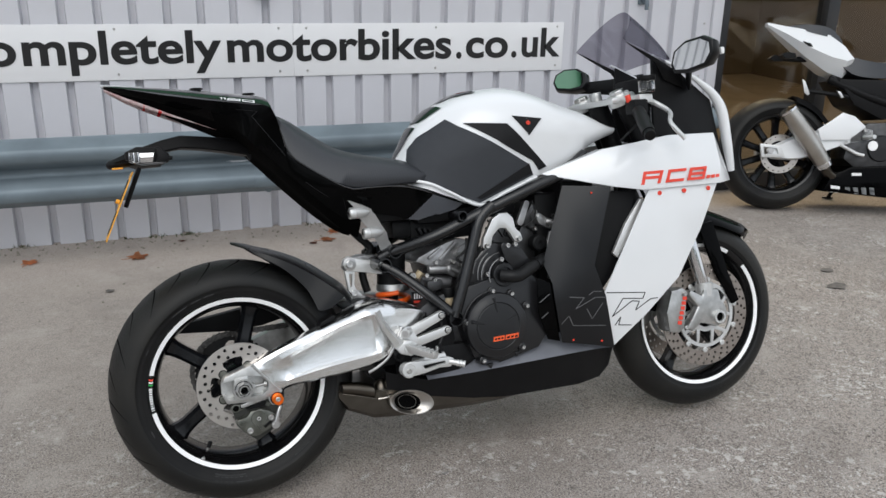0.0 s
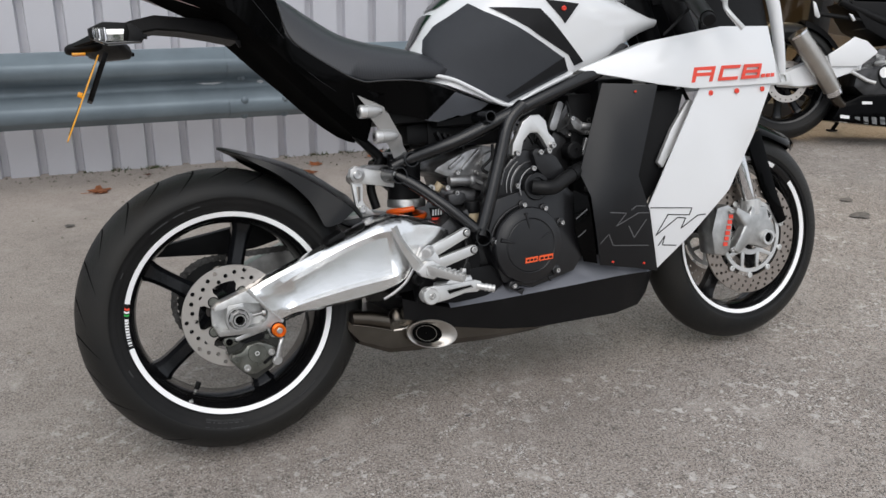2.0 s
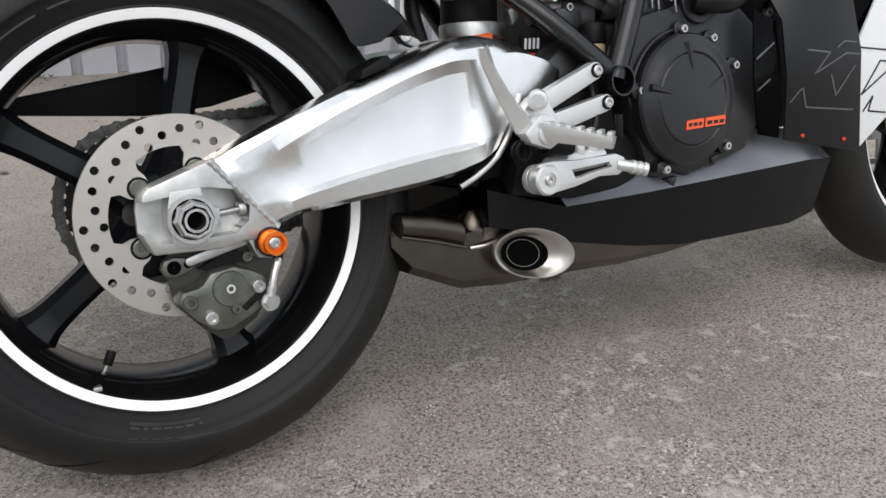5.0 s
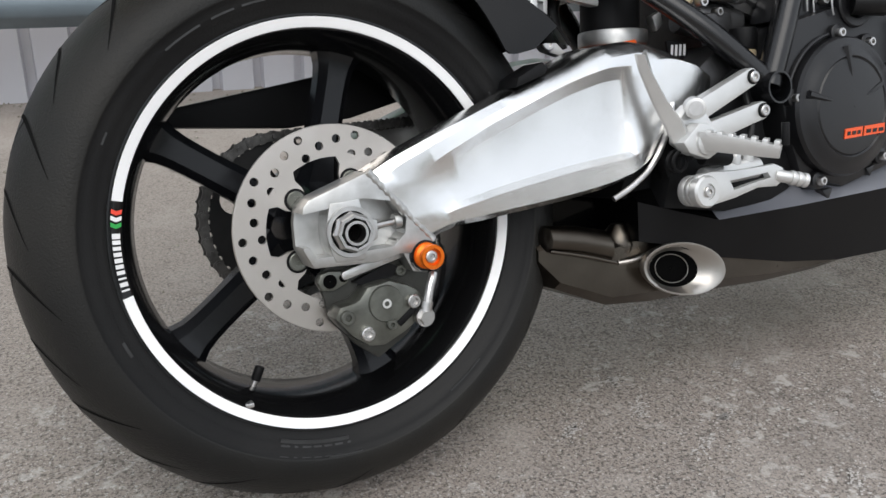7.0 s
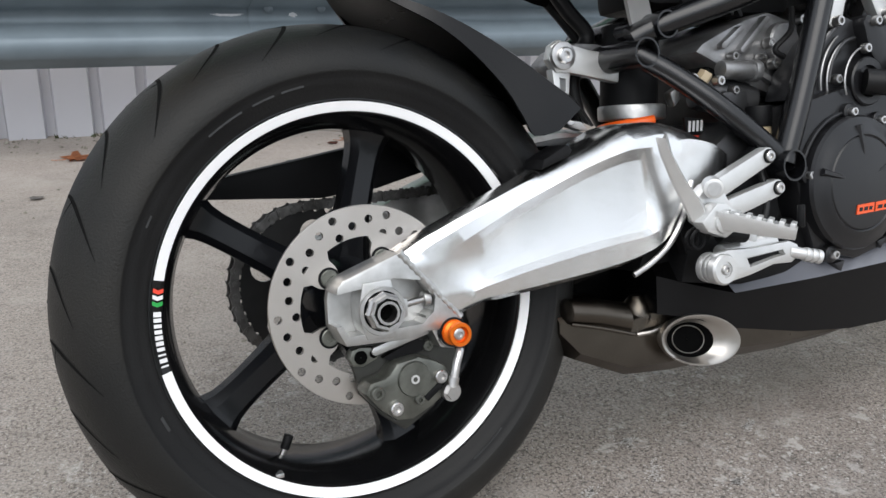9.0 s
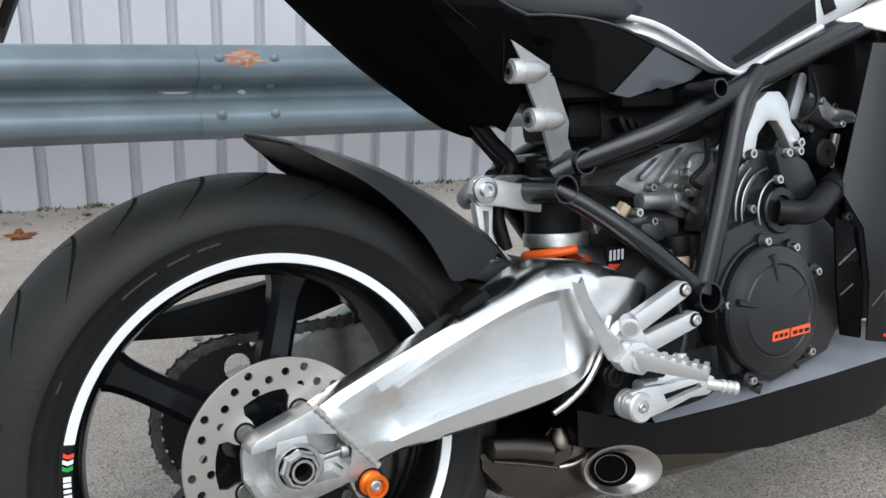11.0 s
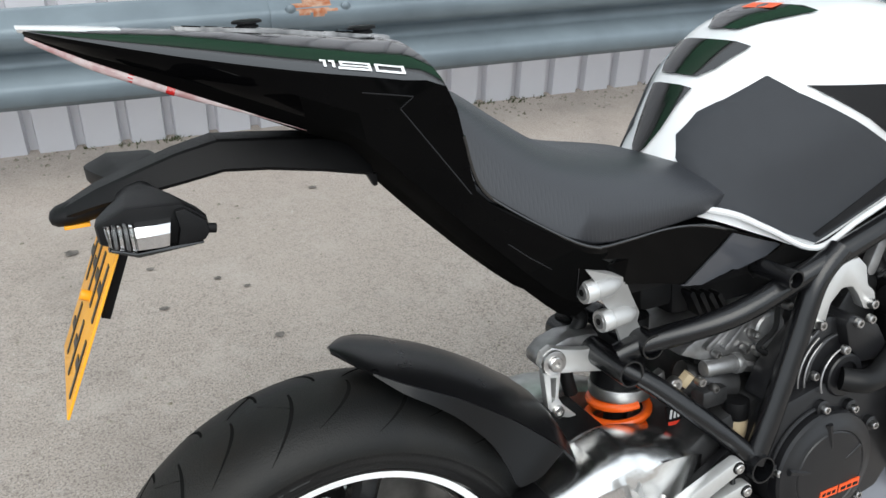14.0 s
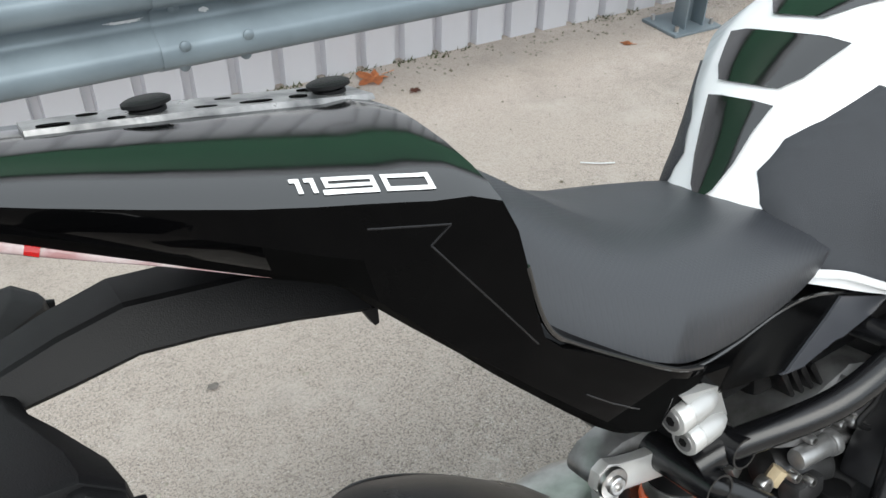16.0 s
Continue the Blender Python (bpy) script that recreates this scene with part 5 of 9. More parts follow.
    part("fork_gap", prism([(0.411, 0.362), (0.4205, 0.3735), (0.4310, 0.3675), (0.4215, 0.3555)], -0.2042, -0.2025, 0.0), M_HOLE, fork)
    part("peg_spring", tube([(0.402 + 0.012 * math.cos(a), -0.190 + 0.0016 * a, 0.343 + 0.012 * math.sin(a)) for a in (0.35 * q for q in range(40))], 0.0022, 8, smooth=0), M_MATT, bike, "black return spring")
    for (xa, za), (xb, zb) in (((0.428, 0.392), (0.5300, 0.4325)), ((0.446, 0.368), (0.5455, 0.3905))):
        part("rearset_arm", capsule((xa, za), (xb, zb), 0.0130, 0.0112, -0.176, -0.158, 0.003), M_SILVER, bike, "silver rear-set arm", smooth=30)
        part("rearset_seat", lathe([(0, 0.0005), (0, 0.0092), (-0.0012, 0.0092), (-0.0012, 0.0005)], (xb, -0.176, zb), 20), M_MATT, bike)
        part("rearset_bolt", bolt((xb, -0.177, zb), 0.0072, 0.004), M_STEEL, bike)
    part("rearset_body", prism([(0.408, 0.392), (0.424, 0.408), (0.446, 0.402), (0.462, 0.378), (0.452, 0.356), (0.424, 0.350), (0.404, 0.362)], -0.180, -0.160, 0.005), M_SILVER, bike, smooth=30)
    part("rearset_spring", rod((0.436, -0.172, 0.404), (0.418, -0.196, 0.402), 0.0125, 22, 0.002), M_SILVER, bike)
    part("spring_face", rod((0.4182, -0.1958, 0.402), (0.4172, -0.1972, 0.402), 0.0085, 18), M_STEEL, bike)
    part("peg_boss", rod((0.424, -0.165, 0.362), (0.424, -0.207, 0.362), 0.0145, 20, 0.003), M_SILVER, bike)
    pm = Matrix.Translation((0.446, -0.232, 0.356)) @ Matrix.Rotation(radians(38), 4, 'Z') @ Matrix.Rotation(radians(13), 4, 'X')
    bm = ring_loft([[(w, yy, h), (-w, yy, h), (-w, yy, h * 0.2), (-w * 0.55, yy, -h), (w * 0.55, yy, -h), (w, yy, h * 0.2)] for yy, w, h in ((0.045, 0.010, 0.010), (0.03, 0.013, 0.011), (-0.03, 0.013, 0.008), (-0.045, 0.0115, 0.007))])
    bm.transform(pm)
    peg = part("foot_peg", bm, M_SILVER, bike, "ribbed silver foot peg")
    for q in range(7):
        bm = block((0, -0.040 + q * 0.0125, 0.0095), (0.024, 0.0065, 0.007), 0.0015)
        bm.transform(pm)
        part("peg_rib", bm, M_SILVER, peg)
    part("peg_pin", rod((0.486, -0.262, 0.352), (0.487, -0.262, 0.378), 0.0045, 12, 0.001), M_MATT, bike)
    dx, dz = -0.018, 0.000
    bm = prism([(x + dx, z + dz) for x, z in ((0.425, 0.326), (0.445, 0.328), (0.485, 0.325), (0.548, 0.326), (0.562, 0.320), (0.566, 0.306), (0.550, 0.298), (0.52, 0.300), (0.480, 0.292), (0.445, 0.288), (0.432, 0.288), (0.420, 0.304))], -0.206, -0.196, 0.003)
    slot = prism([(x + dx, z + dz) for x, z in ((0.474, 0.314), (0.535, 0.317), (0.540, 0.310), (0.520, 0.308), (0.480, 0.302))], -0.24, -0.15, 0.0)
    part("brake_pedal", cut(bm, slot, None), M_SILVER, bike, "silver brake pedal")
    for y0, y1, rr, mt in ((-0.180, -0.190, 0.0185, M_SILVER), (-0.190, -0.1925, 0.0160, M_MATT), (-0.1925, -0.198, 0.0185, M_SILVER), (-0.198, -0.2005, 0.0160, M_MATT)):
        part("pedal_drum", rod((0.434 + dx, y0, 0.306 + dz), (0.434 + dx, y1, 0.306 + dz), rr, 32, 0.001), mt, bike)
    part("pedal_pivot", lathe([(0.006, 0.0005), (0.006, 0.0190), (-0.004, 0.0190), (-0.007, 0.0168), (-0.007, 0.0095), (-0.005, 0.0090), (-0.005, 0.0005)], (0.434 + dx, -0.206, 0.306 + dz), 32), M_SILVER, bike)
    part("pedal_bolt", bolt((0.434 + dx, -0.211, 0.306 + dz), 0.0065, 0.004), M_STEEL, bike)
    tip = Vector((0.532, -0.202, 0.312))
    out = Vector((0.038, -0.014, -0.011))
    part("pedal_tip", rod(tip, tip + out, 0.0075, 20, 0.001), M_SILVER, bike, "ridged silver pedal tip")
    for q in (0.55, 0.75, 0.95):
        part("pedal_ring", rod(tip + out * (q - 0.07), tip + out * (q + 0.07), 0.0092, 20, 0.0012), M_SILVER, bike)
    part("pedal_bore", rod(tip + out * 1.015, tip + out * 1.03, 0.0055, 16), M_MATT, bike)
    part("master_cylinder", rod((0.440, -0.178, 0.318), (0.53, -0.176, 0.322), 0.013, 20, 0.003), M_SILVER, bike)
    part("master_cylinder_fitting", rod((0.490, -0.178, 0.325), (0.491, -0.178, 0.342), 0.009, 14, 0.002), M_SILVER, bike)
    part("master_cylinder_fitting", rod((0.512, -0.178, 0.325), (0.514, -0.178, 0.352), 0.008, 14, 0.002), M_SILVER, bike)
    part("brake_hose", tube([(0.322, -0.158, 0.307), (0.348, -0.160, 0.319), (0.378, -0.160, 0.339), (0.401, -0.160, 0.370), (0.425, -0.150, 0.410)], 0.0036, 10), M_STEEL, bike, "grey braided brake hose")
    part("brake_hose", tube([(0.514, -0.178, 0.35), (0.53, -0.170, 0.38), (0.54, -0.14, 0.45)], 0.0042, 10), M_HOSE, bike)
    part("rearset_bush", rod((0.430, -0.188, 0.345), (0.470, -0.19, 0.340), 0.010, 16, 0.002), M_MATT, bike)
    part("mount_plate", prism([(0.40, 0.36), (0.46, 0.40), (0.56, 0.46), (0.575, 0.36), (0.56, 0.31), (0.42, 0.29)], -0.150, -0.135, 0.004), M_MATT, bike)
    # ---- passenger peg bracket
    rows = (((0.311, -0.1420, 0.7590), (0.316, -0.1405, 0.7575)), ((0.328, -0.1335, 0.7400), (0.346, -0.1325, 0.7445)), ((0.334, -0.1290, 0.7290), (0.380, -0.1235, 0.7297)), ((0.343, -0.1210, 0.7110), (0.393, -0.1145, 0.7080)),
            ((0.366, -0.1040, 0.6850), (0.411, -0.1030, 0.6800)), ((0.378, -0.0965, 0.6680), (0.4236, -0.0946, 0.6623)), ((0.400, -0.0760, 0.6380), (0.431, -0.0800, 0.6420)), ((0.410, -0.0690, 0.6180), (0.445, -0.0685, 0.6220)), ((0.415, -0.0710, 0.5980), (0.430, -0.0690, 0.6010)))
    bm = bmesh.new()
    ring_loft([[Vector(a), Vector(b), Vector(b) + Vector((0.0, 0.007, 0.003)), Vector(a) + Vector((0.0, 0.007, 0.003))] for a, b in rows], bm=bm)
    bracket = part("peg_bracket", soften(bm, 0.0016, 2, 20), M_BRACKET, bike, "silver passenger peg bracket", smooth=30)
    part("bracket_hole", rod((0.432, -0.0705, 0.6180), (0.432, -0.0775, 0.6165), 0.0045, 14), M_HOLE, bike)
    part("bracket_nut", rod((0.449, -0.0690, 0.6210), (0.449, -0.0760, 0.6200), 0.0055, 10, 0.001), M_STEEL, bike)
    for x, y, z, n in ((0.3150, -0.1265, 0.7245, 0.055), (0.3555, -0.1015, 0.6668, 0.056)):
        e, d = Vector((x, y, z)), Vector((-1.0, -0.06, 0.0)).normalized()
        bm = tube([e - d * 0.0165, e - d * 0.022, e - d * (n - 0.016), e - d * n], 0.014, 24, radii=[0.0145, 0.0150, 0.0140, 0.0070], smooth=2)
        part("peg_boss", bm, M_BRACKET, bracket, smooth=50)
        part("boss_collar", rod(e, e - d * 0.017, 0.0152, 24, 0.003), M_SILVER, bracket)
        part("peg_bolt", rod(e - d * 0.001, e + d * 0.0012, 0.0100, 20, 0.0006), M_ENGINE2, bracket)
        part("peg_bolt_slot", rod(e, e + d * 0.0016, 0.0050, 6), M_MATT, bracket)
    # ---- number plate holder, indicators
    for s in (-1, 1):
        face = ((-0.2155, 0.917), (-0.188, 0.929), (-0.137, 0.9255), (-0.1163, 0.9095), (-0.1148, 0.8955), (-0.1212, 0.8868), (-0.183, 0.8846), (-0.2145, 0.899))
        root = ((-0.194, 0.916), (-0.180, 0.925), (-0.162, 0.929), (-0.152, 0.925), (-0.150, 0.918), (-0.154, 0.910), (-0.182, 0.906), (-0.193, 0.909))
        rings = []
        for y, f, g in ((0.030, 0.0, 0.8), (0.060, 0.05, 0.9), (0.085, 0.35, 1.0), (0.125, 0.88, 1.0), (0.150, 1.0, 1.0), (0.159, 1.0, 0.97)):
            ring_ = [(xr + (xf - xr) * f, zr + (zf - zr) * f) for (xr, zr), (xf, zf) in zip(root, face)]
            mx, mz = sum(p[0] for p in ring_) / 8, sum(p[1] for p in ring_) / 8
            rings.append([(mx + (x - mx) * g, s * y, mz + (z - mz) * g) for x, z in ring_])
        bm = ring_loft(rings)
        bmesh.ops.recalc_face_normals(bm, faces=bm.faces)
        ind = part("indicator_body", soften(bm, 0.0018, 2), M_MATT, bike, "angular matt black indicator", smooth=18)
        part("indicator_cap", prism([(-0.146, 0.9215), (-0.1365, 0.9225), (-0.1185, 0.9085), (-0.1172, 0.8962), (-0.1225, 0.8895), (-0.148, 0.8885), (-0.1435, 0.904)], s * 0.157, s * 0.1695, 0.003), M_MATT, ind, smooth=25)
        bm = ring_loft([[(-0.1825, s * y, z + 0.0005), (-0.164, s * (y + 0.001), z), (-0.149 - 0.002 * k, s * y, z)] for k, (y, z) in enumerate(((0.1585, 0.9145), (0.1690, 0.9120), (0.1715, 0.9030), (0.1690, 0.8905), (0.1585, 0.8885)))])
        part("indicator_reflector", bm, M_CHROME, ind, "bright chrome reflector", smooth=15)
        for q in range(5):
            x = -0.2065 + q * 0.0048
            part("indicator_rib", prism([(x, 0.897 - q * 0.0012), (x + 0.0032, 0.896 - q * 0.0012), (x + 0.0032, 0.9155), (x, 0.9165)], s * 0.1575, s * (0.1635 + 0.0012 * q), 0.0008), M_CHROME if q % 2 == 0 else M_DECK, ind)
        bm = prism([(-0.2105, 0.9185), (-0.1815, 0.9150), (-0.1815, 0.8870), (-0.2075, 0.8960)], s * 0.1578, s * 0.1725, 0.003, top=[(-0.2065, 0.9160), (-0.1830, 0.9135), (-0.1830, 0.8890), (-0.2045, 0.8975)])
        part("indicator_lens", bm, M_LENS, ind, "clear ribbed indicator lens")
        part("lower_lens", prism([(-0.2050, 0.8960), (-0.1840, 0.8885), (-0.1500, 0.8895), (-0.1240, 0.8890), (-0.1240, 0.8868), (-0.1830, 0.8838), (-0.2080, 0.8940)], s * 0.150, s * 0.1690, 0.0015), M_SHINYBLACK, ind)
        part("indicator_screw", rod((-0.120, s * 0.160, 0.899), (-0.110, s * 0.160, 0.897), 0.0048, 10, 0.001), M_MATT, ind)
    st = [(-0.240, 0.024, 0.907, 0.896), (-0.207, 0.034, 0.922, 0.904), (-0.160, 0.040, 0.937, 0.912), (-0.123, 0.043, 0.948, 0.917), (-0.078, 0.046, 0.957, 0.924), (-0.030, 0.048, 0.952, 0.919), (0.030, 0.050, 0.945, 0.908), (0.086, 0.052, 0.936, 0.895)]
    bm = ring_loft([[(x, -w * 0.92, zb), (x, -w, zb + 0.004), (x, -w * 0.66, zt - 0.002), (x, -w * 0.55, zt), (x, w * 0.55, zt), (x, w * 0.66, zt - 0.002), (x, w, zb + 0.004), (x, w * 0.92, zb)] for x, w, zt, zb in st])
    part("plate_bracket", soften(bm, 0.0015), M_MATT, bike, "angular black plate bracket", smooth=15)
    part("bracket_clip", prism([(0.079, 0.898), (0.092, 0.897), (0.091, 0.883), (0.087, 0.882)], -0.050, -0.040, 0.001), M_MATT, bike)
    rings = []
    for x, k in ((-0.2580, 0.15), (-0.2560, 0.55), (-0.2500, 0.85), (-0.2380, 1.0), (-0.200, 1.0), (-0.185, 0.8)):
        rings.append([(x, 0.024 * k * math.cos(t), 0.8965 + 0.12 * (x + 0.24) + 0.0125 * k * math.sin(t)) for t in (2 * math.pi * q / 20 for q in range(20))])
    part("plate_lamp", ring_loft(rings), M_MATT, bike, "rounded black plate lamp", smooth=50)
    amber = bpy.data.materials.new("amber_lens")
    amber.use_nodes = True
    ap = amber.node_tree.nodes["Principled BSDF"]
    ap.inputs["Base Color"].default_value = (0.9, 0.4, 0.03, 1)
    ap.inputs["Roughness"].default_value = 0.2
    part("plate_lamp_lens", block((-0.232, -0.002, 0.8855), (0.026, 0.034, 0.004), 0.001), amber, bike)
    bm = slab([(-0.186, -0.050, 0.885), (-0.186, 0.050, 0.885), (-0.228, 0.045, 0.79), (-0.228, -0.045, 0.79)], 0.010, 0.002)
    part("plate_backing", bm, M_MATT, bike)
    top, low = Vector((-0.200, 0, 0.872)), Vector((-0.276, 0, 0.712))
    dn = (low - top).normalized()
    out = Vector((-1, 0, 0))
    out = (out - dn * out.dot(dn)).normalized()
    rot = Matrix((( 0, out.x, -dn.x, 0), (1, out.y, -dn.y, 0), (0, out.z, -dn.z, 0), (0, 0, 0, 1)))
    rot.translation = (top + low) / 2
    bm = block((0, 0, 0), (0.205, 0.003, 0.180), 0.001)
    bm.transform(rot)
    part("number_plate", bm, M_PLATE, bike, "yellow number plate with dark bars")
    bars = []
    for z0 in (0.008, -0.075):
        for k in range(3 if z0 < 0 else 4):
            x = -0.085 + k * (0.050 if z0 > 0 else 0.062)
            bars.append((x, x + 0.036, z0, z0 + 0.062))
    for x0, x1, z0, z1 in bars:
        bm = block(((x0 + x1) / 2, 0.0022, z0 + 0.031), (0.034, 0.0012, 0.010), 0.0)
        merge(bm, block((x0 + 0.005, 0.0022, z0 + 0.031), (0.010, 0.0012, 0.062), 0.0))
        bm.transform(rot)
        part("plate_mark", bm, M_PLATEINK, bike, smooth=0)
    bm = rod((0, 0, 0.01), (0, 0.012, 0.01), 0.006, 12, 0.002)
    bm.transform(rot)
    part("plate_screw", bm, M_PLATE, bike)

    # ---- tail and side panels
    def ring(xt, zt, wt, xc, zc, wc, xm, zm, wm, xb, zb, wb, f=0.62):
        bulge = -0.06 * (wc - wt)
        lift = min(0.022, 0.35 * (zm - zb))
        h = [(xt, 0, zt), (xt, -wt, zt), (xt * 0.62 + xc * 0.38, -wt * 0.62 - wc * 0.38, zt * 0.62 + zc * 0.38 + bulge), (xt * 0.28 + xc * 0.72, -wt * 0.28 - wc * 0.72, zt * 0.28 + zc * 0.72 + bulge * 0.85), (xc, -wc, zc), (xm, -wm, zm), (xm * 0.1 + xb * 0.9, -wm * f - wb * (1 - f), zm * 0.1 + zb * 0.9), (xb, -wb * 0.7, zb + lift), (xb, 0, zb + lift * 1.2)]
        return h + [(x, -y, z) for x, y, z in h[-2:0:-1]]

    def tail_ring(t, c, u, k, b):
        """Half section: deck edge, shoulder crease, upper fold, lower fold, lower edge, each (x, z, half width)."""
        bulge = 0.062 * (c[2] - t[2])
        lift = min(0.014, 0.3 * (k[1] - b[1]))
        h = [(t[0], 0, t[1]), (t[0], -t[2], t[1])]
        for q, up in ((0.25, 0.62), (0.50, 1.0), (0.74, 0.95), (0.90, 0.55)):
            h.append((t[0] + (c[0] - t[0]) * q, -t[2] - (c[2] - t[2]) * q, t[1] + (c[1] - t[1]) * q + bulge * up))
        h += [(p[0], -p[2], p[1]) for p in (c, u, k, b)]
        h += [(b[0], -b[2] * 0.6, b[1] + lift), (b[0], 0, b[1] + lift * 1.2)]
        return h + [(x, -y, z) for x, y, z in h[-2:0:-1]]
    st = [tail_ring((-0.246, 1.089, 0.010), (-0.245, 1.086, 0.018), (-0.2445, 1.0845, 0.017), (-0.2435, 1.082, 0.014), (-0.243, 1.080, 0.010)),
          tail_ring((-0.200, 1.084, 0.025), (-0.200, 1.075, 0.055), (-0.198, 1.070, 0.0545), (-0.193, 1.060, 0.046), (-0.190, 1.052, 0.032)),
          tail_ring((-0.110, 1.074, 0.040), (-0.110, 1.052, 0.092), (-0.107, 1.043, 0.0905), (-0.103, 1.027, 0.079), (-0.100, 1.010, 0.052)),
          tail_ring((-0.010, 1.062, 0.045), (-0.010, 1.031, 0.135), (-0.008, 1.006, 0.1305), (0.000, 0.982, 0.113), (0.010, 0.958, 0.072)),
          tail_ring((0.050, 1.054, 0.048), (0.050, 1.0205, 0.154), (0.046, 0.984, 0.1475), (0.042, 0.960, 0.130), (0.048, 0.943, 0.078)),
          tail_ring((0.090, 1.048, 0.050), (0.090, 1.0130, 0.165), (0.083, 0.984, 0.1625), (0.064, 0.940, 0.149), (0.066, 0.925, 0.078)),
          tail_ring((0.130, 1.042, 0.052), (0.131, 1.0030, 0.175), (0.102, 0.960, 0.1625), (0.088, 0.914, 0.152), (0.098, 0.891, 0.080)),
          tail_ring((0.150, 1.000, 0.085), (0.150, 0.948, 0.168), (0.130, 0.922, 0.1605), (0.118, 0.884, 0.151), (0.136, 0.852, 0.081)),
          tail_ring((0.163, 0.915, 0.090), (0.164, 0.887, 0.160), (0.160, 0.880, 0.1595), (0.152, 0.849, 0.150), (0.165, 0.820, 0.082)),
          tail_ring((0.205, 0.868, 0.100), (0.206, 0.853, 0.154), (0.208, 0.845, 0.1545), (0.200, 0.802, 0.146), (0.206, 0.778, 0.083)),
          tail_ring((0.285, 0.812, 0.110), (0.287, 0.803, 0.155), (0.288, 0.795, 0.1555), (0.262, 0.744, 0.134), (0.264, 0.721, 0.085)),
          tail_ring((0.318, 0.796, 0.110), (0.318, 0.789, 0.153), (0.319, 0.781, 0.1505), (0.318, 0.704, 0.108), (0.320, 0.672, 0.062)),
          tail_ring((0.352, 0.786, 0.100), (0.352, 0.780, 0.140), (0.352, 0.770, 0.138), (0.354, 0.690, 0.090), (0.356, 0.655, 0.045))]
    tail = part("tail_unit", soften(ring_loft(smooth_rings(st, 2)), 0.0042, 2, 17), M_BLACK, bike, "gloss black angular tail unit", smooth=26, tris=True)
    # One black in lit and unlit copies, chosen by which way faces point.
    tail.data.materials.append(M_SHINYBLACK)
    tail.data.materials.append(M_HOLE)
    # Undersides go dead black to drop the ground's reflection.
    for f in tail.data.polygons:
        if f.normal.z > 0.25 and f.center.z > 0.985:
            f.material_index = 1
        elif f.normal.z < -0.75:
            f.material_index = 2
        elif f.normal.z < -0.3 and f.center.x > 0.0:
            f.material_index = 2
    st = [ring(0.312, 0.790, 0.100, 0.314, 0.786, 0.149, 0.316, 0.772, 0.142, 0.325, 0.738, 0.090, 0.3),
          ring(0.370, 0.790, 0.100, 0.372, 0.787, 0.146, 0.376, 0.760, 0.138, 0.380, 0.715, 0.112, 0.3),
          ring(0.440, 0.788, 0.090, 0.440, 0.785, 0.134, 0.442, 0.755, 0.128, 0.445, 0.700, 0.112, 0.3),
          ring(0.500, 0.778, 0.080, 0.500, 0.775, 0.124, 0.502, 0.745, 0.120, 0.505, 0.680, 0.108, 0.3),
          ring(0.560, 0.758, 0.080, 0.560, 0.755, 0.118, 0.560, 0.735, 0.117, 0.560, 0.692, 0.110, 0.3),
          ring(0.640, 0.730, 0.080, 0.640, 0.728, 0.116, 0.640, 0.724, 0.117, 0.640, 0.708, 0.112, 0.3),
          ring(0.680, 0.722, 0.080, 0.680, 0.721, 0.116, 0.680, 0.719, 0.117, 0.680, 0.714, 0.114, 0.3)]
    side = part("side_panel", ring_loft(st), M_BLACK, bike, "gloss black side panel under the seat", smooth=22, tris=True)
    part("side_panel_insert", decal([[(0.475, 0.690), (0.510, 0.684), (0.560, 0.696), (0.620, 0.709), (0.640, 0.722), (0.556, 0.754)]], [side], 0.003, 0.012), M_INSERT, bike, "insert greyed to show sky sheen")
    for s in (-1, 1):
        for line in ([(0.050, 1.004), (0.075, 1.000), (0.098, 0.996), (0.0845, 0.985), (0.102, 0.961), (0.130, 0.923), (0.158, 0.884)], [(0.205, 0.815), (0.232, 0.793), (0.262, 0.772)], [(0.300, 0.765), (0.308, 0.735), (0.314, 0.715)]):
            seam = []
            tr = tree_of([tail])
            for (xa, za), (xb, zb) in zip(line, line[1:]):
                for q in range(5):
                    px, pz = xa + (xb - xa) * q / 4, za + (zb - za) * q / 4
                    hit, nor, _, _ = tr.ray_cast(Vector((px, s * 0.5, pz)), Vector((0, -s, 0)))
                    if hit:
                        seam.append(hit)
            if len(seam) > 2:
                part("panel_seam", tube(seam, 0.0008, 6, smooth=0), M_STEM, bike)
    # raised lip where the tail and side panels meet the seat, added for its thin highlight
    for s in (-1, 1):
        part("panel_lip", tube([(0.150, s * 0.1665, 0.949), (0.168, s * 0.1585, 0.893), (0.206, s * 0.1505, 0.857), (0.287, s * 0.1540, 0.804), (0.325, s * 0.1530, 0.788)], 0.0022, 8), M_SHINYBLACK, bike)
        part("panel_lip", tube([(0.300, s * 0.1525, 0.797), (0.330, s * 0.1490, 0.7875), (0.372, s * 0.1465, 0.788), (0.440, s * 0.1345, 0.786), (0.500, s * 0.1245, 0.776), (0.560, s * 0.1185, 0.756)], 0.0022, 8), M_SHINYBLACK, bike)
    # tail light strip along the lower edge
    for s in (-1, 1):
        path = [Vector(p) for p in ((-0.2425, s * 0.0095, 1.0785), (-0.1915, s * 0.0280, 1.0510), (-0.1465, s * 0.0395, 1.0300), (-0.1015, s * 0.0500, 1.0095), (-0.047, s * 0.0640, 0.9870), (0.010, s * 0.0790, 0.9620))]
        part("tail_light", tube(path, 0.004, 12, radii=[0.0026, 0.0058, 0.0062, 0.0042, 0.0022, 0.0008]), M_TAILLENS, bike, "thin pale pink tail light strip")
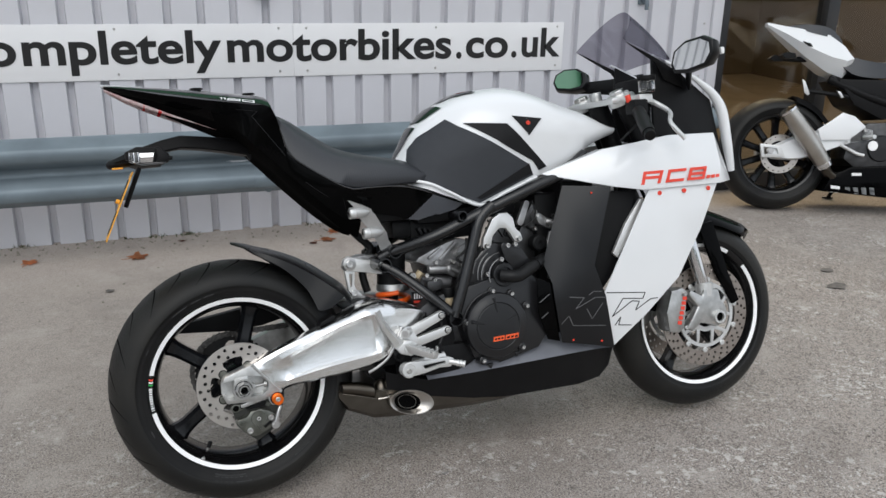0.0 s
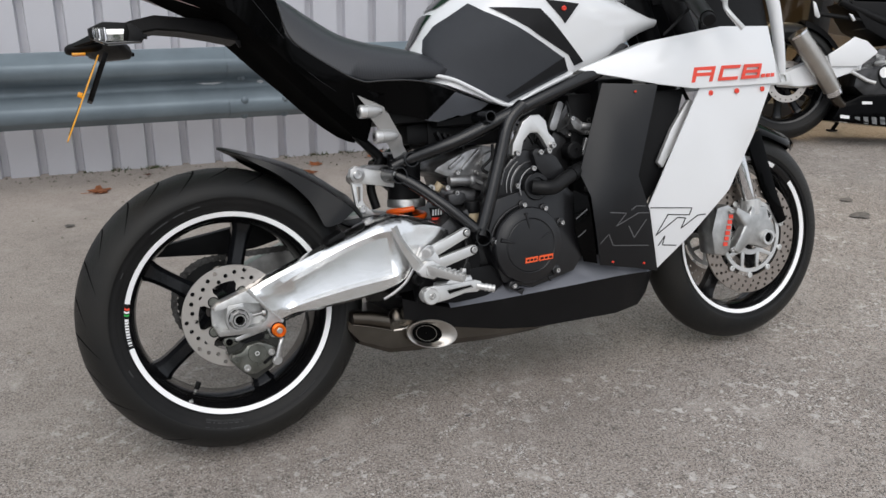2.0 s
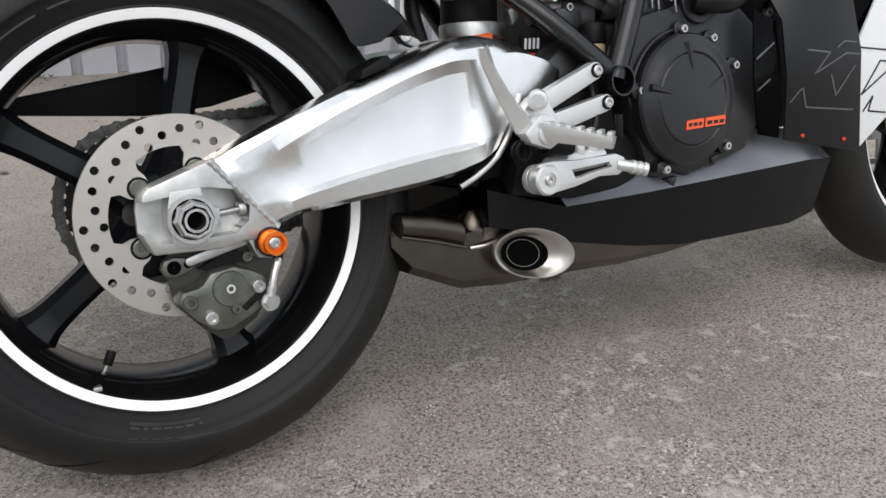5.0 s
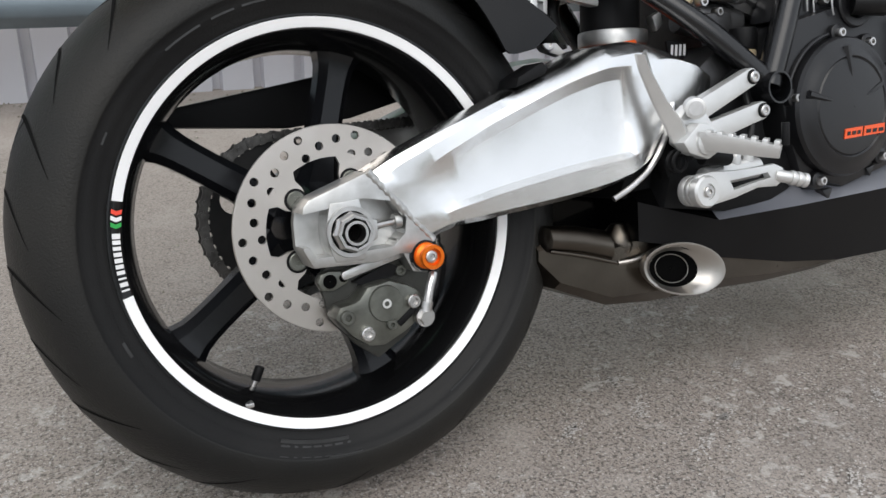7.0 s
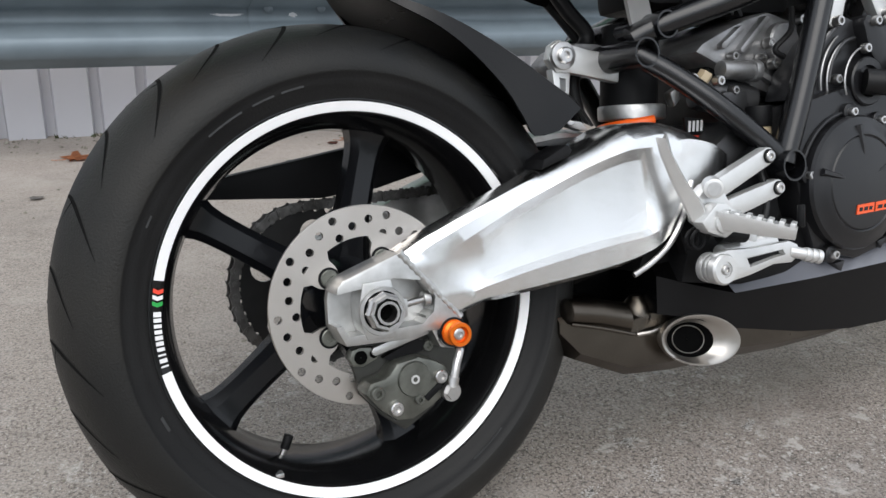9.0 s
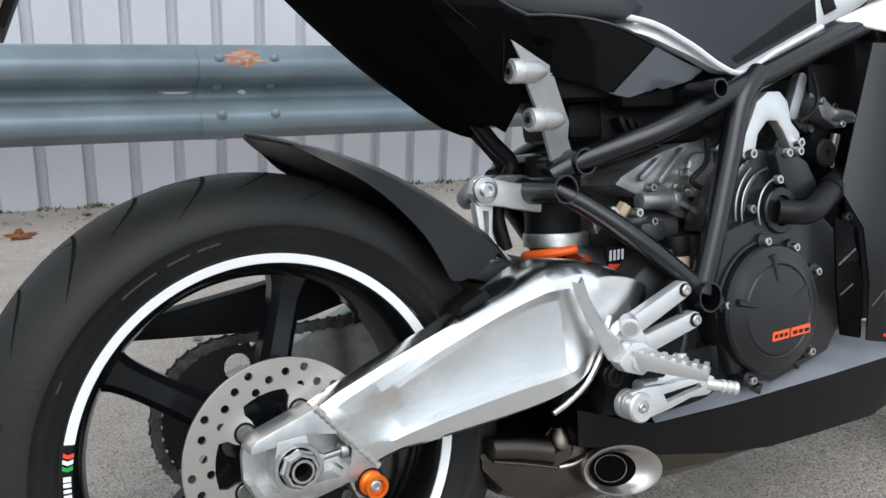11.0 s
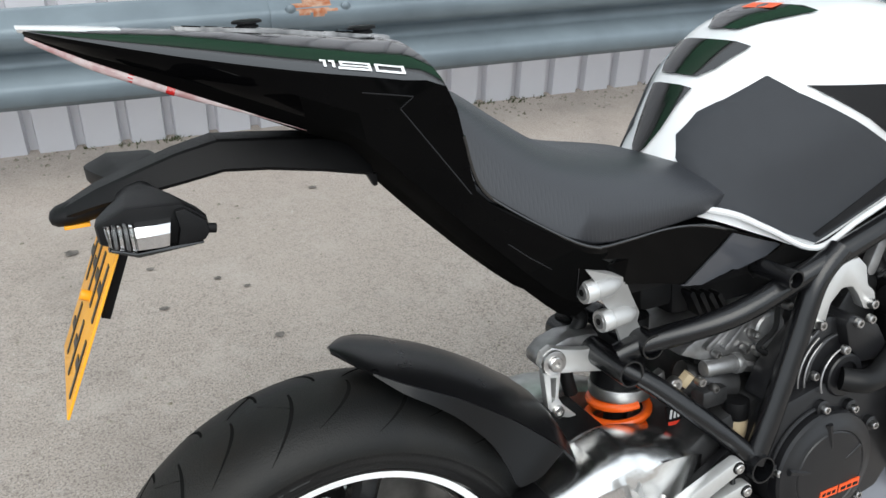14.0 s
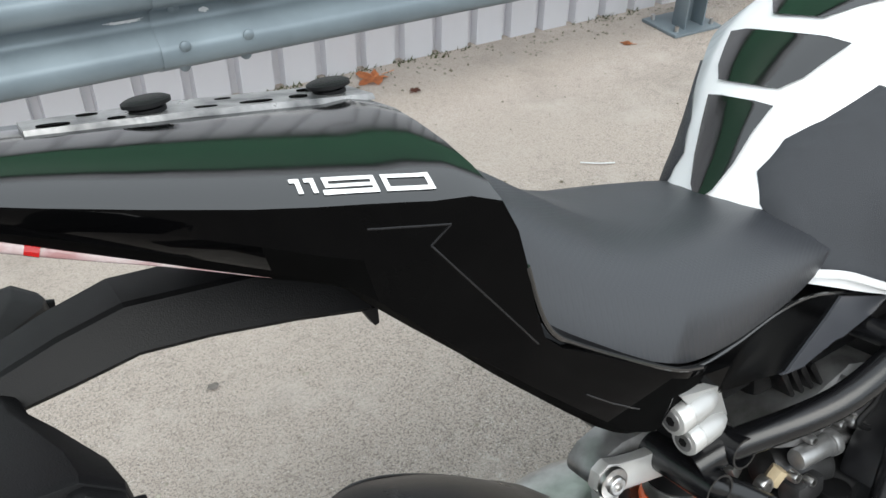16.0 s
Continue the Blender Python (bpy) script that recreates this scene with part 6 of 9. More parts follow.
        for c, t0, t1, r in ((1, 0.80, 0.90, 0.0063), (2, 0.55, 0.72, 0.0054)):
            a, d = path[c], path[c + 1]
            part("tail_light_lens", tube([a.lerp(d, t0), a.lerp(d, (t0 + t1) / 2), a.lerp(d, t1)], r, 10, smooth=0), M_REDLENS, bike, "red tail light cell")
    part("tail_tip", ring_loft([ring(-0.250, 1.091, 0.010, -0.249, 1.088, 0.020, -0.248, 1.085, 0.016, -0.247, 1.084, 0.010),
                                ring(-0.21, 1.0868, 0.026, -0.21, 1.0835, 0.035, -0.208, 1.077, 0.031, -0.208, 1.076, 0.027),
                                ring(-0.155, 1.0802, 0.032, -0.155, 1.0768, 0.042, -0.155, 1.068, 0.038, -0.155, 1.064, 0.03)]), M_WHITE, bike, "white tail tip")
    part("tail_deck", ring_loft([[(x, 0.014 - w, z), (x, 0.014 - w * 0.9, z + 0.004), (x, 0.014 + w * 0.9, z + 0.004), (x, 0.014 + w, z)] for x, w, z in ((-0.10, 0.018, 1.0722), (0.0, 0.026, 1.0610), (0.134, 0.030, 1.0418))]), M_DECK, bike, "grey slotted deck plate")
    for x, y, ra, rb in ((-0.082, 0.012, 0.010, 0.004), (-0.058, 0.034, 0.007, 0.003), (-0.044, 0.010, 0.006, 0.004), (0.012, 0.012, 0.011, 0.0045), (0.034, 0.036, 0.006, 0.003), (0.050, 0.011, 0.012, 0.004), (0.082, 0.013, 0.007, 0.0045), (0.098, 0.036, 0.008, 0.003)):
        part("deck_slot", ring_loft([[(x + ra * math.cos(t), y - 0.010 + rb * math.sin(t), 1.0724 + 0.0045 - 0.128 * (x + 0.0985) + dz - 0.128 * ra * math.cos(t)) for t in (2 * math.pi * e / 14 for e in range(14))] for dz in (-0.001, 0.0006)]), M_HOLE, bike)
    for x, z in ((0.109, 1.0490), (-0.022, 1.0672)):
        part("deck_knob", lathe_z([(0.0, 0.0005), (0.0, 0.0125), (0.003, 0.0125), (0.0035, 0.0105), (0.005, 0.0105), (0.0055, 0.0165), (0.008, 0.0165), (0.0095, 0.0135), (0.0095, 0.0005)], (x, 0.009, z)), M_MATT, bike, "low black rubber knob", smooth=30)
    tree = tree_of([tail])

    def shoulder(u, v):
        # u: metres forward from the number's rear end, v: metres up the shoulder from the crease
        px = 0.015 + u * 0.95 + 0.15 * v
        wc, zc = 0.1366 + 0.27 * px, 1.0292 - 0.177 * px
        hit, nor, _, _ = tree.find_nearest(Vector((px, -wc + v * 0.92, zc + v * 0.42 + 0.002)))
        return hit + (nor if nor.z > 0 else -nor) * 0.0006

    def digit(quads):
        bm = bmesh.new()
        for u0, v0, u1, v1 in quads:
            n = max(1, int((u1 - u0) / 0.006))
            for q in range(n):
                ua, ub = u0 + (u1 - u0) * q / n, u0 + (u1 - u0) * (q + 1) / n
                bm.faces.new([bm.verts.new(shoulder(*p)) for p in ((ua, v0), (ub, v0), (ub, v1), (ua, v1))])
        part("tail_number", bm, M_WDECAL, bike, "white stretched number digit", smooth=0)
    lo, hi, th = 0.0045, 0.0195, 0.0036
    mid = (lo + hi) / 2
    digit([(0.003, lo + 0.002, 0.006, hi), (0.0, hi - th, 0.003, hi)])
    digit([(0.0115, lo + 0.002, 0.0145, hi), (0.0085, hi - th, 0.0115, hi)])
    digit([(0.019, hi - th, 0.050, hi), (0.019, mid - 0.001, 0.022, hi - th), (0.047, lo, 0.050, hi - th), (0.019, mid - th * 0.6, 0.047, mid + th * 0.3), (0.017, lo, 0.047, lo + th)])
    digit([(0.054, hi - th, 0.084, hi), (0.054, lo, 0.0572, hi - th), (0.0808, lo, 0.084, hi - th), (0.0572, lo, 0.0808, lo + th)])

    # ---- seat
    def seat_ring(x, zt, w, zs, xs):
        h = [(x, 0, zt), (x, -w * 0.45, zt - 0.002), (x + (xs - x) * 0.25, -w * 0.78, zt - 0.012), (x + (xs - x) * 0.6, -w * 0.96, zt - 0.4 * (zt - zs)), (xs, -w, zs + 0.006), (xs, -w * 0.95, zs)]
        return h + [(a, -b, c) for a, b, c in h[::-1][:-1]]
    st = [seat_ring(0.165, 0.995, 0.085, 0.975, 0.160), seat_ring(0.195, 0.978, 0.110, 0.925, 0.160), seat_ring(0.245, 0.941, 0.126, 0.880, 0.180), seat_ring(0.305, 0.902, 0.140, 0.838, 0.225),
          seat_ring(0.370, 0.880, 0.150, 0.800, 0.290), seat_ring(0.430, 0.868, 0.150, 0.787, 0.345), seat_ring(0.490, 0.855, 0.143, 0.788, 0.420), seat_ring(0.550, 0.834, 0.130, 0.789, 0.485),
          seat_ring(0.598, 0.812, 0.110, 0.787, 0.540), seat_ring(0.625, 0.790, 0.080, 0.780, 0.585)]
    part("seat", ring_loft(smooth_rings(st, 4)), M_SEAT, bike, "charcoal ribbed vinyl rider seat", smooth=60)

    # ---- tank
    def tank_ring(x, zt, wt, zs, ws, zm, wm, zb, wb):
        h = [(x, 0, zt), (x, -wt * 0.6, zt - 0.003), (x, -wt, zt - 0.014), (x, -ws, zs), (x, -wm, zm), (x, -wb, zb)]
        return h + [(a, -b, c) for a, b, c in h[::-1][:-1]]
    st = [tank_ring(0.483, 0.846, 0.027, 0.836, 0.039, 0.815, 0.066, 0.790, 0.080), tank_ring(0.512, 0.892, 0.037, 0.868, 0.055, 0.825, 0.086, 0.780, 0.102), tank_ring(0.545, 0.942, 0.048, 0.905, 0.071, 0.84, 0.105, 0.768, 0.120), tank_ring(0.605, 0.991, 0.070, 0.952, 0.104, 0.85, 0.138, 0.742, 0.130),
          tank_ring(0.680, 1.025, 0.090, 0.975, 0.145, 0.87, 0.160, 0.716, 0.135), tank_ring(0.780, 1.040, 0.100, 0.985, 0.165, 0.90, 0.170, 0.750, 0.138), tank_ring(0.865, 1.028, 0.105, 0.970, 0.172, 0.90, 0.172, 0.780, 0.140),
          tank_ring(0.960, 0.992, 0.105, 0.935, 0.165, 0.88, 0.165, 0.812, 0.140), tank_ring(1.060, 0.956, 0.100, 0.912, 0.145, 0.89, 0.145, 0.862, 0.13), tank_ring(1.140, 0.915, 0.090, 0.90, 0.12, 0.895, 0.12, 0.885, 0.11)]
    tank = part("fuel_tank", ring_loft(smooth_rings(st, 4)), M_WHITE, bike, "gloss white fuel tank", smooth=60)
    for s in (-1, 1):
        part("tank_pad", decal([[(0.518, 0.797), (0.509, 0.828), (0.508, 0.852), (0.518, 0.880), (0.542, 0.909), (0.612, 0.953), (0.640, 0.931), (0.776, 0.851), (0.834, 0.816), (0.850, 0.785), (0.684, 0.7205), (0.60, 0.757), (0.555, 0.779)]], [tank], 0.003, 0.02, s), M_PAD, bike, "charcoal rubber knee pad", smooth=60)
        part("tank_pad", decal([[(0.652, 0.939), (0.768, 0.930), (0.892, 0.806), (0.868, 0.797), (0.849, 0.823), (0.773, 0.865)]], [tank], 0.003, 0.02, s), M_PADD, bike, "black rubber pad", smooth=60)
        part("tank_pad", decal([[(0.785, 0.950), (0.872, 0.938), (0.832, 0.895)]], [tank], 0.003, 0.02, s), M_PADD, bike, smooth=60)
        part("tank_pad", decal([[(0.676, 0.736), (0.686, 0.729), (0.846, 0.790), (0.835, 0.818)]], [tank], 0.0042, 0.02, s), M_PADD, bike, smooth=60)
        part("tank_screw", bolt((0.828, s * 0.176, 0.928), 0.006, 0.004, side=s), M_RED, bike)
        part("tank_edge", tube([(0.500, s * 0.112, 0.797), (0.55, s * 0.128, 0.782), (0.60, s * 0.138, 0.755), (0.683, s * 0.142, 0.714), (0.76, s * 0.144, 0.742), (0.86, s * 0.146, 0.778)], 0.0045, 8), M_WHITE, bike, "white tank edge trim")
    # spine pads on the tank's back, lying on it lengthwise
    tree = tree_of([tank])

    def spine(rows, mat):
        bm = bmesh.new()
        prev = None
        for x, z, w in rows:
            row = []
            for k in range(9):
                u = (k / 8 * 2 - 1) * w
                hit, nor, _, _ = tree.ray_cast(Vector((x - 0.4, u, z + 0.12)), Vector((0.9578, 0, -0.287)))
                if hit is None:
                    hit, nor, _, _ = tree.find_nearest(Vector((x, u, z)))
                if nor.z < 0:
                    nor = -nor
                row.append(bm.verts.new(hit + nor * 0.0035))
            if prev:
                for k in range(8):
                    bm.faces.new((prev[k], prev[k + 1], row[k + 1], row[k]))
            prev = row
        part("tank_pad", bm, mat, bike, "glossy black tank spine pad", smooth=60)
    spine([(0.488, 0.852, 0.006), (0.492, 0.860, 0.014), (0.508, 0.886, 0.024), (0.526, 0.914, 0.031), (0.540, 0.934, 0.038), (0.543, 0.9385, 0.040), (0.5445, 0.9400, 0.020)], M_SHINYBLACK)
    spine([(0.557, 0.9515, 0.036), (0.570, 0.962, 0.052), (0.588, 0.976, 0.062), (0.606, 0.9895, 0.072), (0.610, 0.9925, 0.048)], M_SHINYBLACK)
    spine([(0.655, 0.998, 0.03), (0.69, 1.012, 0.065), (0.72, 1.022, 0.085), (0.73, 1.025, 0.06)], M_SHINYBLACK)
    part("pad_mark", decal_top([(0.690, -0.030), (0.712, -0.030), (0.712, 0.03), (0.690, 0.03)], tree, 0.005), M_OLOGO, bike, "small orange bar", smooth=0)

    # ---- fairing, bent to the near side like the front wheel, fitting the camera's view
    before = set(bpy.data.objects)
    for s in (-1, 1):
        def P(x, y, z):
            return (x, s * y, z)
        bm = bmesh.new()
        outer = [P(0.862, 0.168, 0.785), P(1.040, 0.195, 0.840), P(1.240, 0.203, 0.866), P(1.410, 0.180, 0.864), P(1.520, 0.100, 0.750), P(1.500, 0.135, 0.718), P(1.410, 0.205, 0.716), P(1.130, 0.238, 0.718), P(1.045, 0.222, 0.735)]
        mid = [P(1.06, 0.226, 0.790), P(1.255, 0.227, 0.836), P(1.42, 0.192, 0.775)]
        inner_top = [P(1.04, 0.150, 0.840), P(1.24, 0.150, 0.858), P(1.405, 0.130, 0.858)]
        o = [bm.verts.new(p) for p in outer]
        m = [bm.verts.new(p) for p in mid]
        it = [bm.verts.new(p) for p in inner_top]
        for f in ((o[0], o[1], m[0]), (o[1], o[2], m[1], m[0]), (o[2], o[3], m[2], m[1]), (o[3], o[4], m[2]), (o[4], o[5], m[2]), (o[5], o[6], m[2]), (o[6], o[7], m[1], m[2]), (o[7], o[8], m[0], m[1]), (o[8], o[0], m[0]),
                  (o[1], it[0], it[1], o[2]), (o[2], it[1], it[2], o[3]), (o[0], it[0], o[1])):
            bm.faces.new(f)
        bmesh.ops.recalc_face_normals(bm, faces=bm.faces)
        bmesh.ops.solidify(bm, geom=bm.faces[:], thickness=0.004)
        up_fair = part("upper_fairing", soften(bm, 0.002, 2, 30), M_WHITE, bike, "gloss white upper fairing", smooth=30, tris=True)
        lo_fair = part("lower_fairing", slab([P(1.158, 0.226, 0.722), P(1.405, 0.196, 0.722), P(1.335, 0.198, 0.590), P(1.255, 0.196, 0.454), P(1.150, 0.186, 0.355), P(1.045, 0.176, 0.272), P(1.012, 0.200, 0.430)], 0.004, 0.0015), M_WHITE, bike, "gloss white lower fairing panel", tris=True)
        bm = bmesh.new()
        o = [bm.verts.new(p) for p in (P(0.915, 0.185, 0.748), P(1.040, 0.222, 0.735), P(0.978, 0.218, 0.520), P(1.012, 0.208, 0.430), P(1.047, 0.178, 0.270), P(0.985, 0.178, 0.286), P(0.886, 0.178, 0.307), P(0.863, 0.202, 0.400), P(0.855, 0.202, 0.480), P(0.845, 0.175, 0.538))]
        m = [bm.verts.new(p) for p in (P(0.915, 0.214, 0.520), P(0.93, 0.207, 0.415))]
        for f in ((o[0], o[1], o[2], m[0]), (o[0], m[0], o[9]), (o[9], m[0], o[8]), (m[0], o[2], o[3], m[1]), (o[8], m[0], m[1], o[7]), (m[1], o[3], o[4], o[5]), (m[1], o[5], o[6], o[7])):
            bm.faces.new(f)
        bmesh.ops.recalc_face_normals(bm, faces=bm.faces)
        bmesh.ops.solidify(bm, geom=bm.faces[:], thickness=0.004)
        in_fair = part("inner_fairing", soften(bm, 0.0015, 2, 30), M_PANEL, bike, "satin black inner fairing panel", smooth=25, tris=True)
        strip_ = part("fairing_edge", slab([P(0.818, 0.186, 0.500), P(0.853, 0.197, 0.482), P(0.861, 0.197, 0.400), P(0.884, 0.173, 0.309), P(0.850, 0.164, 0.318), P(0.815, 0.187, 0.400)], 0.004, 0.001), M_BLACK, bike, "gloss black fairing edge", tris=True)
        for x, z in ((1.190, 0.704), (1.275, 0.704), (1.365, 0.704)):
            part("fairing_screw", bolt((x, s * (0.224 - 0.118 * (x - 1.16)), z), 0.0065, 0.003, side=s), M_RED, bike)
        for x, z, y in ((0.985, 0.722, 0.214), (0.919, 0.310, 0.185), (1.005, 0.296, 0.186)):
            part("fairing_screw", bolt((x, s * y, z), 0.0028, 0.003, side=s), M_RED, bike)
        # red model mark, as three slanted shapes
        shapes = []
        for x in (1.125, 1.205, 1.280):
            w, h, t, sl = 0.062, 0.036, 0.008, 0.35
            z0 = 0.732

            def sh(px, pz):
                return (x + px + sl * pz, z0 + pz)
            shapes += [[sh(0.0, h - t), sh(w, h - t), sh(w, h), sh(0, h)], [sh(0, 0), sh(t * 1.2, 0), sh(t * 1.2, h - t), sh(0, h - t)]]
            if x != 1.125:
                shapes += [[sh(t * 1.2, 0), sh(w, 0), sh(w, t), sh(t * 1.2, t)]]
            if x != 1.205:
                shapes += [[sh(w - t * 1.2, h / 2 + t / 2), sh(w, h / 2 + t / 2), sh(w, h - t), sh(w - t * 1.2, h - t)]]
                shapes += [[sh(t * 1.2, h / 2 - t / 2), sh(w, h / 2 - t / 2), sh(w, h / 2 + t / 2), sh(t * 1.2, h / 2 + t / 2)], [sh(w - t * 1.2, t if x != 1.125 else 0), sh(w, t if x != 1.125 else 0), sh(w, h / 2 - t / 2), sh(w - t * 1.2, h / 2 - t / 2)]]
        if s < 0:
            part("model_mark", decal(shapes, [up_fair], 0.0014, 0.02, s, 0.0006), M_RED, bike, "red slanted model mark", smooth=0)
            part("small_mark", decal([[(1.350 + k * 0.019, 0.733), (1.364 + k * 0.019, 0.733), (1.367 + k * 0.019, 0.742), (1.353 + k * 0.019, 0.742)] for k in range(3)], [up_fair], 0.0014, 0.02, s, 0.0006), M_RED, bike, smooth=0)
            # outlined maker's mark across the black and white panels, as thin slanted strokes
            def stroke(a, b, w=0.0024):
                (xa, za), (xb, zb) = a, b
                d = math.hypot(xb - xa, zb - za)
                nx, nz = -(zb - za) / d * w / 2, (xb - xa) / d * w / 2
                return [(xa + nx, za + nz), (xb + nx, zb + nz), (xb - nx, zb - nz), (xa - nx, za - nz)]
            dark = [[(0.861, 0.402), (0.898, 0.438), (0.945, 0.431), (0.920, 0.402), (0.979, 0.428), (1.008, 0.425)], [(0.867, 0.365), (0.880, 0.363), (0.901, 0.384), (0.916, 0.353), (1.015, 0.341)], [(0.954, 0.398), (0.972, 0.366), (1.003, 0.409)], [(0.959, 0.437), (0.973, 0.446), (0.998, 0.443)]]
            for pl in dark:
                part("panel_mark", decal([stroke(a, b) for a, b in zip(pl, pl[1:])], [in_fair], 0.0012, 0.03, s, 0.0005), M_GREYLINE, bike, "grey outlined mark", smooth=0)
            for a, b in (((0.820, 0.430), (0.848, 0.451)), ((0.826, 0.385), (0.842, 0.400))):
                part("panel_mark", decal([stroke(a, b)], [strip_], 0.0012, 0.03, s, 0.0005), M_GREYLINE, bike, smooth=0)
            light = [[(1.021, 0.435), (1.144, 0.421), (1.137, 0.404), (1.073, 0.412), (1.040, 0.362), (1.102, 0.401), (1.126, 0.397), (1.114, 0.372), (1.163, 0.400), (1.186, 0.400)], [(1.049, 0.335), (1.067, 0.358), (1.061, 0.335), (1.102, 0.329)]]
            for pl in light:
                part("panel_mark", decal([stroke(a, b) for a, b in zip(pl, pl[1:])], [lo_fair], 0.0012, 0.03, s, 0.0005), M_INK, bike, "black outlined mark", smooth=0)
        # nose side and dark inner shell
        part("nose_reflector", slab([P(1.520, 0.122, 0.845), P(1.530, 0.118, 0.835), P(1.545, 0.100, 0.765), P(1.538, 0.108, 0.765)], 0.004, 0.001), M_RED, bike, "thin red reflector")
        part("nose_edge", tube([P(1.264, 0.112, 1.104), P(1.377, 0.112, 1.047), P(1.425, 0.110, 1.018), P(1.472, 0.110, 0.980), P(1.500, 0.112, 0.927), P(1.516, 0.112, 0.822), P(1.532, 0.105, 0.745)], 0.012, 12, radii=[0.004, 0.006, 0.009, 0.014, 0.017, 0.015, 0.010]), M_WHITE, bike, "white nose edge")
        part("nose_shell", slab([P(1.27, 0.10, 1.095), P(1.37, 0.10, 1.045), P(1.465, 0.105, 0.965), P(1.495, 0.110, 0.80), P(1.40, 0.13, 0.84), P(1.25, 0.12, 0.87)], 0.01, 0.002), M_MATT, bike)
        part("radiator_duct", slab([P(1.045, 0.185, 0.72), P(1.14, 0.19, 0.72), P(1.07, 0.18, 0.50), P(1.02, 0.18, 0.44), P(0.985, 0.18, 0.52)], 0.02, 0.004), M_MATT, bike)
        part("radiator_tank", slab([P(1.142, 0.200, 0.692), P(1.156, 0.200, 0.690), P(1.144, 0.200, 0.648), P(1.082, 0.200, 0.560), P(1.062, 0.200, 0.530), P(1.048, 0.200, 0.545), P(1.092, 0.200, 0.626)], 0.012, 0.003), M_SILVER, bike, "pale radiator end tank")
    part("nose_cowl", ring_loft([[(x, -w, zb), (x, -w * 0.8, zt), (x, w * 0.8, zt), (x, w, zb)] for x, w, zt, zb in ((1.37, 0.08, 1.04, 0.74), (1.45, 0.09, 0.985, 0.73), (1.50, 0.09, 0.89, 0.73), (1.545, 0.05, 0.80, 0.735))]), M_WHITE, bike, "white nose cowl")
    shift_parts(before, (0.003, -0.042, 0.0), 0.90, 1.32)
    st = ((0.374, 0.126, 0.307, 0.136, 0.296, 0.134, 0.247), (0.425, 0.118, 0.309, 0.150, 0.278, 0.137, 0.235), (0.484, 0.098, 0.312, 0.156, 0.260, 0.135, 0.211), (0.620, 0.108, 0.318, 0.168, 0.262, 0.136, 0.182), (0.720, 0.112, 0.325, 0.170, 0.264, 0.136, 0.169), (0.810, 0.115, 0.330, 0.172, 0.266, 0.136, 0.167), (0.960, 0.120, 0.318, 0.168, 0.268, 0.130, 0.163), (1.040, 0.110, 0.300, 0.150, 0.262, 0.115, 0.170), (1.095, 0.070, 0.272, 0.110, 0.250, 0.080, 0.190))
    bm = ring_loft([[(x, -wt, zt), (x, -wc, zc), (x, -wb, zb), (x, wb, zb), (x, wc, zc), (x, wt, zt)] for x, wt, zt, wc, zc, wb, zb in st])
    belly = part("belly_pan", soften(bm, 0.003, 2, 20), M_BLACK, bike, "gloss black belly pan, upper bevel greyed for sky sheen", smooth=25)
    # Upward faces painted sky-grey, downward ones matt to lose the ground's reflection.
    belly.data.materials.append(M_SKYGREY)
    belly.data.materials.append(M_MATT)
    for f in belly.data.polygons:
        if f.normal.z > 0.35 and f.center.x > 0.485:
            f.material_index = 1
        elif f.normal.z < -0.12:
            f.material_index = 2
    # ---- exhaust box below
    bm = ring_loft([[(x, -w, zt), (x, -w * 0.95, zt + 0.006), (x, w * 0.95, zt + 0.006), (x, w, zt), (x, w * 0.99, zm), (x, w * 0.85, zb), (x, -w * 0.85, zb), (x, -w * 0.99, zm)]
                    for x, w, zt, zm, zb in ((0.250, 0.100, 0.250, 0.238, 0.230), (0.271, 0.112, 0.256, 0.210, 0.200), (0.341, 0.119, 0.240, 0.180, 0.168), (0.412, 0.119, 0.250, 0.176, 0.160), (0.52, 0.114, 0.235, 0.172, 0.156), (0.62, 0.110, 0.205, 0.162, 0.150), (0.72, 0.104, 0.195, 0.158, 0.149), (0.84, 0.097, 0.185, 0.163, 0.155), (0.98, 0.086, 0.178, 0.168, 0.163))])
    part("silencer_box", soften(bm, 0.004, 2, 25), M_TITAN, bike, "heat-stained steel underslung silencer", smooth=30)
    rings = []
    for x, zc, rr in ((0.254, 0.266, 0.010), (0.258, 0.265, 0.016), (0.30, 0.256, 0.019), (0.342, 0.243, 0.021), (0.347, 0.241, 0.014)):
        rings.append([(x, -0.106 + rr * math.cos(t), zc + rr * math.sin(t)) for t in (2 * math.pi * q / 20 for q in range(20))])
    part("silencer_pipe", ring_loft(rings), M_TITAN, bike, "rounded upper silencer shell", smooth=40)
    part("silencer_seam", tube([(0.256, -0.117, 0.251), (0.30, -0.122, 0.239), (0.345, -0.124, 0.224)], 0.0022, 8), M_TITAN, bike)
    bm = lathe_z([(-0.020, 0.010), (-0.016, 0.018), (0.0, 0.021), (0.014, 0.018), (0.026, 0.008)], (0.368, -0.100, 0.242), 24)
    part("silencer_neck", bm, M_TITAN, bike, smooth=50)
    part("silencer_seam", tube([(0.352, -0.119, 0.222), (0.372, -0.1235, 0.223), (0.392, -0.121, 0.226)], 0.003, 8), M_OUTLET, bike)

    def oval(off, ax, az, cx):
        return [(cx + ax * math.cos(t), -0.1295 + off - 0.10 * ax * math.cos(t), 0.203 + az * math.sin(t) - 0.16 * ax * math.cos(t)) for t in (2 * math.pi * q / 44 for q in range(44))]
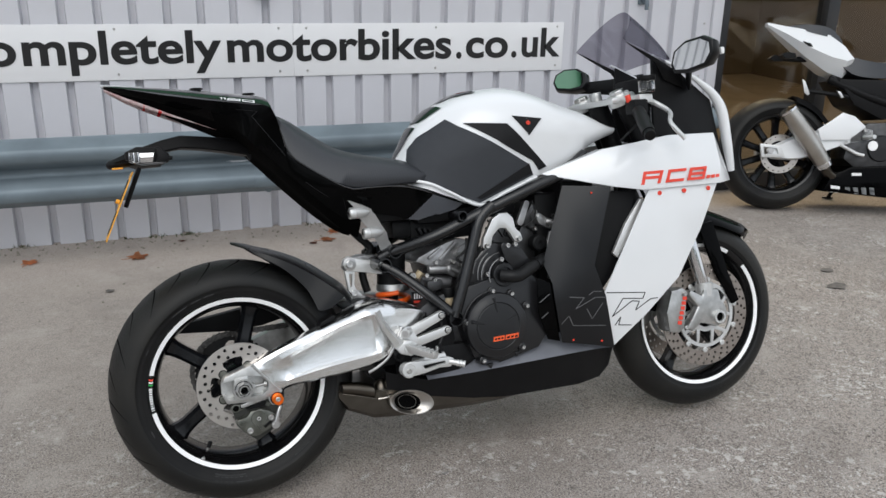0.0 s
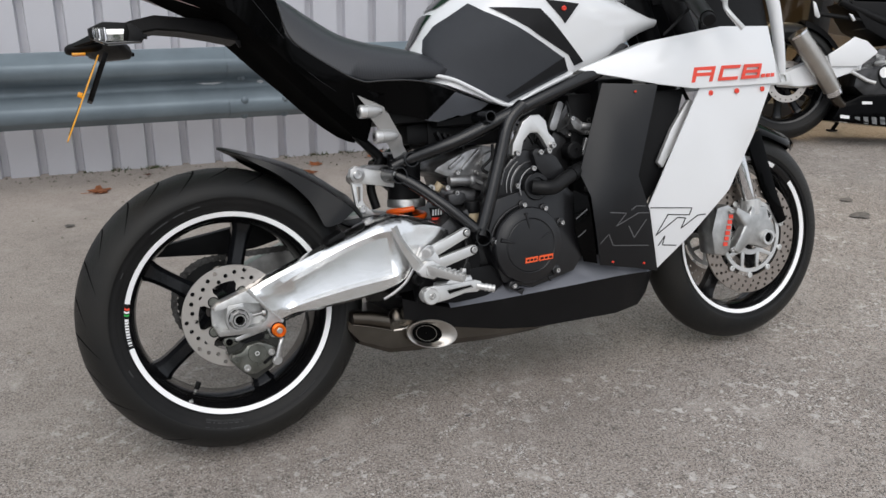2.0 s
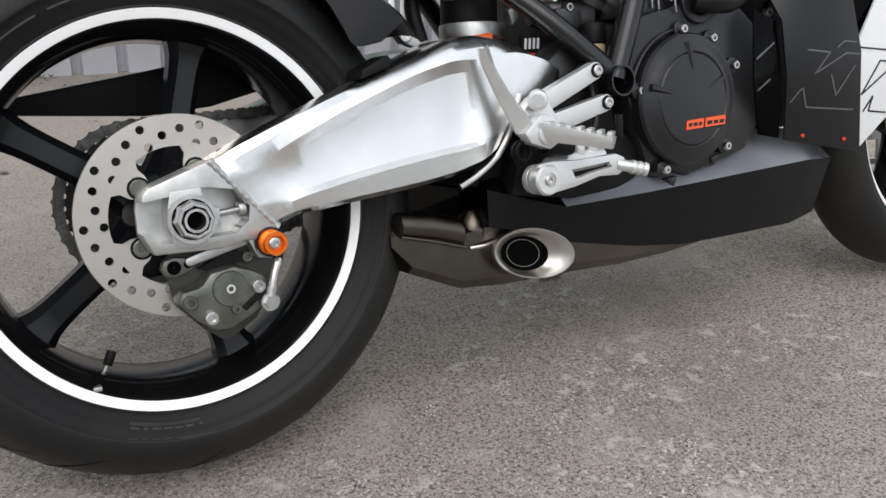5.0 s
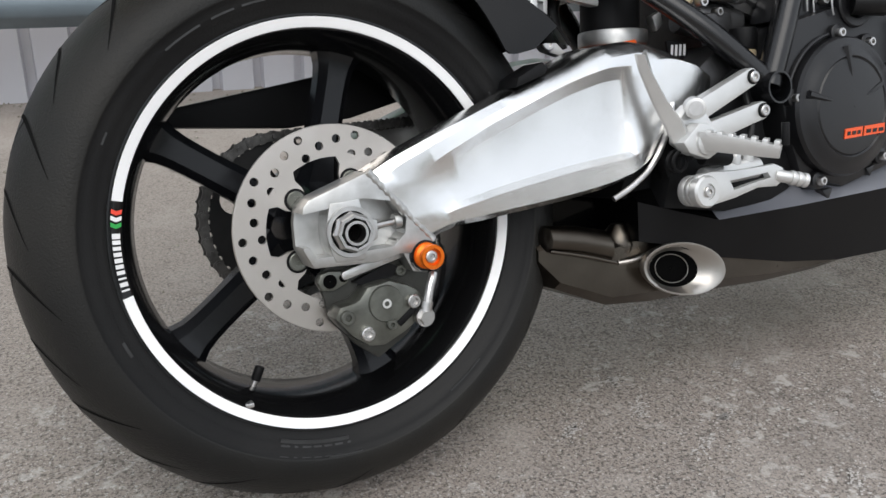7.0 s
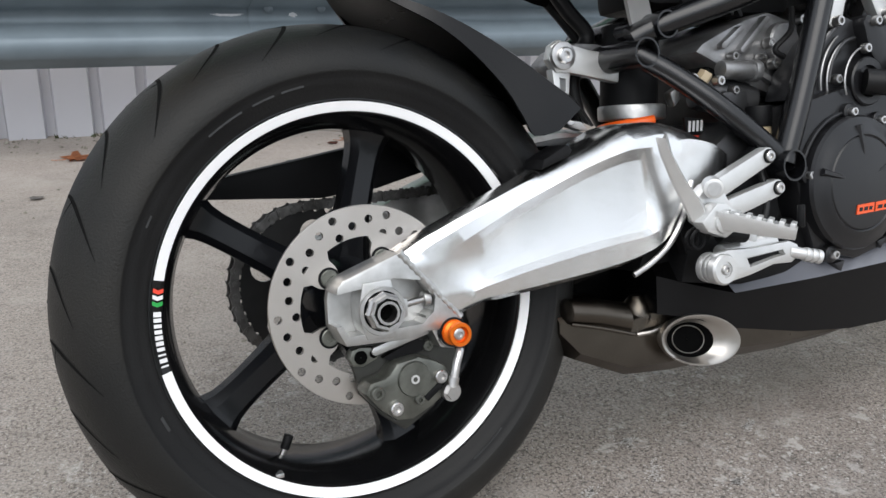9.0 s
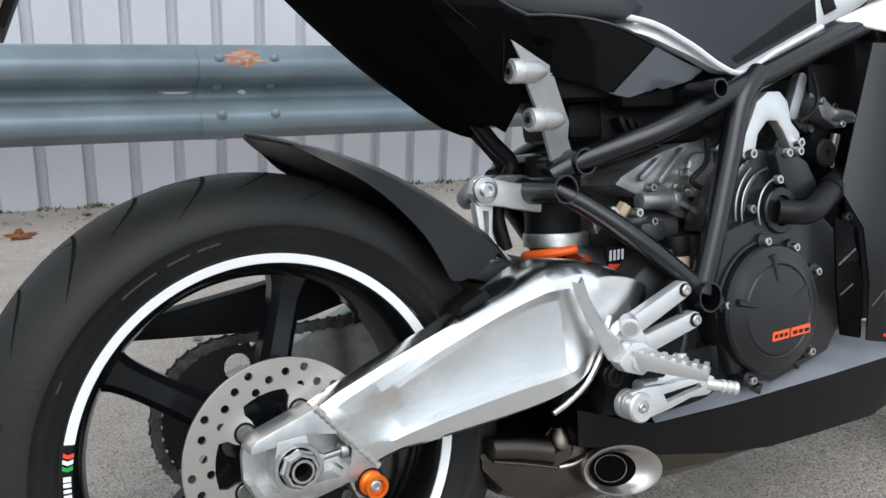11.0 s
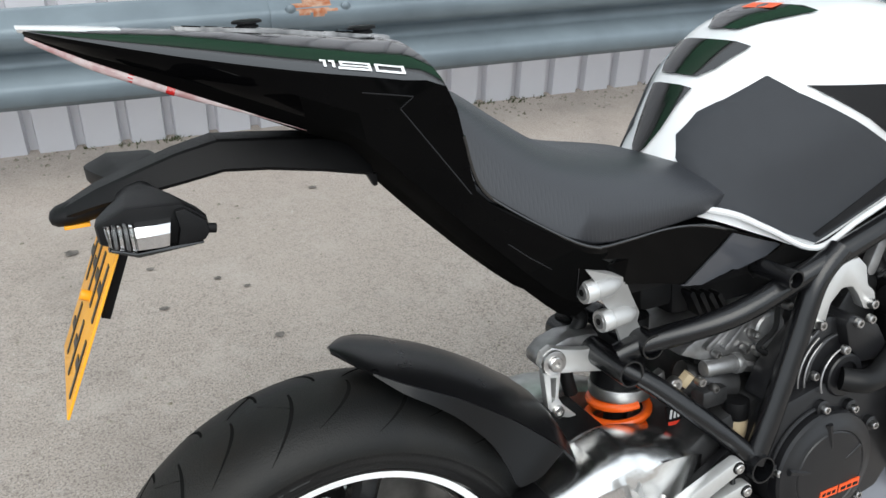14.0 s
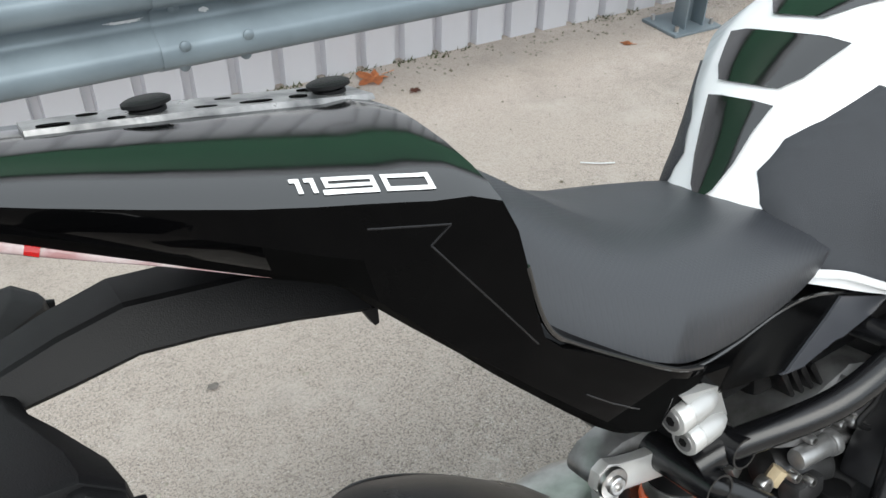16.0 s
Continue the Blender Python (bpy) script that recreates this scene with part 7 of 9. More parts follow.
    part("exhaust_outlet", ring_loft([oval(0.020, 0.044, 0.027, 0.437), oval(-0.008, 0.0615, 0.0345, 0.438), oval(-0.013, 0.0605, 0.0340, 0.438), oval(-0.013, 0.0575, 0.0315, 0.437), oval(-0.006, 0.046, 0.0275, 0.434), oval(0.000, 0.036, 0.0235, 0.430)], caps=False), M_OUTLET, bike, "bright oval exhaust outlet", smooth=60)
    part("exhaust_bore", ring_loft([oval(0.0002, 0.0362, 0.0237, 0.430), oval(0.004, 0.031, 0.0215, 0.430), oval(0.0065, 0.028, 0.020, 0.430), oval(0.0066, 0.001, 0.001, 0.430)], caps=False), M_HOLE, bike, smooth=0)
    part("exhaust_ring", tube(oval(0.0040, 0.0245, 0.0185, 0.430) + oval(0.0040, 0.0245, 0.0185, 0.430)[:1], 0.0006, 6, smooth=0), M_OUTLET, bike)
    build_engine(bike)
    before = set(bpy.data.objects)
    build_front(bike, fw, FA)
    shift_parts(before, (0.0, FA[1], 0.0))
    # ---- side stand on the far side
    part("side_stand", rod((0.62, 0.14, 0.27), (0.74, 0.245, 0.072), 0.011, 14), M_MATT, bike, "black side stand")
    part("stand_foot", block((0.743, 0.250, 0.066), (0.05, 0.04, 0.010), 0.003), M_MATT, bike)
    return bike


def decal_top(poly, tree, lift):
    bm = bmesh.new()
    vs = []
    for x, y in poly:
        hit, nor, _, _ = tree.ray_cast(Vector((x, y, 1.3)), Vector((0, 0, -1)))
        vs.append(bm.verts.new(hit + Vector((0, 0, lift))))
    bm.faces.new(vs)
    return bm


def lathe_z(profile, c, seg=28):
    bm = bmesh.new()
    rings = []
    for h, r in profile:
        rings.append([(c[0] + r * math.cos(2 * math.pi * k / seg), c[1] + r * math.sin(2 * math.pi * k / seg), c[2] + h) for k in range(seg)])
    return ring_loft(rings)


def build_engine(bike):
    part("crankcase", prism([(0.46, 0.43), (0.52, 0.47), (0.62, 0.50), (0.78, 0.50), (0.86, 0.44), (0.87, 0.32), (0.80, 0.27), (0.60, 0.26), (0.50, 0.30)], -0.125, 0.125, 0.010), M_ENGINE, bike, "dark engine crankcase")
    # clutch cover
    cx, cz = 0.689, 0.383
    bm = lathe([(0.06, 0.091), (0.0, 0.091), (-0.005, 0.0885), (-0.0075, 0.079), (-0.0105, 0.074), (-0.0125, 0.0655), (-0.0108, 0.0635), (-0.0125, 0.0615), (-0.0145, 0.040), (-0.0150, 0.0005), (0.06, 0.0005)], (cx, -0.178, cz), 72)
    part("clutch_cover", bm, M_COVER, bike, "round matt black clutch cover", smooth=25)
    for (xa, za), (xb, zb) in (((0.688, 0.415), (0.6825, 0.461)), ((0.655, 0.392), (0.611, 0.405)), ((0.708, 0.394), (0.746, 0.409))):
        d = Vector((xb - xa, 0, zb - za)).normalized()
        n = Vector((-d.z, 0, d.x))
        rings = []
        for q, w, h in ((0.0, 0.0010, 0.0005), (0.35, 0.0030, 0.0040), (0.75, 0.0045, 0.0060), (1.0, 0.0052, 0.0080)):
            p = Vector((xa + (xb - xa) * q, -0.1915 + 0.006 * max(0.0, q - 0.4), za + (zb - za) * q))
            rings.append([p - n * w, p - n * w * 0.5 - Vector((0, h * 0.6, 0)), p + n * w * 0.5 - Vector((0, h * 0.6, 0)), p + n * w, p + Vector((0, 0.003, 0))])
        part("cover_rib", ring_loft(rings), M_COVER, bike, smooth=25)
    bm = bmesh.new()
    for x0, x1 in ((0.6685, 0.7015), (0.7050, 0.7445)):
        z0 = 0.3425 + (x0 - 0.6685) * 0.02
        merge(bm, prism([(x0, z0), (x1, z0 + 0.0008), (x1 + 0.002, z0 + 0.0135), (x0 + 0.002, z0 + 0.0125)], -0.1938, -0.1915, 0.0))
    part("cover_mark", bm, M_OLOGO, bike, "orange badge in two blocks", smooth=0)
    bm = bmesh.new()
    for x, w in ((0.673, 0.006), (0.682, 0.007), (0.692, 0.006), (0.709, 0.009), (0.7215, 0.008), (0.733, 0.009)):
        merge(bm, prism([(x, 0.3465), (x + w, 0.3467), (x + w + 0.001, 0.3515), (x + 0.001, 0.3513)], -0.1944, -0.1930, 0.0))
    part("cover_mark", bm, M_STEM, bike, "dark lettering bars", smooth=0)
    for x, z in ((0.685, 0.479), (0.742, 0.4645), (0.786, 0.4245), (0.6035, 0.401), (0.765, 0.3107), (0.6433, 0.2907)):
        part("cover_lug", lathe([(0.03, 0.0005), (0.03, 0.0115), (0.001, 0.0115), (0.0, 0.0100), (0.0, 0.0005)], (x, -0.174, z), 16), M_COVER, bike)
        part("cover_bolt", bolt((x, -0.174, z), 0.0062, 0.008), M_STEEL, bike)
    # cover skirts and water pump
    part("side_casting", prism([(0.60, 0.36), (0.58, 0.44), (0.62, 0.50), (0.70, 0.515), (0.80, 0.52), (0.86, 0.47), (0.87, 0.36), (0.82, 0.30), (0.70, 0.275), (0.62, 0.30)], -0.165, -0.11, 0.008), M_COVER, bike)
    part("upper_cover", prism([(0.600, 0.500), (0.622, 0.540), (0.657, 0.573), (0.688, 0.600), (0.711, 0.608), (0.738, 0.600), (0.748, 0.56), (0.735, 0.50)], -0.150, -0.10, 0.008), M_COVER, bike)
    part("cover_rim", tube([(0.612, -0.152, 0.512), (0.632, -0.152, 0.545), (0.664, -0.152, 0.575), (0.694, -0.152, 0.598)], 0.003, 8), M_ENGINE, bike)
    part("cover_rim", tube([(0.668, -0.153, 0.520), (0.678, -0.153, 0.550), (0.700, -0.153, 0.572), (0.722, -0.153, 0.578)], 0.003, 8), M_ENGINE, bike)
    for rr, a0, a1, y in ((0.047, 105, 200, 0.1690), (0.062, 118, 196, 0.1530), (0.074, 122, 186, 0.1530), (0.088, 128, 172, 0.1530)):
        part("cover_rim", tube([(0.728 + rr * math.cos(radians(a0 + (a1 - a0) * q / 12)), -y, 0.518 + rr * math.sin(radians(a0 + (a1 - a0) * q / 12))) for q in range(13)], 0.0015, 6), M_ENGINE2, bike)
    part("cover_rim", tube([(0.689 + 0.096 * math.cos(radians(a)), -0.168, 0.383 + 0.096 * math.sin(radians(a))) for a in range(96, 176, 8)], 0.0030, 8), M_COVER, bike)
    part("pump_cover", prism([(0.722, 0.598), (0.730, 0.608), (0.745, 0.606), (0.788, 0.584), (0.810, 0.548), (0.790, 0.526), (0.758, 0.530), (0.733, 0.560)], -0.168, -0.10, 0.012), M_COVER, bike, smooth=50)
    part("coolant_hose", tube([(0.716, -0.172, 0.518), (0.738, -0.187, 0.514), (0.764, -0.189, 0.514), (0.795, -0.184, 0.527), (0.821, -0.176, 0.537), (0.850, -0.160, 0.545)], 0.0172, 18), M_HOSE, bike, "black coolant hose")
    part("hose_clamp", tube([(0.819, -0.1768, 0.5362), (0.828, -0.1725, 0.5392)], 0.0190, 20, smooth=0), M_SATIN, bike)
    part("hose_joint", tube([(0.848, -0.162, 0.545), (0.90, -0.135, 0.550), (0.95, -0.10, 0.555)], 0.018, 16), M_MATT, bike)
    part("hose_flange", lathe([(0.030, 0.0005), (0.030, 0.033), (0.0, 0.033), (-0.002, 0.031), (-0.002, 0.022), (0.004, 0.021), (0.004, 0.0005)], (0.728, -0.168, 0.518), 32), M_COVER, bike)
    part("rubber_drum", lathe([(0.03, 0.0005), (0.03, 0.022), (0.0, 0.022), (-0.003, 0.018), (-0.003, 0.006), (0.0, 0.005), (0.0, 0.0005)], (0.853, -0.150, 0.592), 28), M_MATT, bike)
    for x, z, y in ((0.742, 0.598, 0.168), (0.765, 0.599, 0.168), (0.720, 0.562, 0.168), (0.682, 0.524, 0.152), (0.868, 0.496, 0.165)):
        part("engine_bolt", bolt((x, -y, z), 0.0068, 0.009), M_STEEL, bike)
    # rear cylinder with its head leaning back
    part("cylinder", prism([(0.535, 0.560), (0.605, 0.590), (0.690, 0.560), (0.700, 0.450), (0.560, 0.440)], -0.070, 0.070, 0.008), M_ENGINE, bike, "dark engine cylinder")
    part("cylinder_head", prism([(0.497, 0.574), (0.512, 0.586), (0.545, 0.600), (0.590, 0.616), (0.634, 0.626), (0.694, 0.608), (0.674, 0.545), (0.653, 0.504), (0.602, 0.521), (0.543, 0.553)], -0.088, 0.088, 0.010), M_ENGINE2, bike, "grey cylinder head", smooth=45)
    part("head_plug", lathe([(0.02, 0.0005), (0.02, 0.028), (-0.010, 0.028), (-0.013, 0.025), (-0.013, 0.0005)], (0.650, -0.088, 0.582), 32), M_ENGINE2, bike)
    part("head_rib", capsule((0.540, 0.580), (0.573, 0.602), 0.0045, 0.004, -0.098, -0.084, 0.0015), M_ENGINE2, bike)
    part("head_rib", capsule((0.572, 0.574), (0.618, 0.614), 0.0045, 0.004, -0.100, -0.084, 0.0015), M_ENGINE2, bike)
    part("head_rib", capsule((0.598, 0.545), (0.632, 0.528), 0.004, 0.004, -0.098, -0.084, 0.0015), M_ENGINE2, bike)
    part("head_pipe", rod((0.532, -0.096, 0.549), (0.588, -0.098, 0.545), 0.0125, 20, 0.003), M_ENGINE2, bike)
    part("head_pipe", rod((0.584, -0.098, 0.5453), (0.596, -0.0985, 0.5445), 0.0155, 20, 0.003), M_ENGINE2, bike)
    for x, z, q in ((0.624, 0.581, 0.0075), (0.632, 0.553, 0.0085), (0.685, 0.612, 0.007), (0.608, 0.561, 0.0065), (0.556, 0.566, 0.006), (0.664, 0.532, 0.007)):
        part("head_bolt", bolt((x, -0.090, z), q, 0.012), M_STEEL, bike)
    for q in range(4):
        part("airbox_rib", capsule((0.520 + q * 0.016, 0.662 - q * 0.004), (0.536 + q * 0.016, 0.628 - q * 0.002), 0.004, 0.003, -0.086, -0.060, 0.001), M_SATIN, bike)
    # front cylinder leaning forward
    m = Matrix.Translation((0.80, 0, 0.50)) @ Matrix.Rotation(radians(36), 4, 'Y')
    for name, c, size, bev, mt in (("cylinder", (0, 0, 0.06), (0.125, 0.20, 0.15), 0.010, M_ENGINE), ("cylinder_head", (0, 0, 0.175), (0.150, 0.225, 0.085), 0.014, M_ENGINE), ("cam_cover", (0, 0, 0.232), (0.120, 0.20, 0.035), 0.012, M_ENGINE2)):
        bm = block(c, size, bev)
        bm.transform(m)
        part(name, bm, mt, bike)
    for dx, dz in ((-0.055, 0.18), (0.0, 0.20), (0.055, 0.18), (-0.03, 0.14), (0.04, 0.12)):
        bm = bolt((dx, -0.112, dz), 0.0065, 0.010)
        bm.transform(m)
        part("head_bolt", bm, M_STEEL, bike)
    # thermostat, struts
    part("thermostat", prism([(0.847, 0.668), (0.852, 0.678), (0.868, 0.674), (0.908, 0.642), (0.904, 0.628), (0.890, 0.628), (0.860, 0.645)], -0.142, -0.10, 0.006), M_ENGINE2, bike, "grey thermostat housing", smooth=45)
    part("thermostat_neck", rod((0.880, -0.140, 0.650), (0.915, -0.148, 0.643), 0.010, 18, 0.002), M_ENGINE2, bike)
    for x, z in ((0.853, 0.670), (0.897, 0.634), (0.925, 0.640)):
        part("thermostat_bolt", bolt((x, -0.142, z), 0.006, 0.007), M_STEEL, bike)
    part("engine_strut", capsule((0.828, 0.705), (0.805, 0.655), 0.009, 0.010, -0.135, -0.120, 0.002), M_ENGINE2, bike)
    part("engine_strut", rod((0.902, -0.130, 0.618), (0.884, -0.130, 0.578), 0.0075, 14), M_ENGINE2, bike)
    part("throttle_cable", tube([(0.842, -0.140, 0.712), (0.850, -0.142, 0.680), (0.838, -0.142, 0.655), (0.812, -0.138, 0.642)], 0.0028, 8), M_HOSE, bike)
    # silver engine mount
    bm = prism([(0.738 + (x - 0.738) * 1.22, z - 0.011) for x, z in ((0.735, 0.698), (0.756, 0.698), (0.769, 0.682), (0.774, 0.652), (0.786, 0.638), (0.790, 0.618), (0.780, 0.610), (0.769, 0.616), (0.758, 0.640), (0.748, 0.655), (0.732, 0.656), (0.716, 0.638), (0.709, 0.608), (0.698, 0.600), (0.688, 0.608), (0.692, 0.634), (0.706, 0.662), (0.716, 0.684))], -0.150, -0.132, 0.005)
    part("engine_mount", bm, M_SILVER, bike, "silver forked engine mount")
    for x, z in ((0.788, 0.611), (0.689, 0.601)):
        part("mount_bolt", bolt((x, -0.150, z), 0.0075, 0.010), M_STEEL, bike)
    # pots, hoses, wires and plain blocks filling the middle
    part("fluid_pot", rod((0.577, -0.114, 0.438), (0.578, -0.114, 0.469), 0.0175, 24, 0.003), M_RES, bike, "amber brake fluid reservoir")
    part("fluid_pot_cap", rod((0.578, -0.114, 0.469), (0.579, -0.114, 0.497), 0.019, 24, 0.003), M_MATT, bike)
    part("brass_fitting", rod((0.500, -0.088, 0.530), (0.512, -0.092, 0.546), 0.010, 6, 0.001), M_RES, bike, "brass hose fitting")
    for x, y, z, q in ((0.486, -0.085, 0.536, 0.011), (0.524, -0.095, 0.534, 0.007), (0.545, -0.100, 0.520, 0.006)):
        part("engine_bolt", bolt((x, y, z), q, 0.012), M_STEEL, bike)
    part("gear_sensor", block((0.545, -0.095, 0.505), (0.045, 0.03, 0.028), 0.006), M_ENGINE, bike)
    part("starter_motor", rod((0.52, -0.060, 0.525), (0.60, -0.080, 0.500), 0.025, 24, 0.004), M_ENGINE, bike)
    random.seed(11)
    for q in range(9):
        x0, z0 = random.uniform(0.58, 0.88), random.uniform(0.60, 0.70)
        y0 = -random.uniform(0.090, 0.125)
        pts = [(x0, y0, z0)]
        for w in range(3):
            pts.append((pts[-1][0] + random.uniform(-0.03, 0.04), y0 + random.uniform(-0.010, 0.010), pts[-1][2] + random.uniform(-0.035, 0.015)))
        part("wire", tube(pts, random.choice((0.002, 0.0025, 0.004)), 8), M_HOSE, bike)
    # Plain dark blocks added to close see-through gaps in the camera's view.
    for x, y, z, sx, sy, sz in ((0.50, 0.0, 0.665, 0.10, 0.12, 0.05), (0.66, 0.0, 0.70, 0.30, 0.20, 0.05), (0.60, 0.0, 0.660, 0.20, 0.13, 0.07), (0.90, 0.0, 0.60, 0.08, 0.24, 0.26), (0.95, 0.0, 0.42, 0.06, 0.26, 0.20), (0.985, 0.0, 0.66, 0.11, 0.30, 0.20), (0.50, 0.0, 0.715, 0.22, 0.20, 0.05)):
        part("gap_filler", block((x, y, z), (sx, sy, sz), 0.014), M_MATT, bike)
    part("breather_hose", tube([(0.340, 0.02, 0.690), (0.3804, 0.03, 0.648), (0.4107, 0.03, 0.614), (0.3935, 0.03, 0.583), (0.3805, 0.03, 0.544), (0.3904, 0.03, 0.494)], 0.011, 14), M_HOSE, bike, "black breather hose")
    part("breather_hose", tube([(0.352, 0.06, 0.680), (0.392, 0.06, 0.640), (0.420, 0.055, 0.600), (0.425, 0.05, 0.560)], 0.008, 12), M_HOSE, bike)
    part("sump_casting", prism([(0.40, 0.285), (0.50, 0.268), (0.575, 0.270), (0.610, 0.282), (0.640, 0.300), (0.600, 0.345), (0.42, 0.345)], -0.152, -0.10, 0.006), M_MATT, bike)
    part("sump_lug", prism([(0.655, 0.276), (0.668, 0.262), (0.676, 0.278)], -0.168, -0.150, 0.002), M_COVER, bike)
    part("sump_lug", prism([(0.742, 0.296), (0.750, 0.284), (0.760, 0.300)], -0.168, -0.150, 0.002), M_COVER, bike)
    part("heat_shield", prism([(0.36, 0.30), (0.38, 0.345), (0.46, 0.40), (0.55, 0.42), (0.60, 0.36), (0.58, 0.275)], -0.118, 0.118, 0.006), M_MATT, bike)


def build_front(bike, fw, FA):
    fx, fy, fz = FA
    for s in (-1, 1):
        bm = holed_disc((fx, s * 0.072, fz), 0.160, 0.114, ((0.153, 30, 0.0), (0.141, 30, 0.33), (0.128, 30, 0.66)), s, hole=0.0042)
        part("brake_disc", bm, M_DISCF, fw, "drilled steel brake disc", smooth=20)
        bm = lathe([(-0.003, 0.038), (-0.003, 0.052), (0.003, 0.052), (0.003, 0.038)], (fx, s * 0.076, fz), 40)
        part("disc_carrier", bm, M_SILVER, fw, "silver disc carrier")
        part("carrier_ring", lathe([(-0.003, 0.091), (-0.003, 0.102), (0.003, 0.102), (0.003, 0.091)], (fx, s * 0.076, fz), 60), M_SILVER, fw)
        for q in range(5):
            a = radians(72 * q + 12)
            for da in (-20, 20):
                a1 = a + radians(da)
                p0, p1 = Vector((math.cos(a), 0, math.sin(a))) * 0.046, Vector((math.cos(a1), 0, math.sin(a1))) * 0.097
                d = (p1 - p0).normalized()
                nn = Vector((-d.z, 0, d.x))
                part("carrier_spoke", prism([((fx + (p + nn * w).x), (fz + (p + nn * w).z)) for p, w in ((p0, 0.0065), (p1, 0.0048), (p1, -0.0048), (p0, -0.0065))], s * 0.0735, s * 0.0785, 0.001), M_SILVER, fw)
        for q in range(10):
            a = radians(36 * q + 12)
            part("disc_rivet", bolt((fx + 0.110 * math.cos(a), s * 0.078, fz + 0.110 * math.sin(a)), 0.0085, 0.004, side=s), M_SILVER, fw)
        part("fork_stanchion", rod((fx - 0.075, s * 0.100, 0.56), (fx - 0.275, s * 0.100, 0.98), 0.027, 24), M_MATT, bike)
        part("fork_slider", rod((fx - 0.008, s * 0.100, 0.345), (fx - 0.080, s * 0.100, 0.595), 0.0195, 24, 0.002), M_CHROME, bike, "bright fork slider")
        bm = prism([(fx + 0.012 + x, fz + z) for x, z in ((-0.034, -0.020), (-0.010, -0.032), (0.022, -0.024), (0.034, 0.004), (0.026, 0.034), (0.012, 0.050), (0.004, 0.085), (-0.050, 0.092), (-0.056, 0.070), (-0.100, 0.095), (-0.106, 0.078), (-0.074, 0.040), (-0.118, -0.020), (-0.100, -0.034), (-0.066, -0.012))], s * 0.092, s * 0.124, 0.007)
        part("fork_foot", bm, M_CAST, bike, "silver radial fork foot", smooth=50)
        part("fork_clamp", lathe_z([(-0.022, 0.0235), (-0.020, 0.0260), (0.018, 0.0260), (0.020, 0.0235)], (fx - 0.020, s * 0.100, fz + 0.088), 28), M_SILVER, bike)
        part("front_axle", lathe([(0, 0.0138), (0, 0.022), (s * 0.012, 0.020), (s * 0.012, 0.0138)], (fx + 0.010, s * 0.122, fz), 28), M_SILVER, bike)
        part("axle_bore", lathe([(0, 0.0005), (0, 0.0140), (s * 0.004, 0.0140), (s * 0.004, 0.0005)], (fx + 0.010, s * 0.1235, fz), 24), M_HOLE, bike)
        bm = prism([(fx - 0.150, fz + 0.098), (fx - 0.112, fz + 0.104), (fx - 0.094, fz + 0.090), (fx - 0.110, fz - 0.020), (fx - 0.130, fz - 0.034), (fx - 0.165, fz - 0.026), (fx - 0.172, fz + 0.035)], s * 0.056, s * 0.116, 0.006)
        part("front_caliper", bm, M_CAST, bike, "grey radial brake caliper")
        if s < 0:
            for q in range(6):
                z = fz - 0.006 + q * 0.0145
                x = fx - 0.136 + q * 0.0045
                part("caliper_mark", prism([(x, z), (x + 0.014, z - 0.002), (x + 0.015, z + 0.0085), (x + 0.001, z + 0.0105)], -0.1176, -0.1158, 0.0), M_RED, bike, smooth=0)
        for z in (-0.02, 0.085):
            part("caliper_bolt", bolt((fx - 0.106, s * 0.117, fz + z), 0.007, 0.006, side=s), M_STEEL, bike)
        part("fender_stay", slab([(fx - 0.015, s * 0.082, 0.585), (fx + 0.038, s * 0.084, 0.595), (fx + 0.085, s * 0.088, 0.43), (fx + 0.122, s * 0.090, 0.335), (fx + 0.095, s * 0.090, 0.325), (fx + 0.040, s * 0.086, 0.43)], 0.012, 0.004), M_BLACK, bike)
        part("brake_hose", tube([(fx - 0.15, s * 0.09, 0.40), (fx - 0.16, s * 0.105, 0.50), (fx - 0.18, s * 0.09, 0.62), (fx - 0.22, s * 0.06, 0.75)], 0.005, 10), M_HOSE, bike)
        part("fork_clamp", rod((fx - 0.28, s * 0.100, 0.965), (fx - 0.292, s * 0.100, 0.995), 0.034, 24, 0.004), M_SILVER, bike)
        # clip-on bars
        a = Vector((fx - 0.262, s * 0.125, 0.990))
        b = Vector((fx - 0.352, s * 0.330, 0.872))
        part("clip_on_bar", rod(a, a.lerp(b, 0.55), 0.011, 16), M_CAST, bike)
        part("hand_grip", tube([a.lerp(b, 0.45), a.lerp(b, 0.75), b], 0.0165, 18, radii=[0.0175, 0.0185, 0.0175]), M_HOSE, bike, "black rubber hand grip")
        part("bar_end", rod(b, b + (b - a).normalized() * 0.018, 0.0150, 16, 0.003), M_MATT, bike)
        part("switch_block", block(a.lerp(b, 0.34), (0.045, 0.05, 0.04), 0.006), M_MATT, bike)
        part("lever_clamp", block(a.lerp(b, 0.25) + Vector((0.02, 0, 0.012)), (0.045, 0.055, 0.025), 0.006), M_SILVER, bike)
        part("hand_lever", tube([(fx - 0.235, s * 0.165, 0.972), (fx - 0.200, s * 0.215, 0.932), (fx - 0.225, s * 0.255, 0.898), (fx - 0.195, s * 0.275, 0.850)], 0.006, 10, radii=[0.008, 0.007, 0.006, 0.007]), M_SILVER, bike, "silver hand lever")
    part("hand_reservoir", rod((fx - 0.253, -0.19, 0.990), (fx - 0.252, -0.19, 1.022), 0.0235, 24, 0.003), M_LENS, bike, "clear front brake reservoir")
    part("hand_reservoir_cap", rod((fx - 0.252, -0.19, 1.022), (fx - 0.252, -0.19, 1.036), 0.027, 24, 0.003), M_MATT, bike)
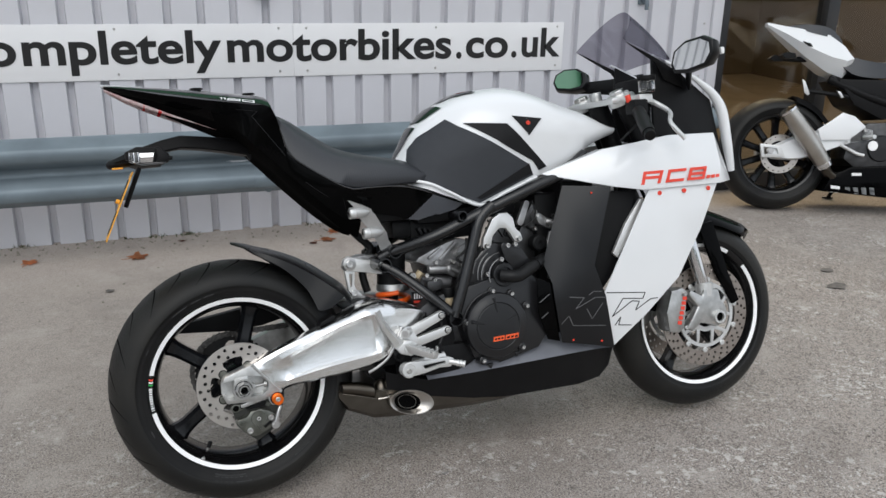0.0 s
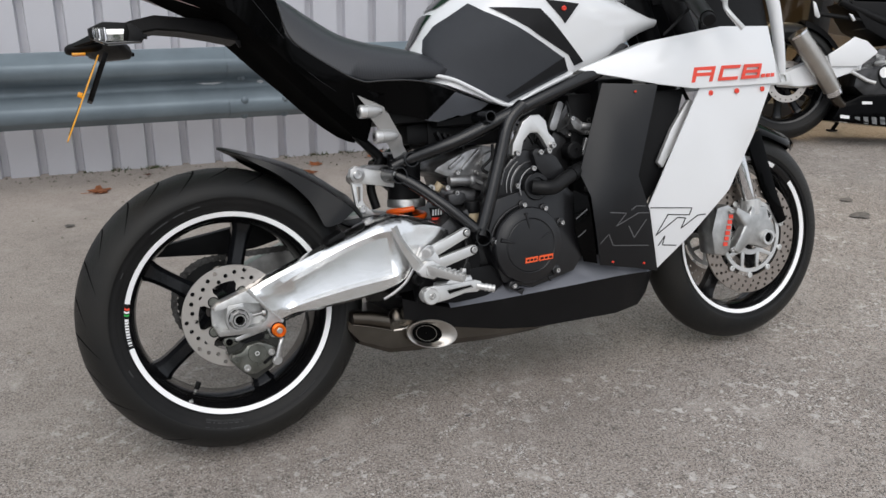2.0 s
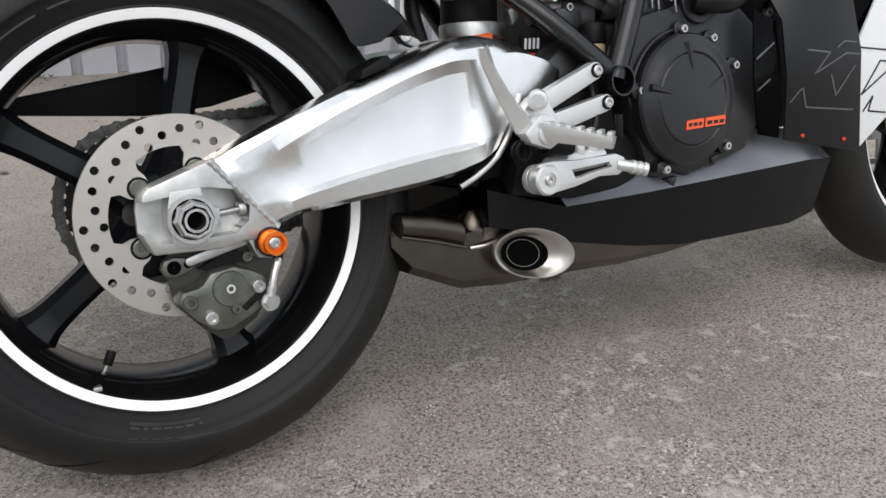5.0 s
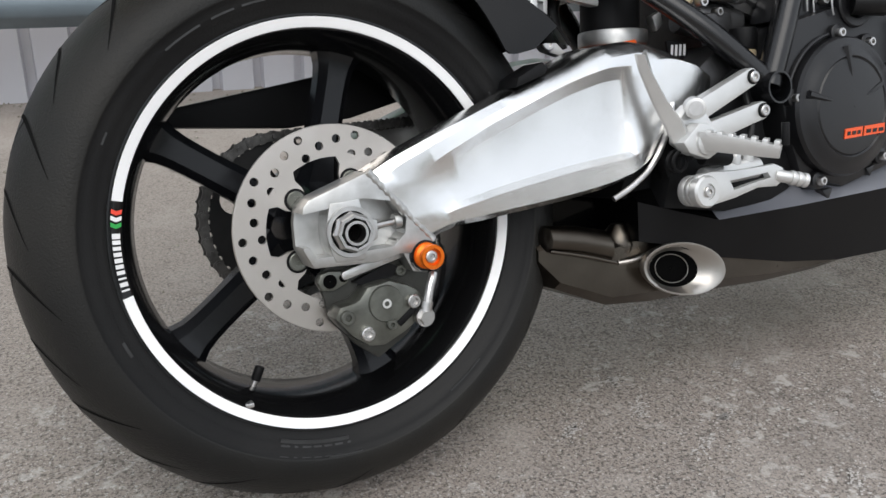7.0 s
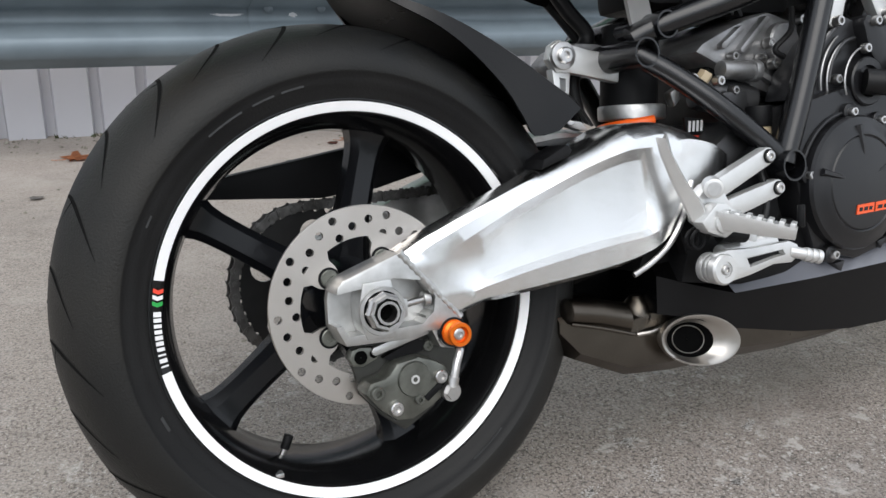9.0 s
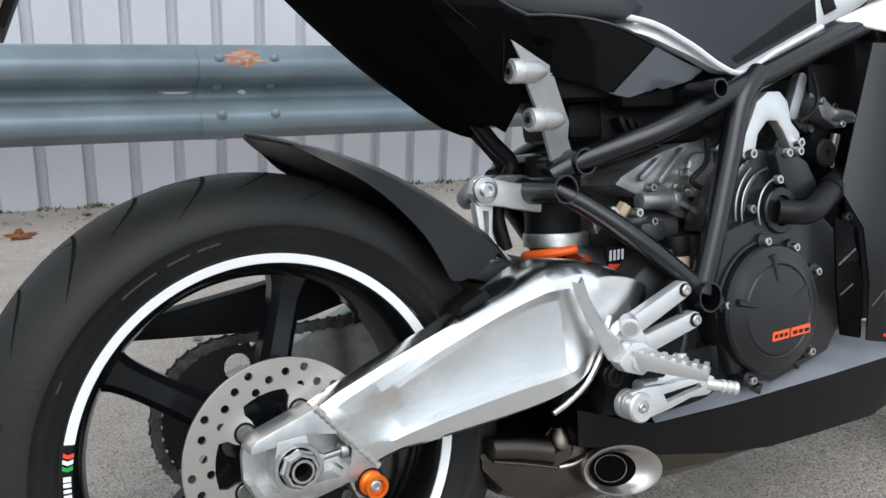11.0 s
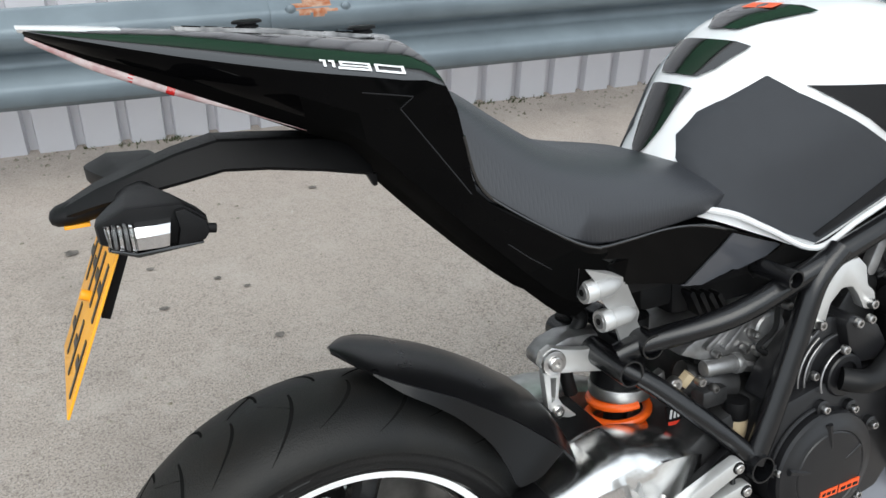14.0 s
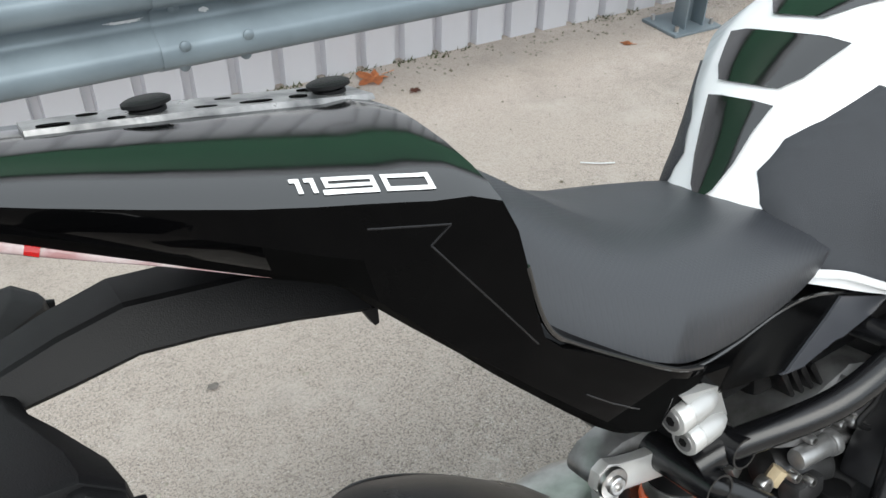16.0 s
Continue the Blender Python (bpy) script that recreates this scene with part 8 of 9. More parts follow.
    part("switch_button", rod((fx - 0.31, -0.185, 0.965), (fx - 0.315, -0.185, 0.985), 0.008, 12, 0.002), M_RED, bike)
    # cables and hoses round the steering head
    for s, pts, r in ((-1, ((-0.262, 0.190, 0.985), (-0.215, 0.160, 1.000), (-0.200, 0.110, 0.965), (-0.225, 0.080, 0.900)), 0.0045),
                      (-1, ((-0.300, 0.215, 0.955), (-0.262, 0.180, 0.930), (-0.250, 0.130, 0.905), (-0.290, 0.100, 0.860)), 0.0040),
                      (1, ((-0.300, 0.215, 0.955), (-0.255, 0.180, 0.940), (-0.240, 0.130, 0.915), (-0.285, 0.090, 0.870)), 0.0040),
                      (1, ((-0.255, 0.190, 0.985), (-0.200, 0.150, 0.995), (-0.190, 0.100, 0.950), (-0.230, 0.070, 0.890)), 0.0045)):
        part("control_cable", tube([(fx + x, s * y, z) for x, y, z in pts], r, 8), M_HOSE, bike)
    part("fork_cap", rod((fx - 0.291, -0.100, 0.993), (fx - 0.296, -0.100, 1.006), 0.022, 6, 0.002), M_STEEL, bike)
    part("fork_cap", rod((fx - 0.291, 0.100, 0.993), (fx - 0.296, 0.100, 1.006), 0.022, 6, 0.002), M_STEEL, bike)
    part("ignition_lock", rod((fx - 0.300, 0, 0.985), (fx - 0.305, 0, 1.010), 0.018, 20, 0.002), M_CAST, bike)
    part("top_yoke", prism([(fx - 0.33, 0.965), (fx - 0.25, 0.975), (fx - 0.25, 0.990), (fx - 0.33, 0.982)], -0.13, 0.13, 0.004), M_SILVER, bike)
    part("steering_stem", rod((fx - 0.30, 0, 0.98), (fx - 0.21, 0, 0.72), 0.03, 20), M_MATT, bike)
    part("dash", block((fx - 0.16, 0, 1.00), (0.05, 0.16, 0.09), 0.012), M_MATT, bike)
    # front mudguard
    rings = []
    for a, hw in ((150, 0.035), (140, 0.058), (120, 0.066), (100, 0.068), (80, 0.068), (62, 0.060), (50, 0.040), (44, 0.012)):
        ca, sa = math.cos(radians(a)), math.sin(radians(a))
        top_, low_ = [], []
        for u in (-1, -0.9, -0.6, 0, 0.6, 0.9, 1):
            r = 0.320 + 0.010 - 0.045 * abs(u) ** 2.5 + (0.012 if a < 55 else 0)
            top_.append((fx + r * ca, u * hw, fz + r * sa))
            low_.append((fx + (r - 0.003) * ca, u * hw, fz + (r - 0.003) * sa))
        rings.append(top_ + low_[::-1])
    part("front_mudguard", ring_loft(smooth_rings(rings, 3)), M_BLACK, bike, "gloss black front mudguard", smooth=40)
    # screen
    rings = []
    for xc, zc, xe, ze, w in ((1.238, 1.247, 1.152, 1.150, 0.132), (1.262, 1.226, 1.185, 1.134, 0.136), (1.300, 1.190, 1.225, 1.115, 0.138), (1.340, 1.148, 1.262, 1.098, 0.132), (1.372, 1.106, 1.30, 1.082, 0.118)):
        o = []
        for q in range(-8, 9):
            u = q / 8
            o.append((xc + (xe - xc) * abs(u) ** 1.8, w * math.sin(u * 1.25) / math.sin(1.25), zc + (ze - zc) * abs(u) ** 1.7))
        rings.append(o + [(x + 0.002, y * 0.985, z - 0.0022) for x, y, z in o[::-1]])
    part("windscreen", ring_loft(smooth_rings(rings, 3)), M_SCREEN, bike, "smoked plastic windscreen", smooth=60)
    outline = ((-1, -0.45), (-0.85, -0.9), (-0.2, -1), (0.7, -0.75), (1, -0.1), (0.95, 0.6), (0.5, 0.95), (-0.3, 0.85), (-0.85, 0.35))
    for s in (-1, 1):
        c = Vector((1.222, -0.340, 1.072)) if s < 0 else Vector((1.245, 0.340, 1.090))
        n = (Vector((-0.93, -0.20, 0.05)) if s < 0 else Vector((-0.88, -0.37, 0.46))).normalized()
        ux = Vector((0, 0, 1)).cross(n).normalized() * -s
        uz = n.cross(ux).normalized()
        if uz.z < 0:
            uz = -uz

        def at(u, v, d, w, h):
            return c + ux * (u * w) + uz * (v * h) - n * d
        shell = [[at(u, v, d, w, h) for u, v in outline] for d, w, h in ((0.0, 0.068, 0.042), (0.004, 0.072, 0.046), (0.022, 0.072, 0.046), (0.046, 0.058, 0.036), (0.066, 0.034, 0.020))]
        bm = ring_loft(smooth_rings(shell, 3))
        part("mirror_shell", bm, M_SATIN, bike, "black mirror shell", smooth=50)
        part("mirror_face", ring_loft([[at(u, v, d, 0.062, 0.0375) for u, v in outline] for d in (-0.0002, -0.0014)]), M_MIRROR, bike, "mirror glass", smooth=0)
        part("mirror_indicator", block(at(0.75, 0.1, 0.055, 0.072, 0.046), (0.012, 0.014, 0.018), 0.003), M_WDECAL, bike)
        root = Vector((1.385, s * 0.115, 1.035))
        head = at(-0.4, -0.5, 0.030, 0.072, 0.046)
        st = []
        for t, hh, tt in ((0.0, 0.040, 0.014), (0.35, 0.030, 0.012), (0.75, 0.022, 0.012), (1.0, 0.020, 0.012)):
            p = root.lerp(head, t)
            st.append([p + Vector((tt * math.cos(a), 0.3 * tt * math.cos(a), hh * math.sin(a))) for a in (2 * math.pi * q / 14 for q in range(14))])
        part("mirror_stem", ring_loft(smooth_rings(st, 3)), M_MATT, bike, "broad black mirror stem", smooth=50)
        part("screen_mount", slab([(1.155, s * 0.128, 1.146), (1.270, s * 0.124, 1.092), (1.36, s * 0.116, 1.045), (1.365, s * 0.110, 1.005), (1.30, s * 0.112, 1.03), (1.265, s * 0.120, 1.080)], 0.006, 0.002), M_MATT, bike)


build_bike()


# ---------------------------------------------------------------- second motorcycle, by the window
def build_other_bike():
    m = pose(3.3886, 3.871, 0.002, 0, 0, -20) @ pose(0, 0, 0, -12, 0, 0)
    bk = thing("motorcycle", m, "white and black sports motorcycle parked by the window", "motorcycle")
    RA, FA = (-0.04, 0, 0.318), (1.40, 0, 0.305)
    rw = wheel(bk, "rear_wheel", RA, 0.318, 0.095, [18 + 36 * k for k in range(10)], tape=False)
    wheel(bk, "front_wheel", FA, 0.298, 0.062, [18 + 36 * k for k in range(10)], tape=False)
    part("brake_disc", holed_disc((RA[0], -0.10, RA[2]), 0.110, 0.074, ((0.098, 20, 0.0),), -1), M_DISC, rw, "drilled steel brake disc", smooth=20)
    part("swingarm", ring_loft(smooth_rings([[(x, -y, z) for y, z in ((0.110, zt), (0.150, zt - 0.01), (0.150, zb + 0.01), (0.110, zb))] for x, zt, zb in ((-0.10, 0.36, 0.29), (0.02, 0.415, 0.285), (0.14, 0.45, 0.31), (0.30, 0.50, 0.37), (0.45, 0.47, 0.40))], 3)), M_WHITE, bk, "white swingarm", smooth=40)
    part("swingarm", ring_loft(smooth_rings([[(x, y, z) for y, z in ((0.110, zt), (0.150, zt - 0.01), (0.150, zb + 0.01), (0.110, zb))] for x, zt, zb in ((-0.10, 0.36, 0.29), (0.02, 0.415, 0.285), (0.14, 0.45, 0.31), (0.30, 0.50, 0.37), (0.45, 0.47, 0.40))], 3)), M_WHITE, bk, smooth=40)
    part("axle_block", cut(prism([(-0.175, 0.375), (-0.06, 0.365), (-0.03, 0.30), (-0.165, 0.298)], -0.165, -0.145, 0.003), prism([(-0.155, 0.358), (-0.08, 0.350), (-0.07, 0.318), (-0.150, 0.316)], -0.2, -0.1, 0.0), None), M_SILVER, bk)
    part("axle_nut", bolt((-0.115, -0.155, 0.336), 0.018, 0.014, socket=False), M_STEEL, bk)
    part("silencer", tube([(-0.045, -0.20, 0.555), (0.06, -0.195, 0.425), (0.165, -0.185, 0.285), (0.185, -0.175, 0.250)], 0.05, 24, radii=[0.050, 0.052, 0.044, 0.028]), M_OUTLET, bk, "stubby steel silencer")
    part("silencer_ring", tube([(-0.052, -0.2003, 0.563), (-0.045, -0.20, 0.554)], 0.053, 24, smooth=0), M_CHROME, bk)
    part("silencer_clamp", tube([(0.165, -0.185, 0.283), (0.180, -0.177, 0.262)], 0.046, 24, smooth=0), M_CHROME, bk)
    part("link_pipe", tube([(0.185, -0.175, 0.25), (0.25, -0.14, 0.20), (0.40, -0.08, 0.17)], 0.027, 16), M_TITAN, bk)
    part("engine_side", prism([(0.30, 0.30), (0.32, 0.42), (0.42, 0.50), (0.80, 0.52), (0.86, 0.36), (0.70, 0.24), (0.40, 0.22)], -0.15, 0.15, 0.012), M_ENGINE, bk, "dark engine")
    part("clutch_cover", lathe([(0, 0.0005), (0, 0.075), (-0.012, 0.068), (-0.015, 0.0005)], (0.50, -0.15, 0.36), 36), M_COVER, bk)
    part("cover_badge", lathe([(0, 0.0005), (0, 0.028), (-0.002, 0.027), (-0.002, 0.0005)], (0.45, -0.166, 0.375), 28), M_TAPE, bk)
    part("rear_hugger", ring_loft(smooth_rings([[(-0.04 + r * math.cos(radians(a)), u * 0.095, 0.318 + r * math.sin(radians(a))) for u, r in ((-1, 0.30), (-0.7, 0.335), (0, 0.345), (0.7, 0.335), (1, 0.30), (0, 0.338))] for a in (75, 62, 48, 34)], 2)), M_MATT, bk, smooth=40)
    st = [[(x, s * w, z) for s, w, z in ((-1, wb, zb), (-1, wm, zm), (-1, wt, zt), (1, wt, zt), (1, wm, zm), (1, wb, zb))]
          for x, wb, zb, wm, zm, wt, zt in ((-0.13, 0.015, 1.035, 0.022, 1.045, 0.015, 1.055), (-0.03, 0.045, 0.955, 0.075, 0.985, 0.035, 1.035), (0.08, 0.060, 0.865, 0.110, 0.915, 0.06, 1.015), (0.20, 0.075, 0.78, 0.130, 0.86, 0.08, 0.985), (0.285, 0.08, 0.75, 0.135, 0.84, 0.09, 0.925), (0.325, 0.08, 0.80, 0.13, 0.855, 0.09, 0.875))]
    part("tail_unit", ring_loft(st), M_WHITE, bk, "white tail unit", smooth=25)
    part("tail_scoop", prism([(0.045, 0.945), (0.085, 0.935), (0.10, 0.915), (0.075, 0.918)], -0.112, -0.095, 0.002), M_MATT, bk)
    part("passenger_seat", ring_loft(smooth_rings([[(x, s * w, z) for s, w, z in ((-1, 1 * w, zb), (-0.7, w, zt), (0.7, w, zt), (1, w, zb))] for x, w, zt, zb in ((0.0, 0.03, 1.042, 1.02), (0.10, 0.075, 1.045, 1.0), (0.21, 0.085, 1.025, 0.965), (0.28, 0.08, 0.96, 0.92))], 3)), M_SEAT, bk, "black passenger seat", smooth=50)
    part("seat", ring_loft(smooth_rings([[(x, -w, zb), (x, -w * 0.8, zt - 0.01), (x, 0, zt), (x, w * 0.8, zt - 0.01), (x, w, zb)] for x, w, zt, zb in ((0.225, 0.09, 0.90, 0.86), (0.32, 0.13, 0.875, 0.77), (0.45, 0.13, 0.85, 0.75), (0.58, 0.09, 0.85, 0.76), (0.64, 0.07, 0.86, 0.80))], 3)), M_SEAT, bk, "black rider seat", smooth=50)
    part("subframe", tube([(0.20, -0.11, 0.74), (0.38, -0.13, 0.66), (0.56, -0.14, 0.60)], 0.022, 12), M_MATT, bk)
    part("subframe", tube([(0.08, -0.10, 0.675), (0.24, -0.12, 0.655), (0.42, -0.13, 0.63)], 0.012, 10), M_MATT, bk)
    part("side_cover", prism([(0.24, 0.74), (0.50, 0.74), (0.70, 0.70), (0.72, 0.56), (0.50, 0.52), (0.34, 0.60)], -0.14, 0.14, 0.01), M_MATT, bk)
    part("fuel_tank", ring_loft(smooth_rings([[(x, -wb, zb), (x, -wm, zm), (x, -wm * 0.5, zt), (x, wm * 0.5, zt), (x, wm, zm), (x, wb, zb)] for x, wb, zb, wm, zm, zt in ((0.60, 0.09, 0.76, 0.10, 0.84, 0.88), (0.70, 0.13, 0.72, 0.16, 0.90, 0.98), (0.85, 0.13, 0.74, 0.18, 0.92, 1.01), (1.0, 0.12, 0.80, 0.15, 0.90, 0.95))], 3)), M_WHITE, bk, "white fuel tank", smooth=50)
    part("peg_bracket", prism([(0.038, 0.735), (0.055, 0.725), (0.085, 0.655), (0.075, 0.645), (0.055, 0.66)], -0.15, -0.138, 0.003), M_SILVER, bk)
    part("peg_bracket", prism([(0.235, 0.675), (0.255, 0.670), (0.275, 0.640), (0.262, 0.634)], -0.15, -0.138, 0.003), M_SILVER, bk)
    part("heel_plate", prism([(0.14, 0.46), (0.20, 0.50), (0.272, 0.556), (0.34, 0.535), (0.405, 0.48), (0.36, 0.44), (0.315, 0.405), (0.16, 0.40)], -0.165, -0.15, 0.004), M_WHITE, bk, "white heel plate")
    part("brake_pedal", tube([(0.27, -0.17, 0.375), (0.33, -0.17, 0.345), (0.36, -0.172, 0.33), (0.40, -0.175, 0.32)], 0.010, 10), M_SILVER, bk)
    part("foot_peg", rod((0.40, -0.16, 0.42), (0.42, -0.24, 0.425), 0.012, 14), M_SILVER, bk)
    for x, z in ((0.14, 0.395), (0.40, 0.46), (0.30, 0.39)):
        part("plate_bolt", bolt((x, -0.166, z), 0.010, 0.008), M_STEEL, bk)
    belly = part("belly_pan", prism([(0.19, 0.115), (0.235, 0.205), (0.34, 0.255), (0.55, 0.265), (1.00, 0.46), (1.10, 0.42), (1.05, 0.25), (0.95, 0.13), (0.55, 0.085)], -0.165, 0.165, 0.012), M_BLACK, bk, "gloss black belly pan", smooth=30)
    part("side_fairing", slab([(0.98, -0.19, 0.46), (1.08, -0.20, 0.40), (1.30, -0.20, 0.66), (1.38, -0.19, 0.86), (1.05, -0.21, 0.86), (0.80, -0.19, 0.74)], 0.006, 0.003), M_WHITE, bk)
    part("side_fairing", slab([(0.98, 0.19, 0.46), (1.08, 0.20, 0.40), (1.30, 0.20, 0.66), (1.38, 0.19, 0.86), (1.05, 0.21, 0.86), (0.80, 0.19, 0.74)], 0.006, 0.003), M_WHITE, bk)
    part("nose_cowl", ring_loft([[(x, -w, zb), (x, -w, zm), (x, 0, zt), (x, w, zm), (x, w, zb)] for x, w, zb, zm, zt in ((1.05, 0.20, 0.80, 0.92, 1.10), (1.25, 0.19, 0.78, 0.92, 1.08), (1.45, 0.12, 0.76, 0.86, 0.95), (1.53, 0.04, 0.78, 0.82, 0.85))]), M_WHITE, bk, smooth=30)
    for s in (-1, 1):
        part("fork_leg", rod((1.40, s * 0.10, 0.305), (1.20, s * 0.10, 0.90), 0.026, 18), M_CAST, bk)
        part("hand_grip", rod((1.12, s * 0.20, 0.92), (1.07, s * 0.34, 0.90), 0.017, 16), M_HOSE, bk)
    # pale sponsor-like blocks on the belly pan, plain bars
    for i, poly in enumerate(([(0.235, 0.115), (0.252, 0.113), (0.252, 0.095), (0.235, 0.097)], [(0.258, 0.113), (0.278, 0.111), (0.278, 0.093), (0.258, 0.095)], [(0.235, 0.150), (0.285, 0.145), (0.285, 0.128), (0.235, 0.133)], [(0.345, 0.222), (0.400, 0.222), (0.402, 0.208), (0.347, 0.206)])):
        part("pan_mark", decal([poly], [belly], 0.001, 0.03, -1, 0.0005), M_WDECAL, bk, smooth=0)
    for k in range(4):
        x = 0.315 + k * 0.045
        part("pan_mark", decal([[(x, 0.142), (x + 0.026, 0.140), (x + 0.034, 0.102), (x + 0.008, 0.104)]], [belly], 0.001, 0.03, -1, 0.0005), M_DECK, bk, smooth=0)
    part("plate_bracket", tube([(0.14, 0, 0.86), (0.06, 0, 0.855), (-0.02, 0, 0.86)], 0.016, 10), M_MATT, bk)
    for s in (-1, 1):
        part("indicator", ring_loft([[(x, s * (0.06 + 0.03 * k), 0.865 + z) for x, z in ((-0.075, 0.0), (-0.05, 0.02), (0.0, 0.012), (0.01, -0.012), (-0.05, -0.016))] for k in range(3)]), M_MATT, bk)
    part("side_stand", rod((0.45, 0.13, 0.24), (0.40, 0.24, 0.06), 0.011, 12), M_MATT, bk)
    part("stand_foot", block((0.398, 0.245, 0.056), (0.05, 0.04, 0.010), 0.003), M_MATT, bk)


# ---------------------------------------------------------------- loose things on the ground and wall
def leaf_mesh(seed, size):
    random.seed(seed)
    bm = bmesh.new()
    lobes = []
    n = 22
    for k in range(n):
        a = 2 * math.pi * k / n
        r = size * (0.55 + 0.45 * abs(math.cos(2.5 * a)) ** 1.3) * random.uniform(0.85, 1.12) * (1.0 if math.cos(a) > -0.8 else 0.6)
        lobes.append((r * math.cos(a), r * 0.8 * math.sin(a)))
    c = bm.verts.new((0, 0, size * 0.10))
    vs = []
    for x, y in lobes:
        vs.append(bm.verts.new((x, y, size * (0.05 + 0.26 * random.random() * (abs(y) / size)))))
    mids = [bm.verts.new((v.co.x * 0.5, v.co.y * 0.5, size * 0.12 * random.random() + 0.002)) for v in vs]
    for k in range(n):
        j = (k + 1) % n
        bm.faces.new((mids[k], mids[j], vs[j], vs[k]))
        bm.faces.new((c, mids[j], mids[k]))
    bmesh.ops.solidify(bm, geom=bm.faces[:], thickness=0.0008)
    merge(bm, tube([(-size * 0.5, 0, size * 0.06), (-size * 0.9, size * 0.05, 0.004), (-size * 1.2, size * 0.12, 0.006)], 0.0012, 6))
    lo = min(v.co.z for v in bm.verts)
    bmesh.ops.translate(bm, vec=(0, 0, -lo), verts=bm.verts)
    return bm


def build_litter():
    spots = [(-0.144, 4.004, 0.060, 20, M_LEAF), (-0.609, 4.056, 0.050, 70, M_LEAF), (0.760, 4.02, 0.052, 10, M_LEAF), (0.690, 3.985, 0.026, 100, M_LEAFD), (1.166, 4.225, 0.078, 200, M_LEAF),
             (1.248, 4.075, 0.028, 40, M_LEAFD), (2.155, 4.05, 0.030, 130, M_LEAF), (3.46, 4.20, 0.060, 0, M_LEAF), (0.826, 4.143, 0.046, 60, M_LEAF), (0.07, 4.19, 0.018, 10, M_LEAFD)]
    for i, (x, y, s, a, mt) in enumerate(spots):
        lf = mesh_object("fallen_leaf", leaf_mesh(40 + i, s), mt, 40)
        lf.matrix_world = pose(x, y, 0.001, 0, 0, a)
        tagged(lf, "curled orange-brown dead leaf on the asphalt" if mt is M_LEAF else "small dark crumpled dead leaf on the asphalt", "leaf", "fallen leaves")
    # dark flat stains and pale chips on the asphalt
    random.seed(5)
    bm = bmesh.new()

    def chip(x, y, r, h):
        n = random.randint(5, 7)
        ring = [bm.verts.new((x + r * random.uniform(0.6, 1.2) * math.cos(2 * math.pi * k / n), y + r * random.uniform(0.5, 1.1) * math.sin(2 * math.pi * k / n), 0.0)) for k in range(n)]
        top = bm.verts.new((x, y, h))
        for k in range(n):
            bm.faces.new((ring[k], ring[(k + 1) % n], top))
    for k in range(420):
        x = random.uniform(-2.2, 3.0)
        y = WALL_Y - abs(random.gauss(0, 0.10)) - 0.01
        chip(x, y, random.uniform(0.003, 0.010), random.uniform(0.003, 0.009))
    for k in range(260):
        chip(random.uniform(-2.0, 3.0), random.uniform(2.3, 4.2), random.uniform(0.003, 0.008), random.uniform(0.002, 0.005))
    for k in range(160):
        chip(random.uniform(-0.3, 2.2), random.uniform(1.0, 2.3), random.uniform(0.002, 0.005), random.uniform(0.001, 0.003))
    grit = tagged(mesh_object("grit", bm, M_DIRT, 0), "pale grit and crumbs scattered on the asphalt", "grit", kind="stuff")
    bm = bmesh.new()
    for k in range(900):
        g = random.randint(-14, 19)
        x = 0.0935 + g * 0.15248 + random.gauss(0.0, 0.032)
        y = WALL_Y - abs(random.gauss(0, 0.018))
        if noise.noise(Vector((x * 1.3, 0, 4))) < -0.1:
            continue
        h = random.uniform(0.006, 0.022)
        dx, dy = random.uniform(-0.012, 0.012), random.uniform(-0.014, 0.004)
        w = random.uniform(0.002, 0.004)
        a = [bm.verts.new(p) for p in ((x - w, y, 0), (x + w, y, 0), (x + dx, y + dy, h))]
        bm.faces.new(a)
    tagged(mesh_object("moss_tufts", bm, M_MOSS, 0), "green moss and weed tufts along the wall's foot", "moss", kind="stuff")
    stain = material("oily_stain", (0.085, 0.077, 0.070), 0.8, 0, (0.19, 0.172, 0.155), 45, 1.0, 0.8, 190)
    for i, (x, y, r) in enumerate(((2.83, 2.77, 0.055), (2.93, 2.95, 0.035), (0.23, 3.05, 0.014), (-0.03, 3.25, 0.013), (0.12, 3.35, 0.011), (-0.05, 3.45, 0.012), (0.19, 3.29, 0.010), (0.49, 3.79, 0.015), (-0.25, 3.60, 0.022))):
        random.seed(90 + i)
        bm = bmesh.new()
        n = 16
        vs = [bm.verts.new((x + r * random.uniform(0.7, 1.15) * math.cos(2 * math.pi * k / n), y + 0.7 * r * random.uniform(0.7, 1.15) * math.sin(2 * math.pi * k / n), 0.0035)) for k in range(n)]
        bm.faces.new(vs)
        tagged(mesh_object("stain", bm, stain, 0), "small dark oily spot on the asphalt", "stain", "oil spots")
    # chalky scrapes where the yard has been scuffed
    random.seed(31)
    bm = bmesh.new()
    for x, y, r in ((0.59, 2.06, 0.022), (0.58, 1.98, 0.026), (0.46, 1.97, 0.020), (0.60, 1.87, 0.030), (0.74, 1.75, 0.032), (0.84, 2.20, 0.020), (0.80, 2.03, 0.018), (0.68, 1.92, 0.016), (0.93, 1.88, 0.022), (0.30, 1.86, 0.016)):
        a = random.uniform(0.2, 1.0)
        for q in range(70):
            u, v = random.gauss(0, r * 0.6), random.gauss(0, r * 0.22)
            px, py, w = x + u * math.cos(a) - v * math.sin(a), y + u * math.sin(a) + v * math.cos(a), random.uniform(0.0008, 0.0024)
            t = random.uniform(0, 2)
            bm.faces.new([bm.verts.new((px + w * math.cos(t + k * 2.1) * 1.4, py + w * math.sin(t + k * 2.1), 0.0030)) for k in range(3)])
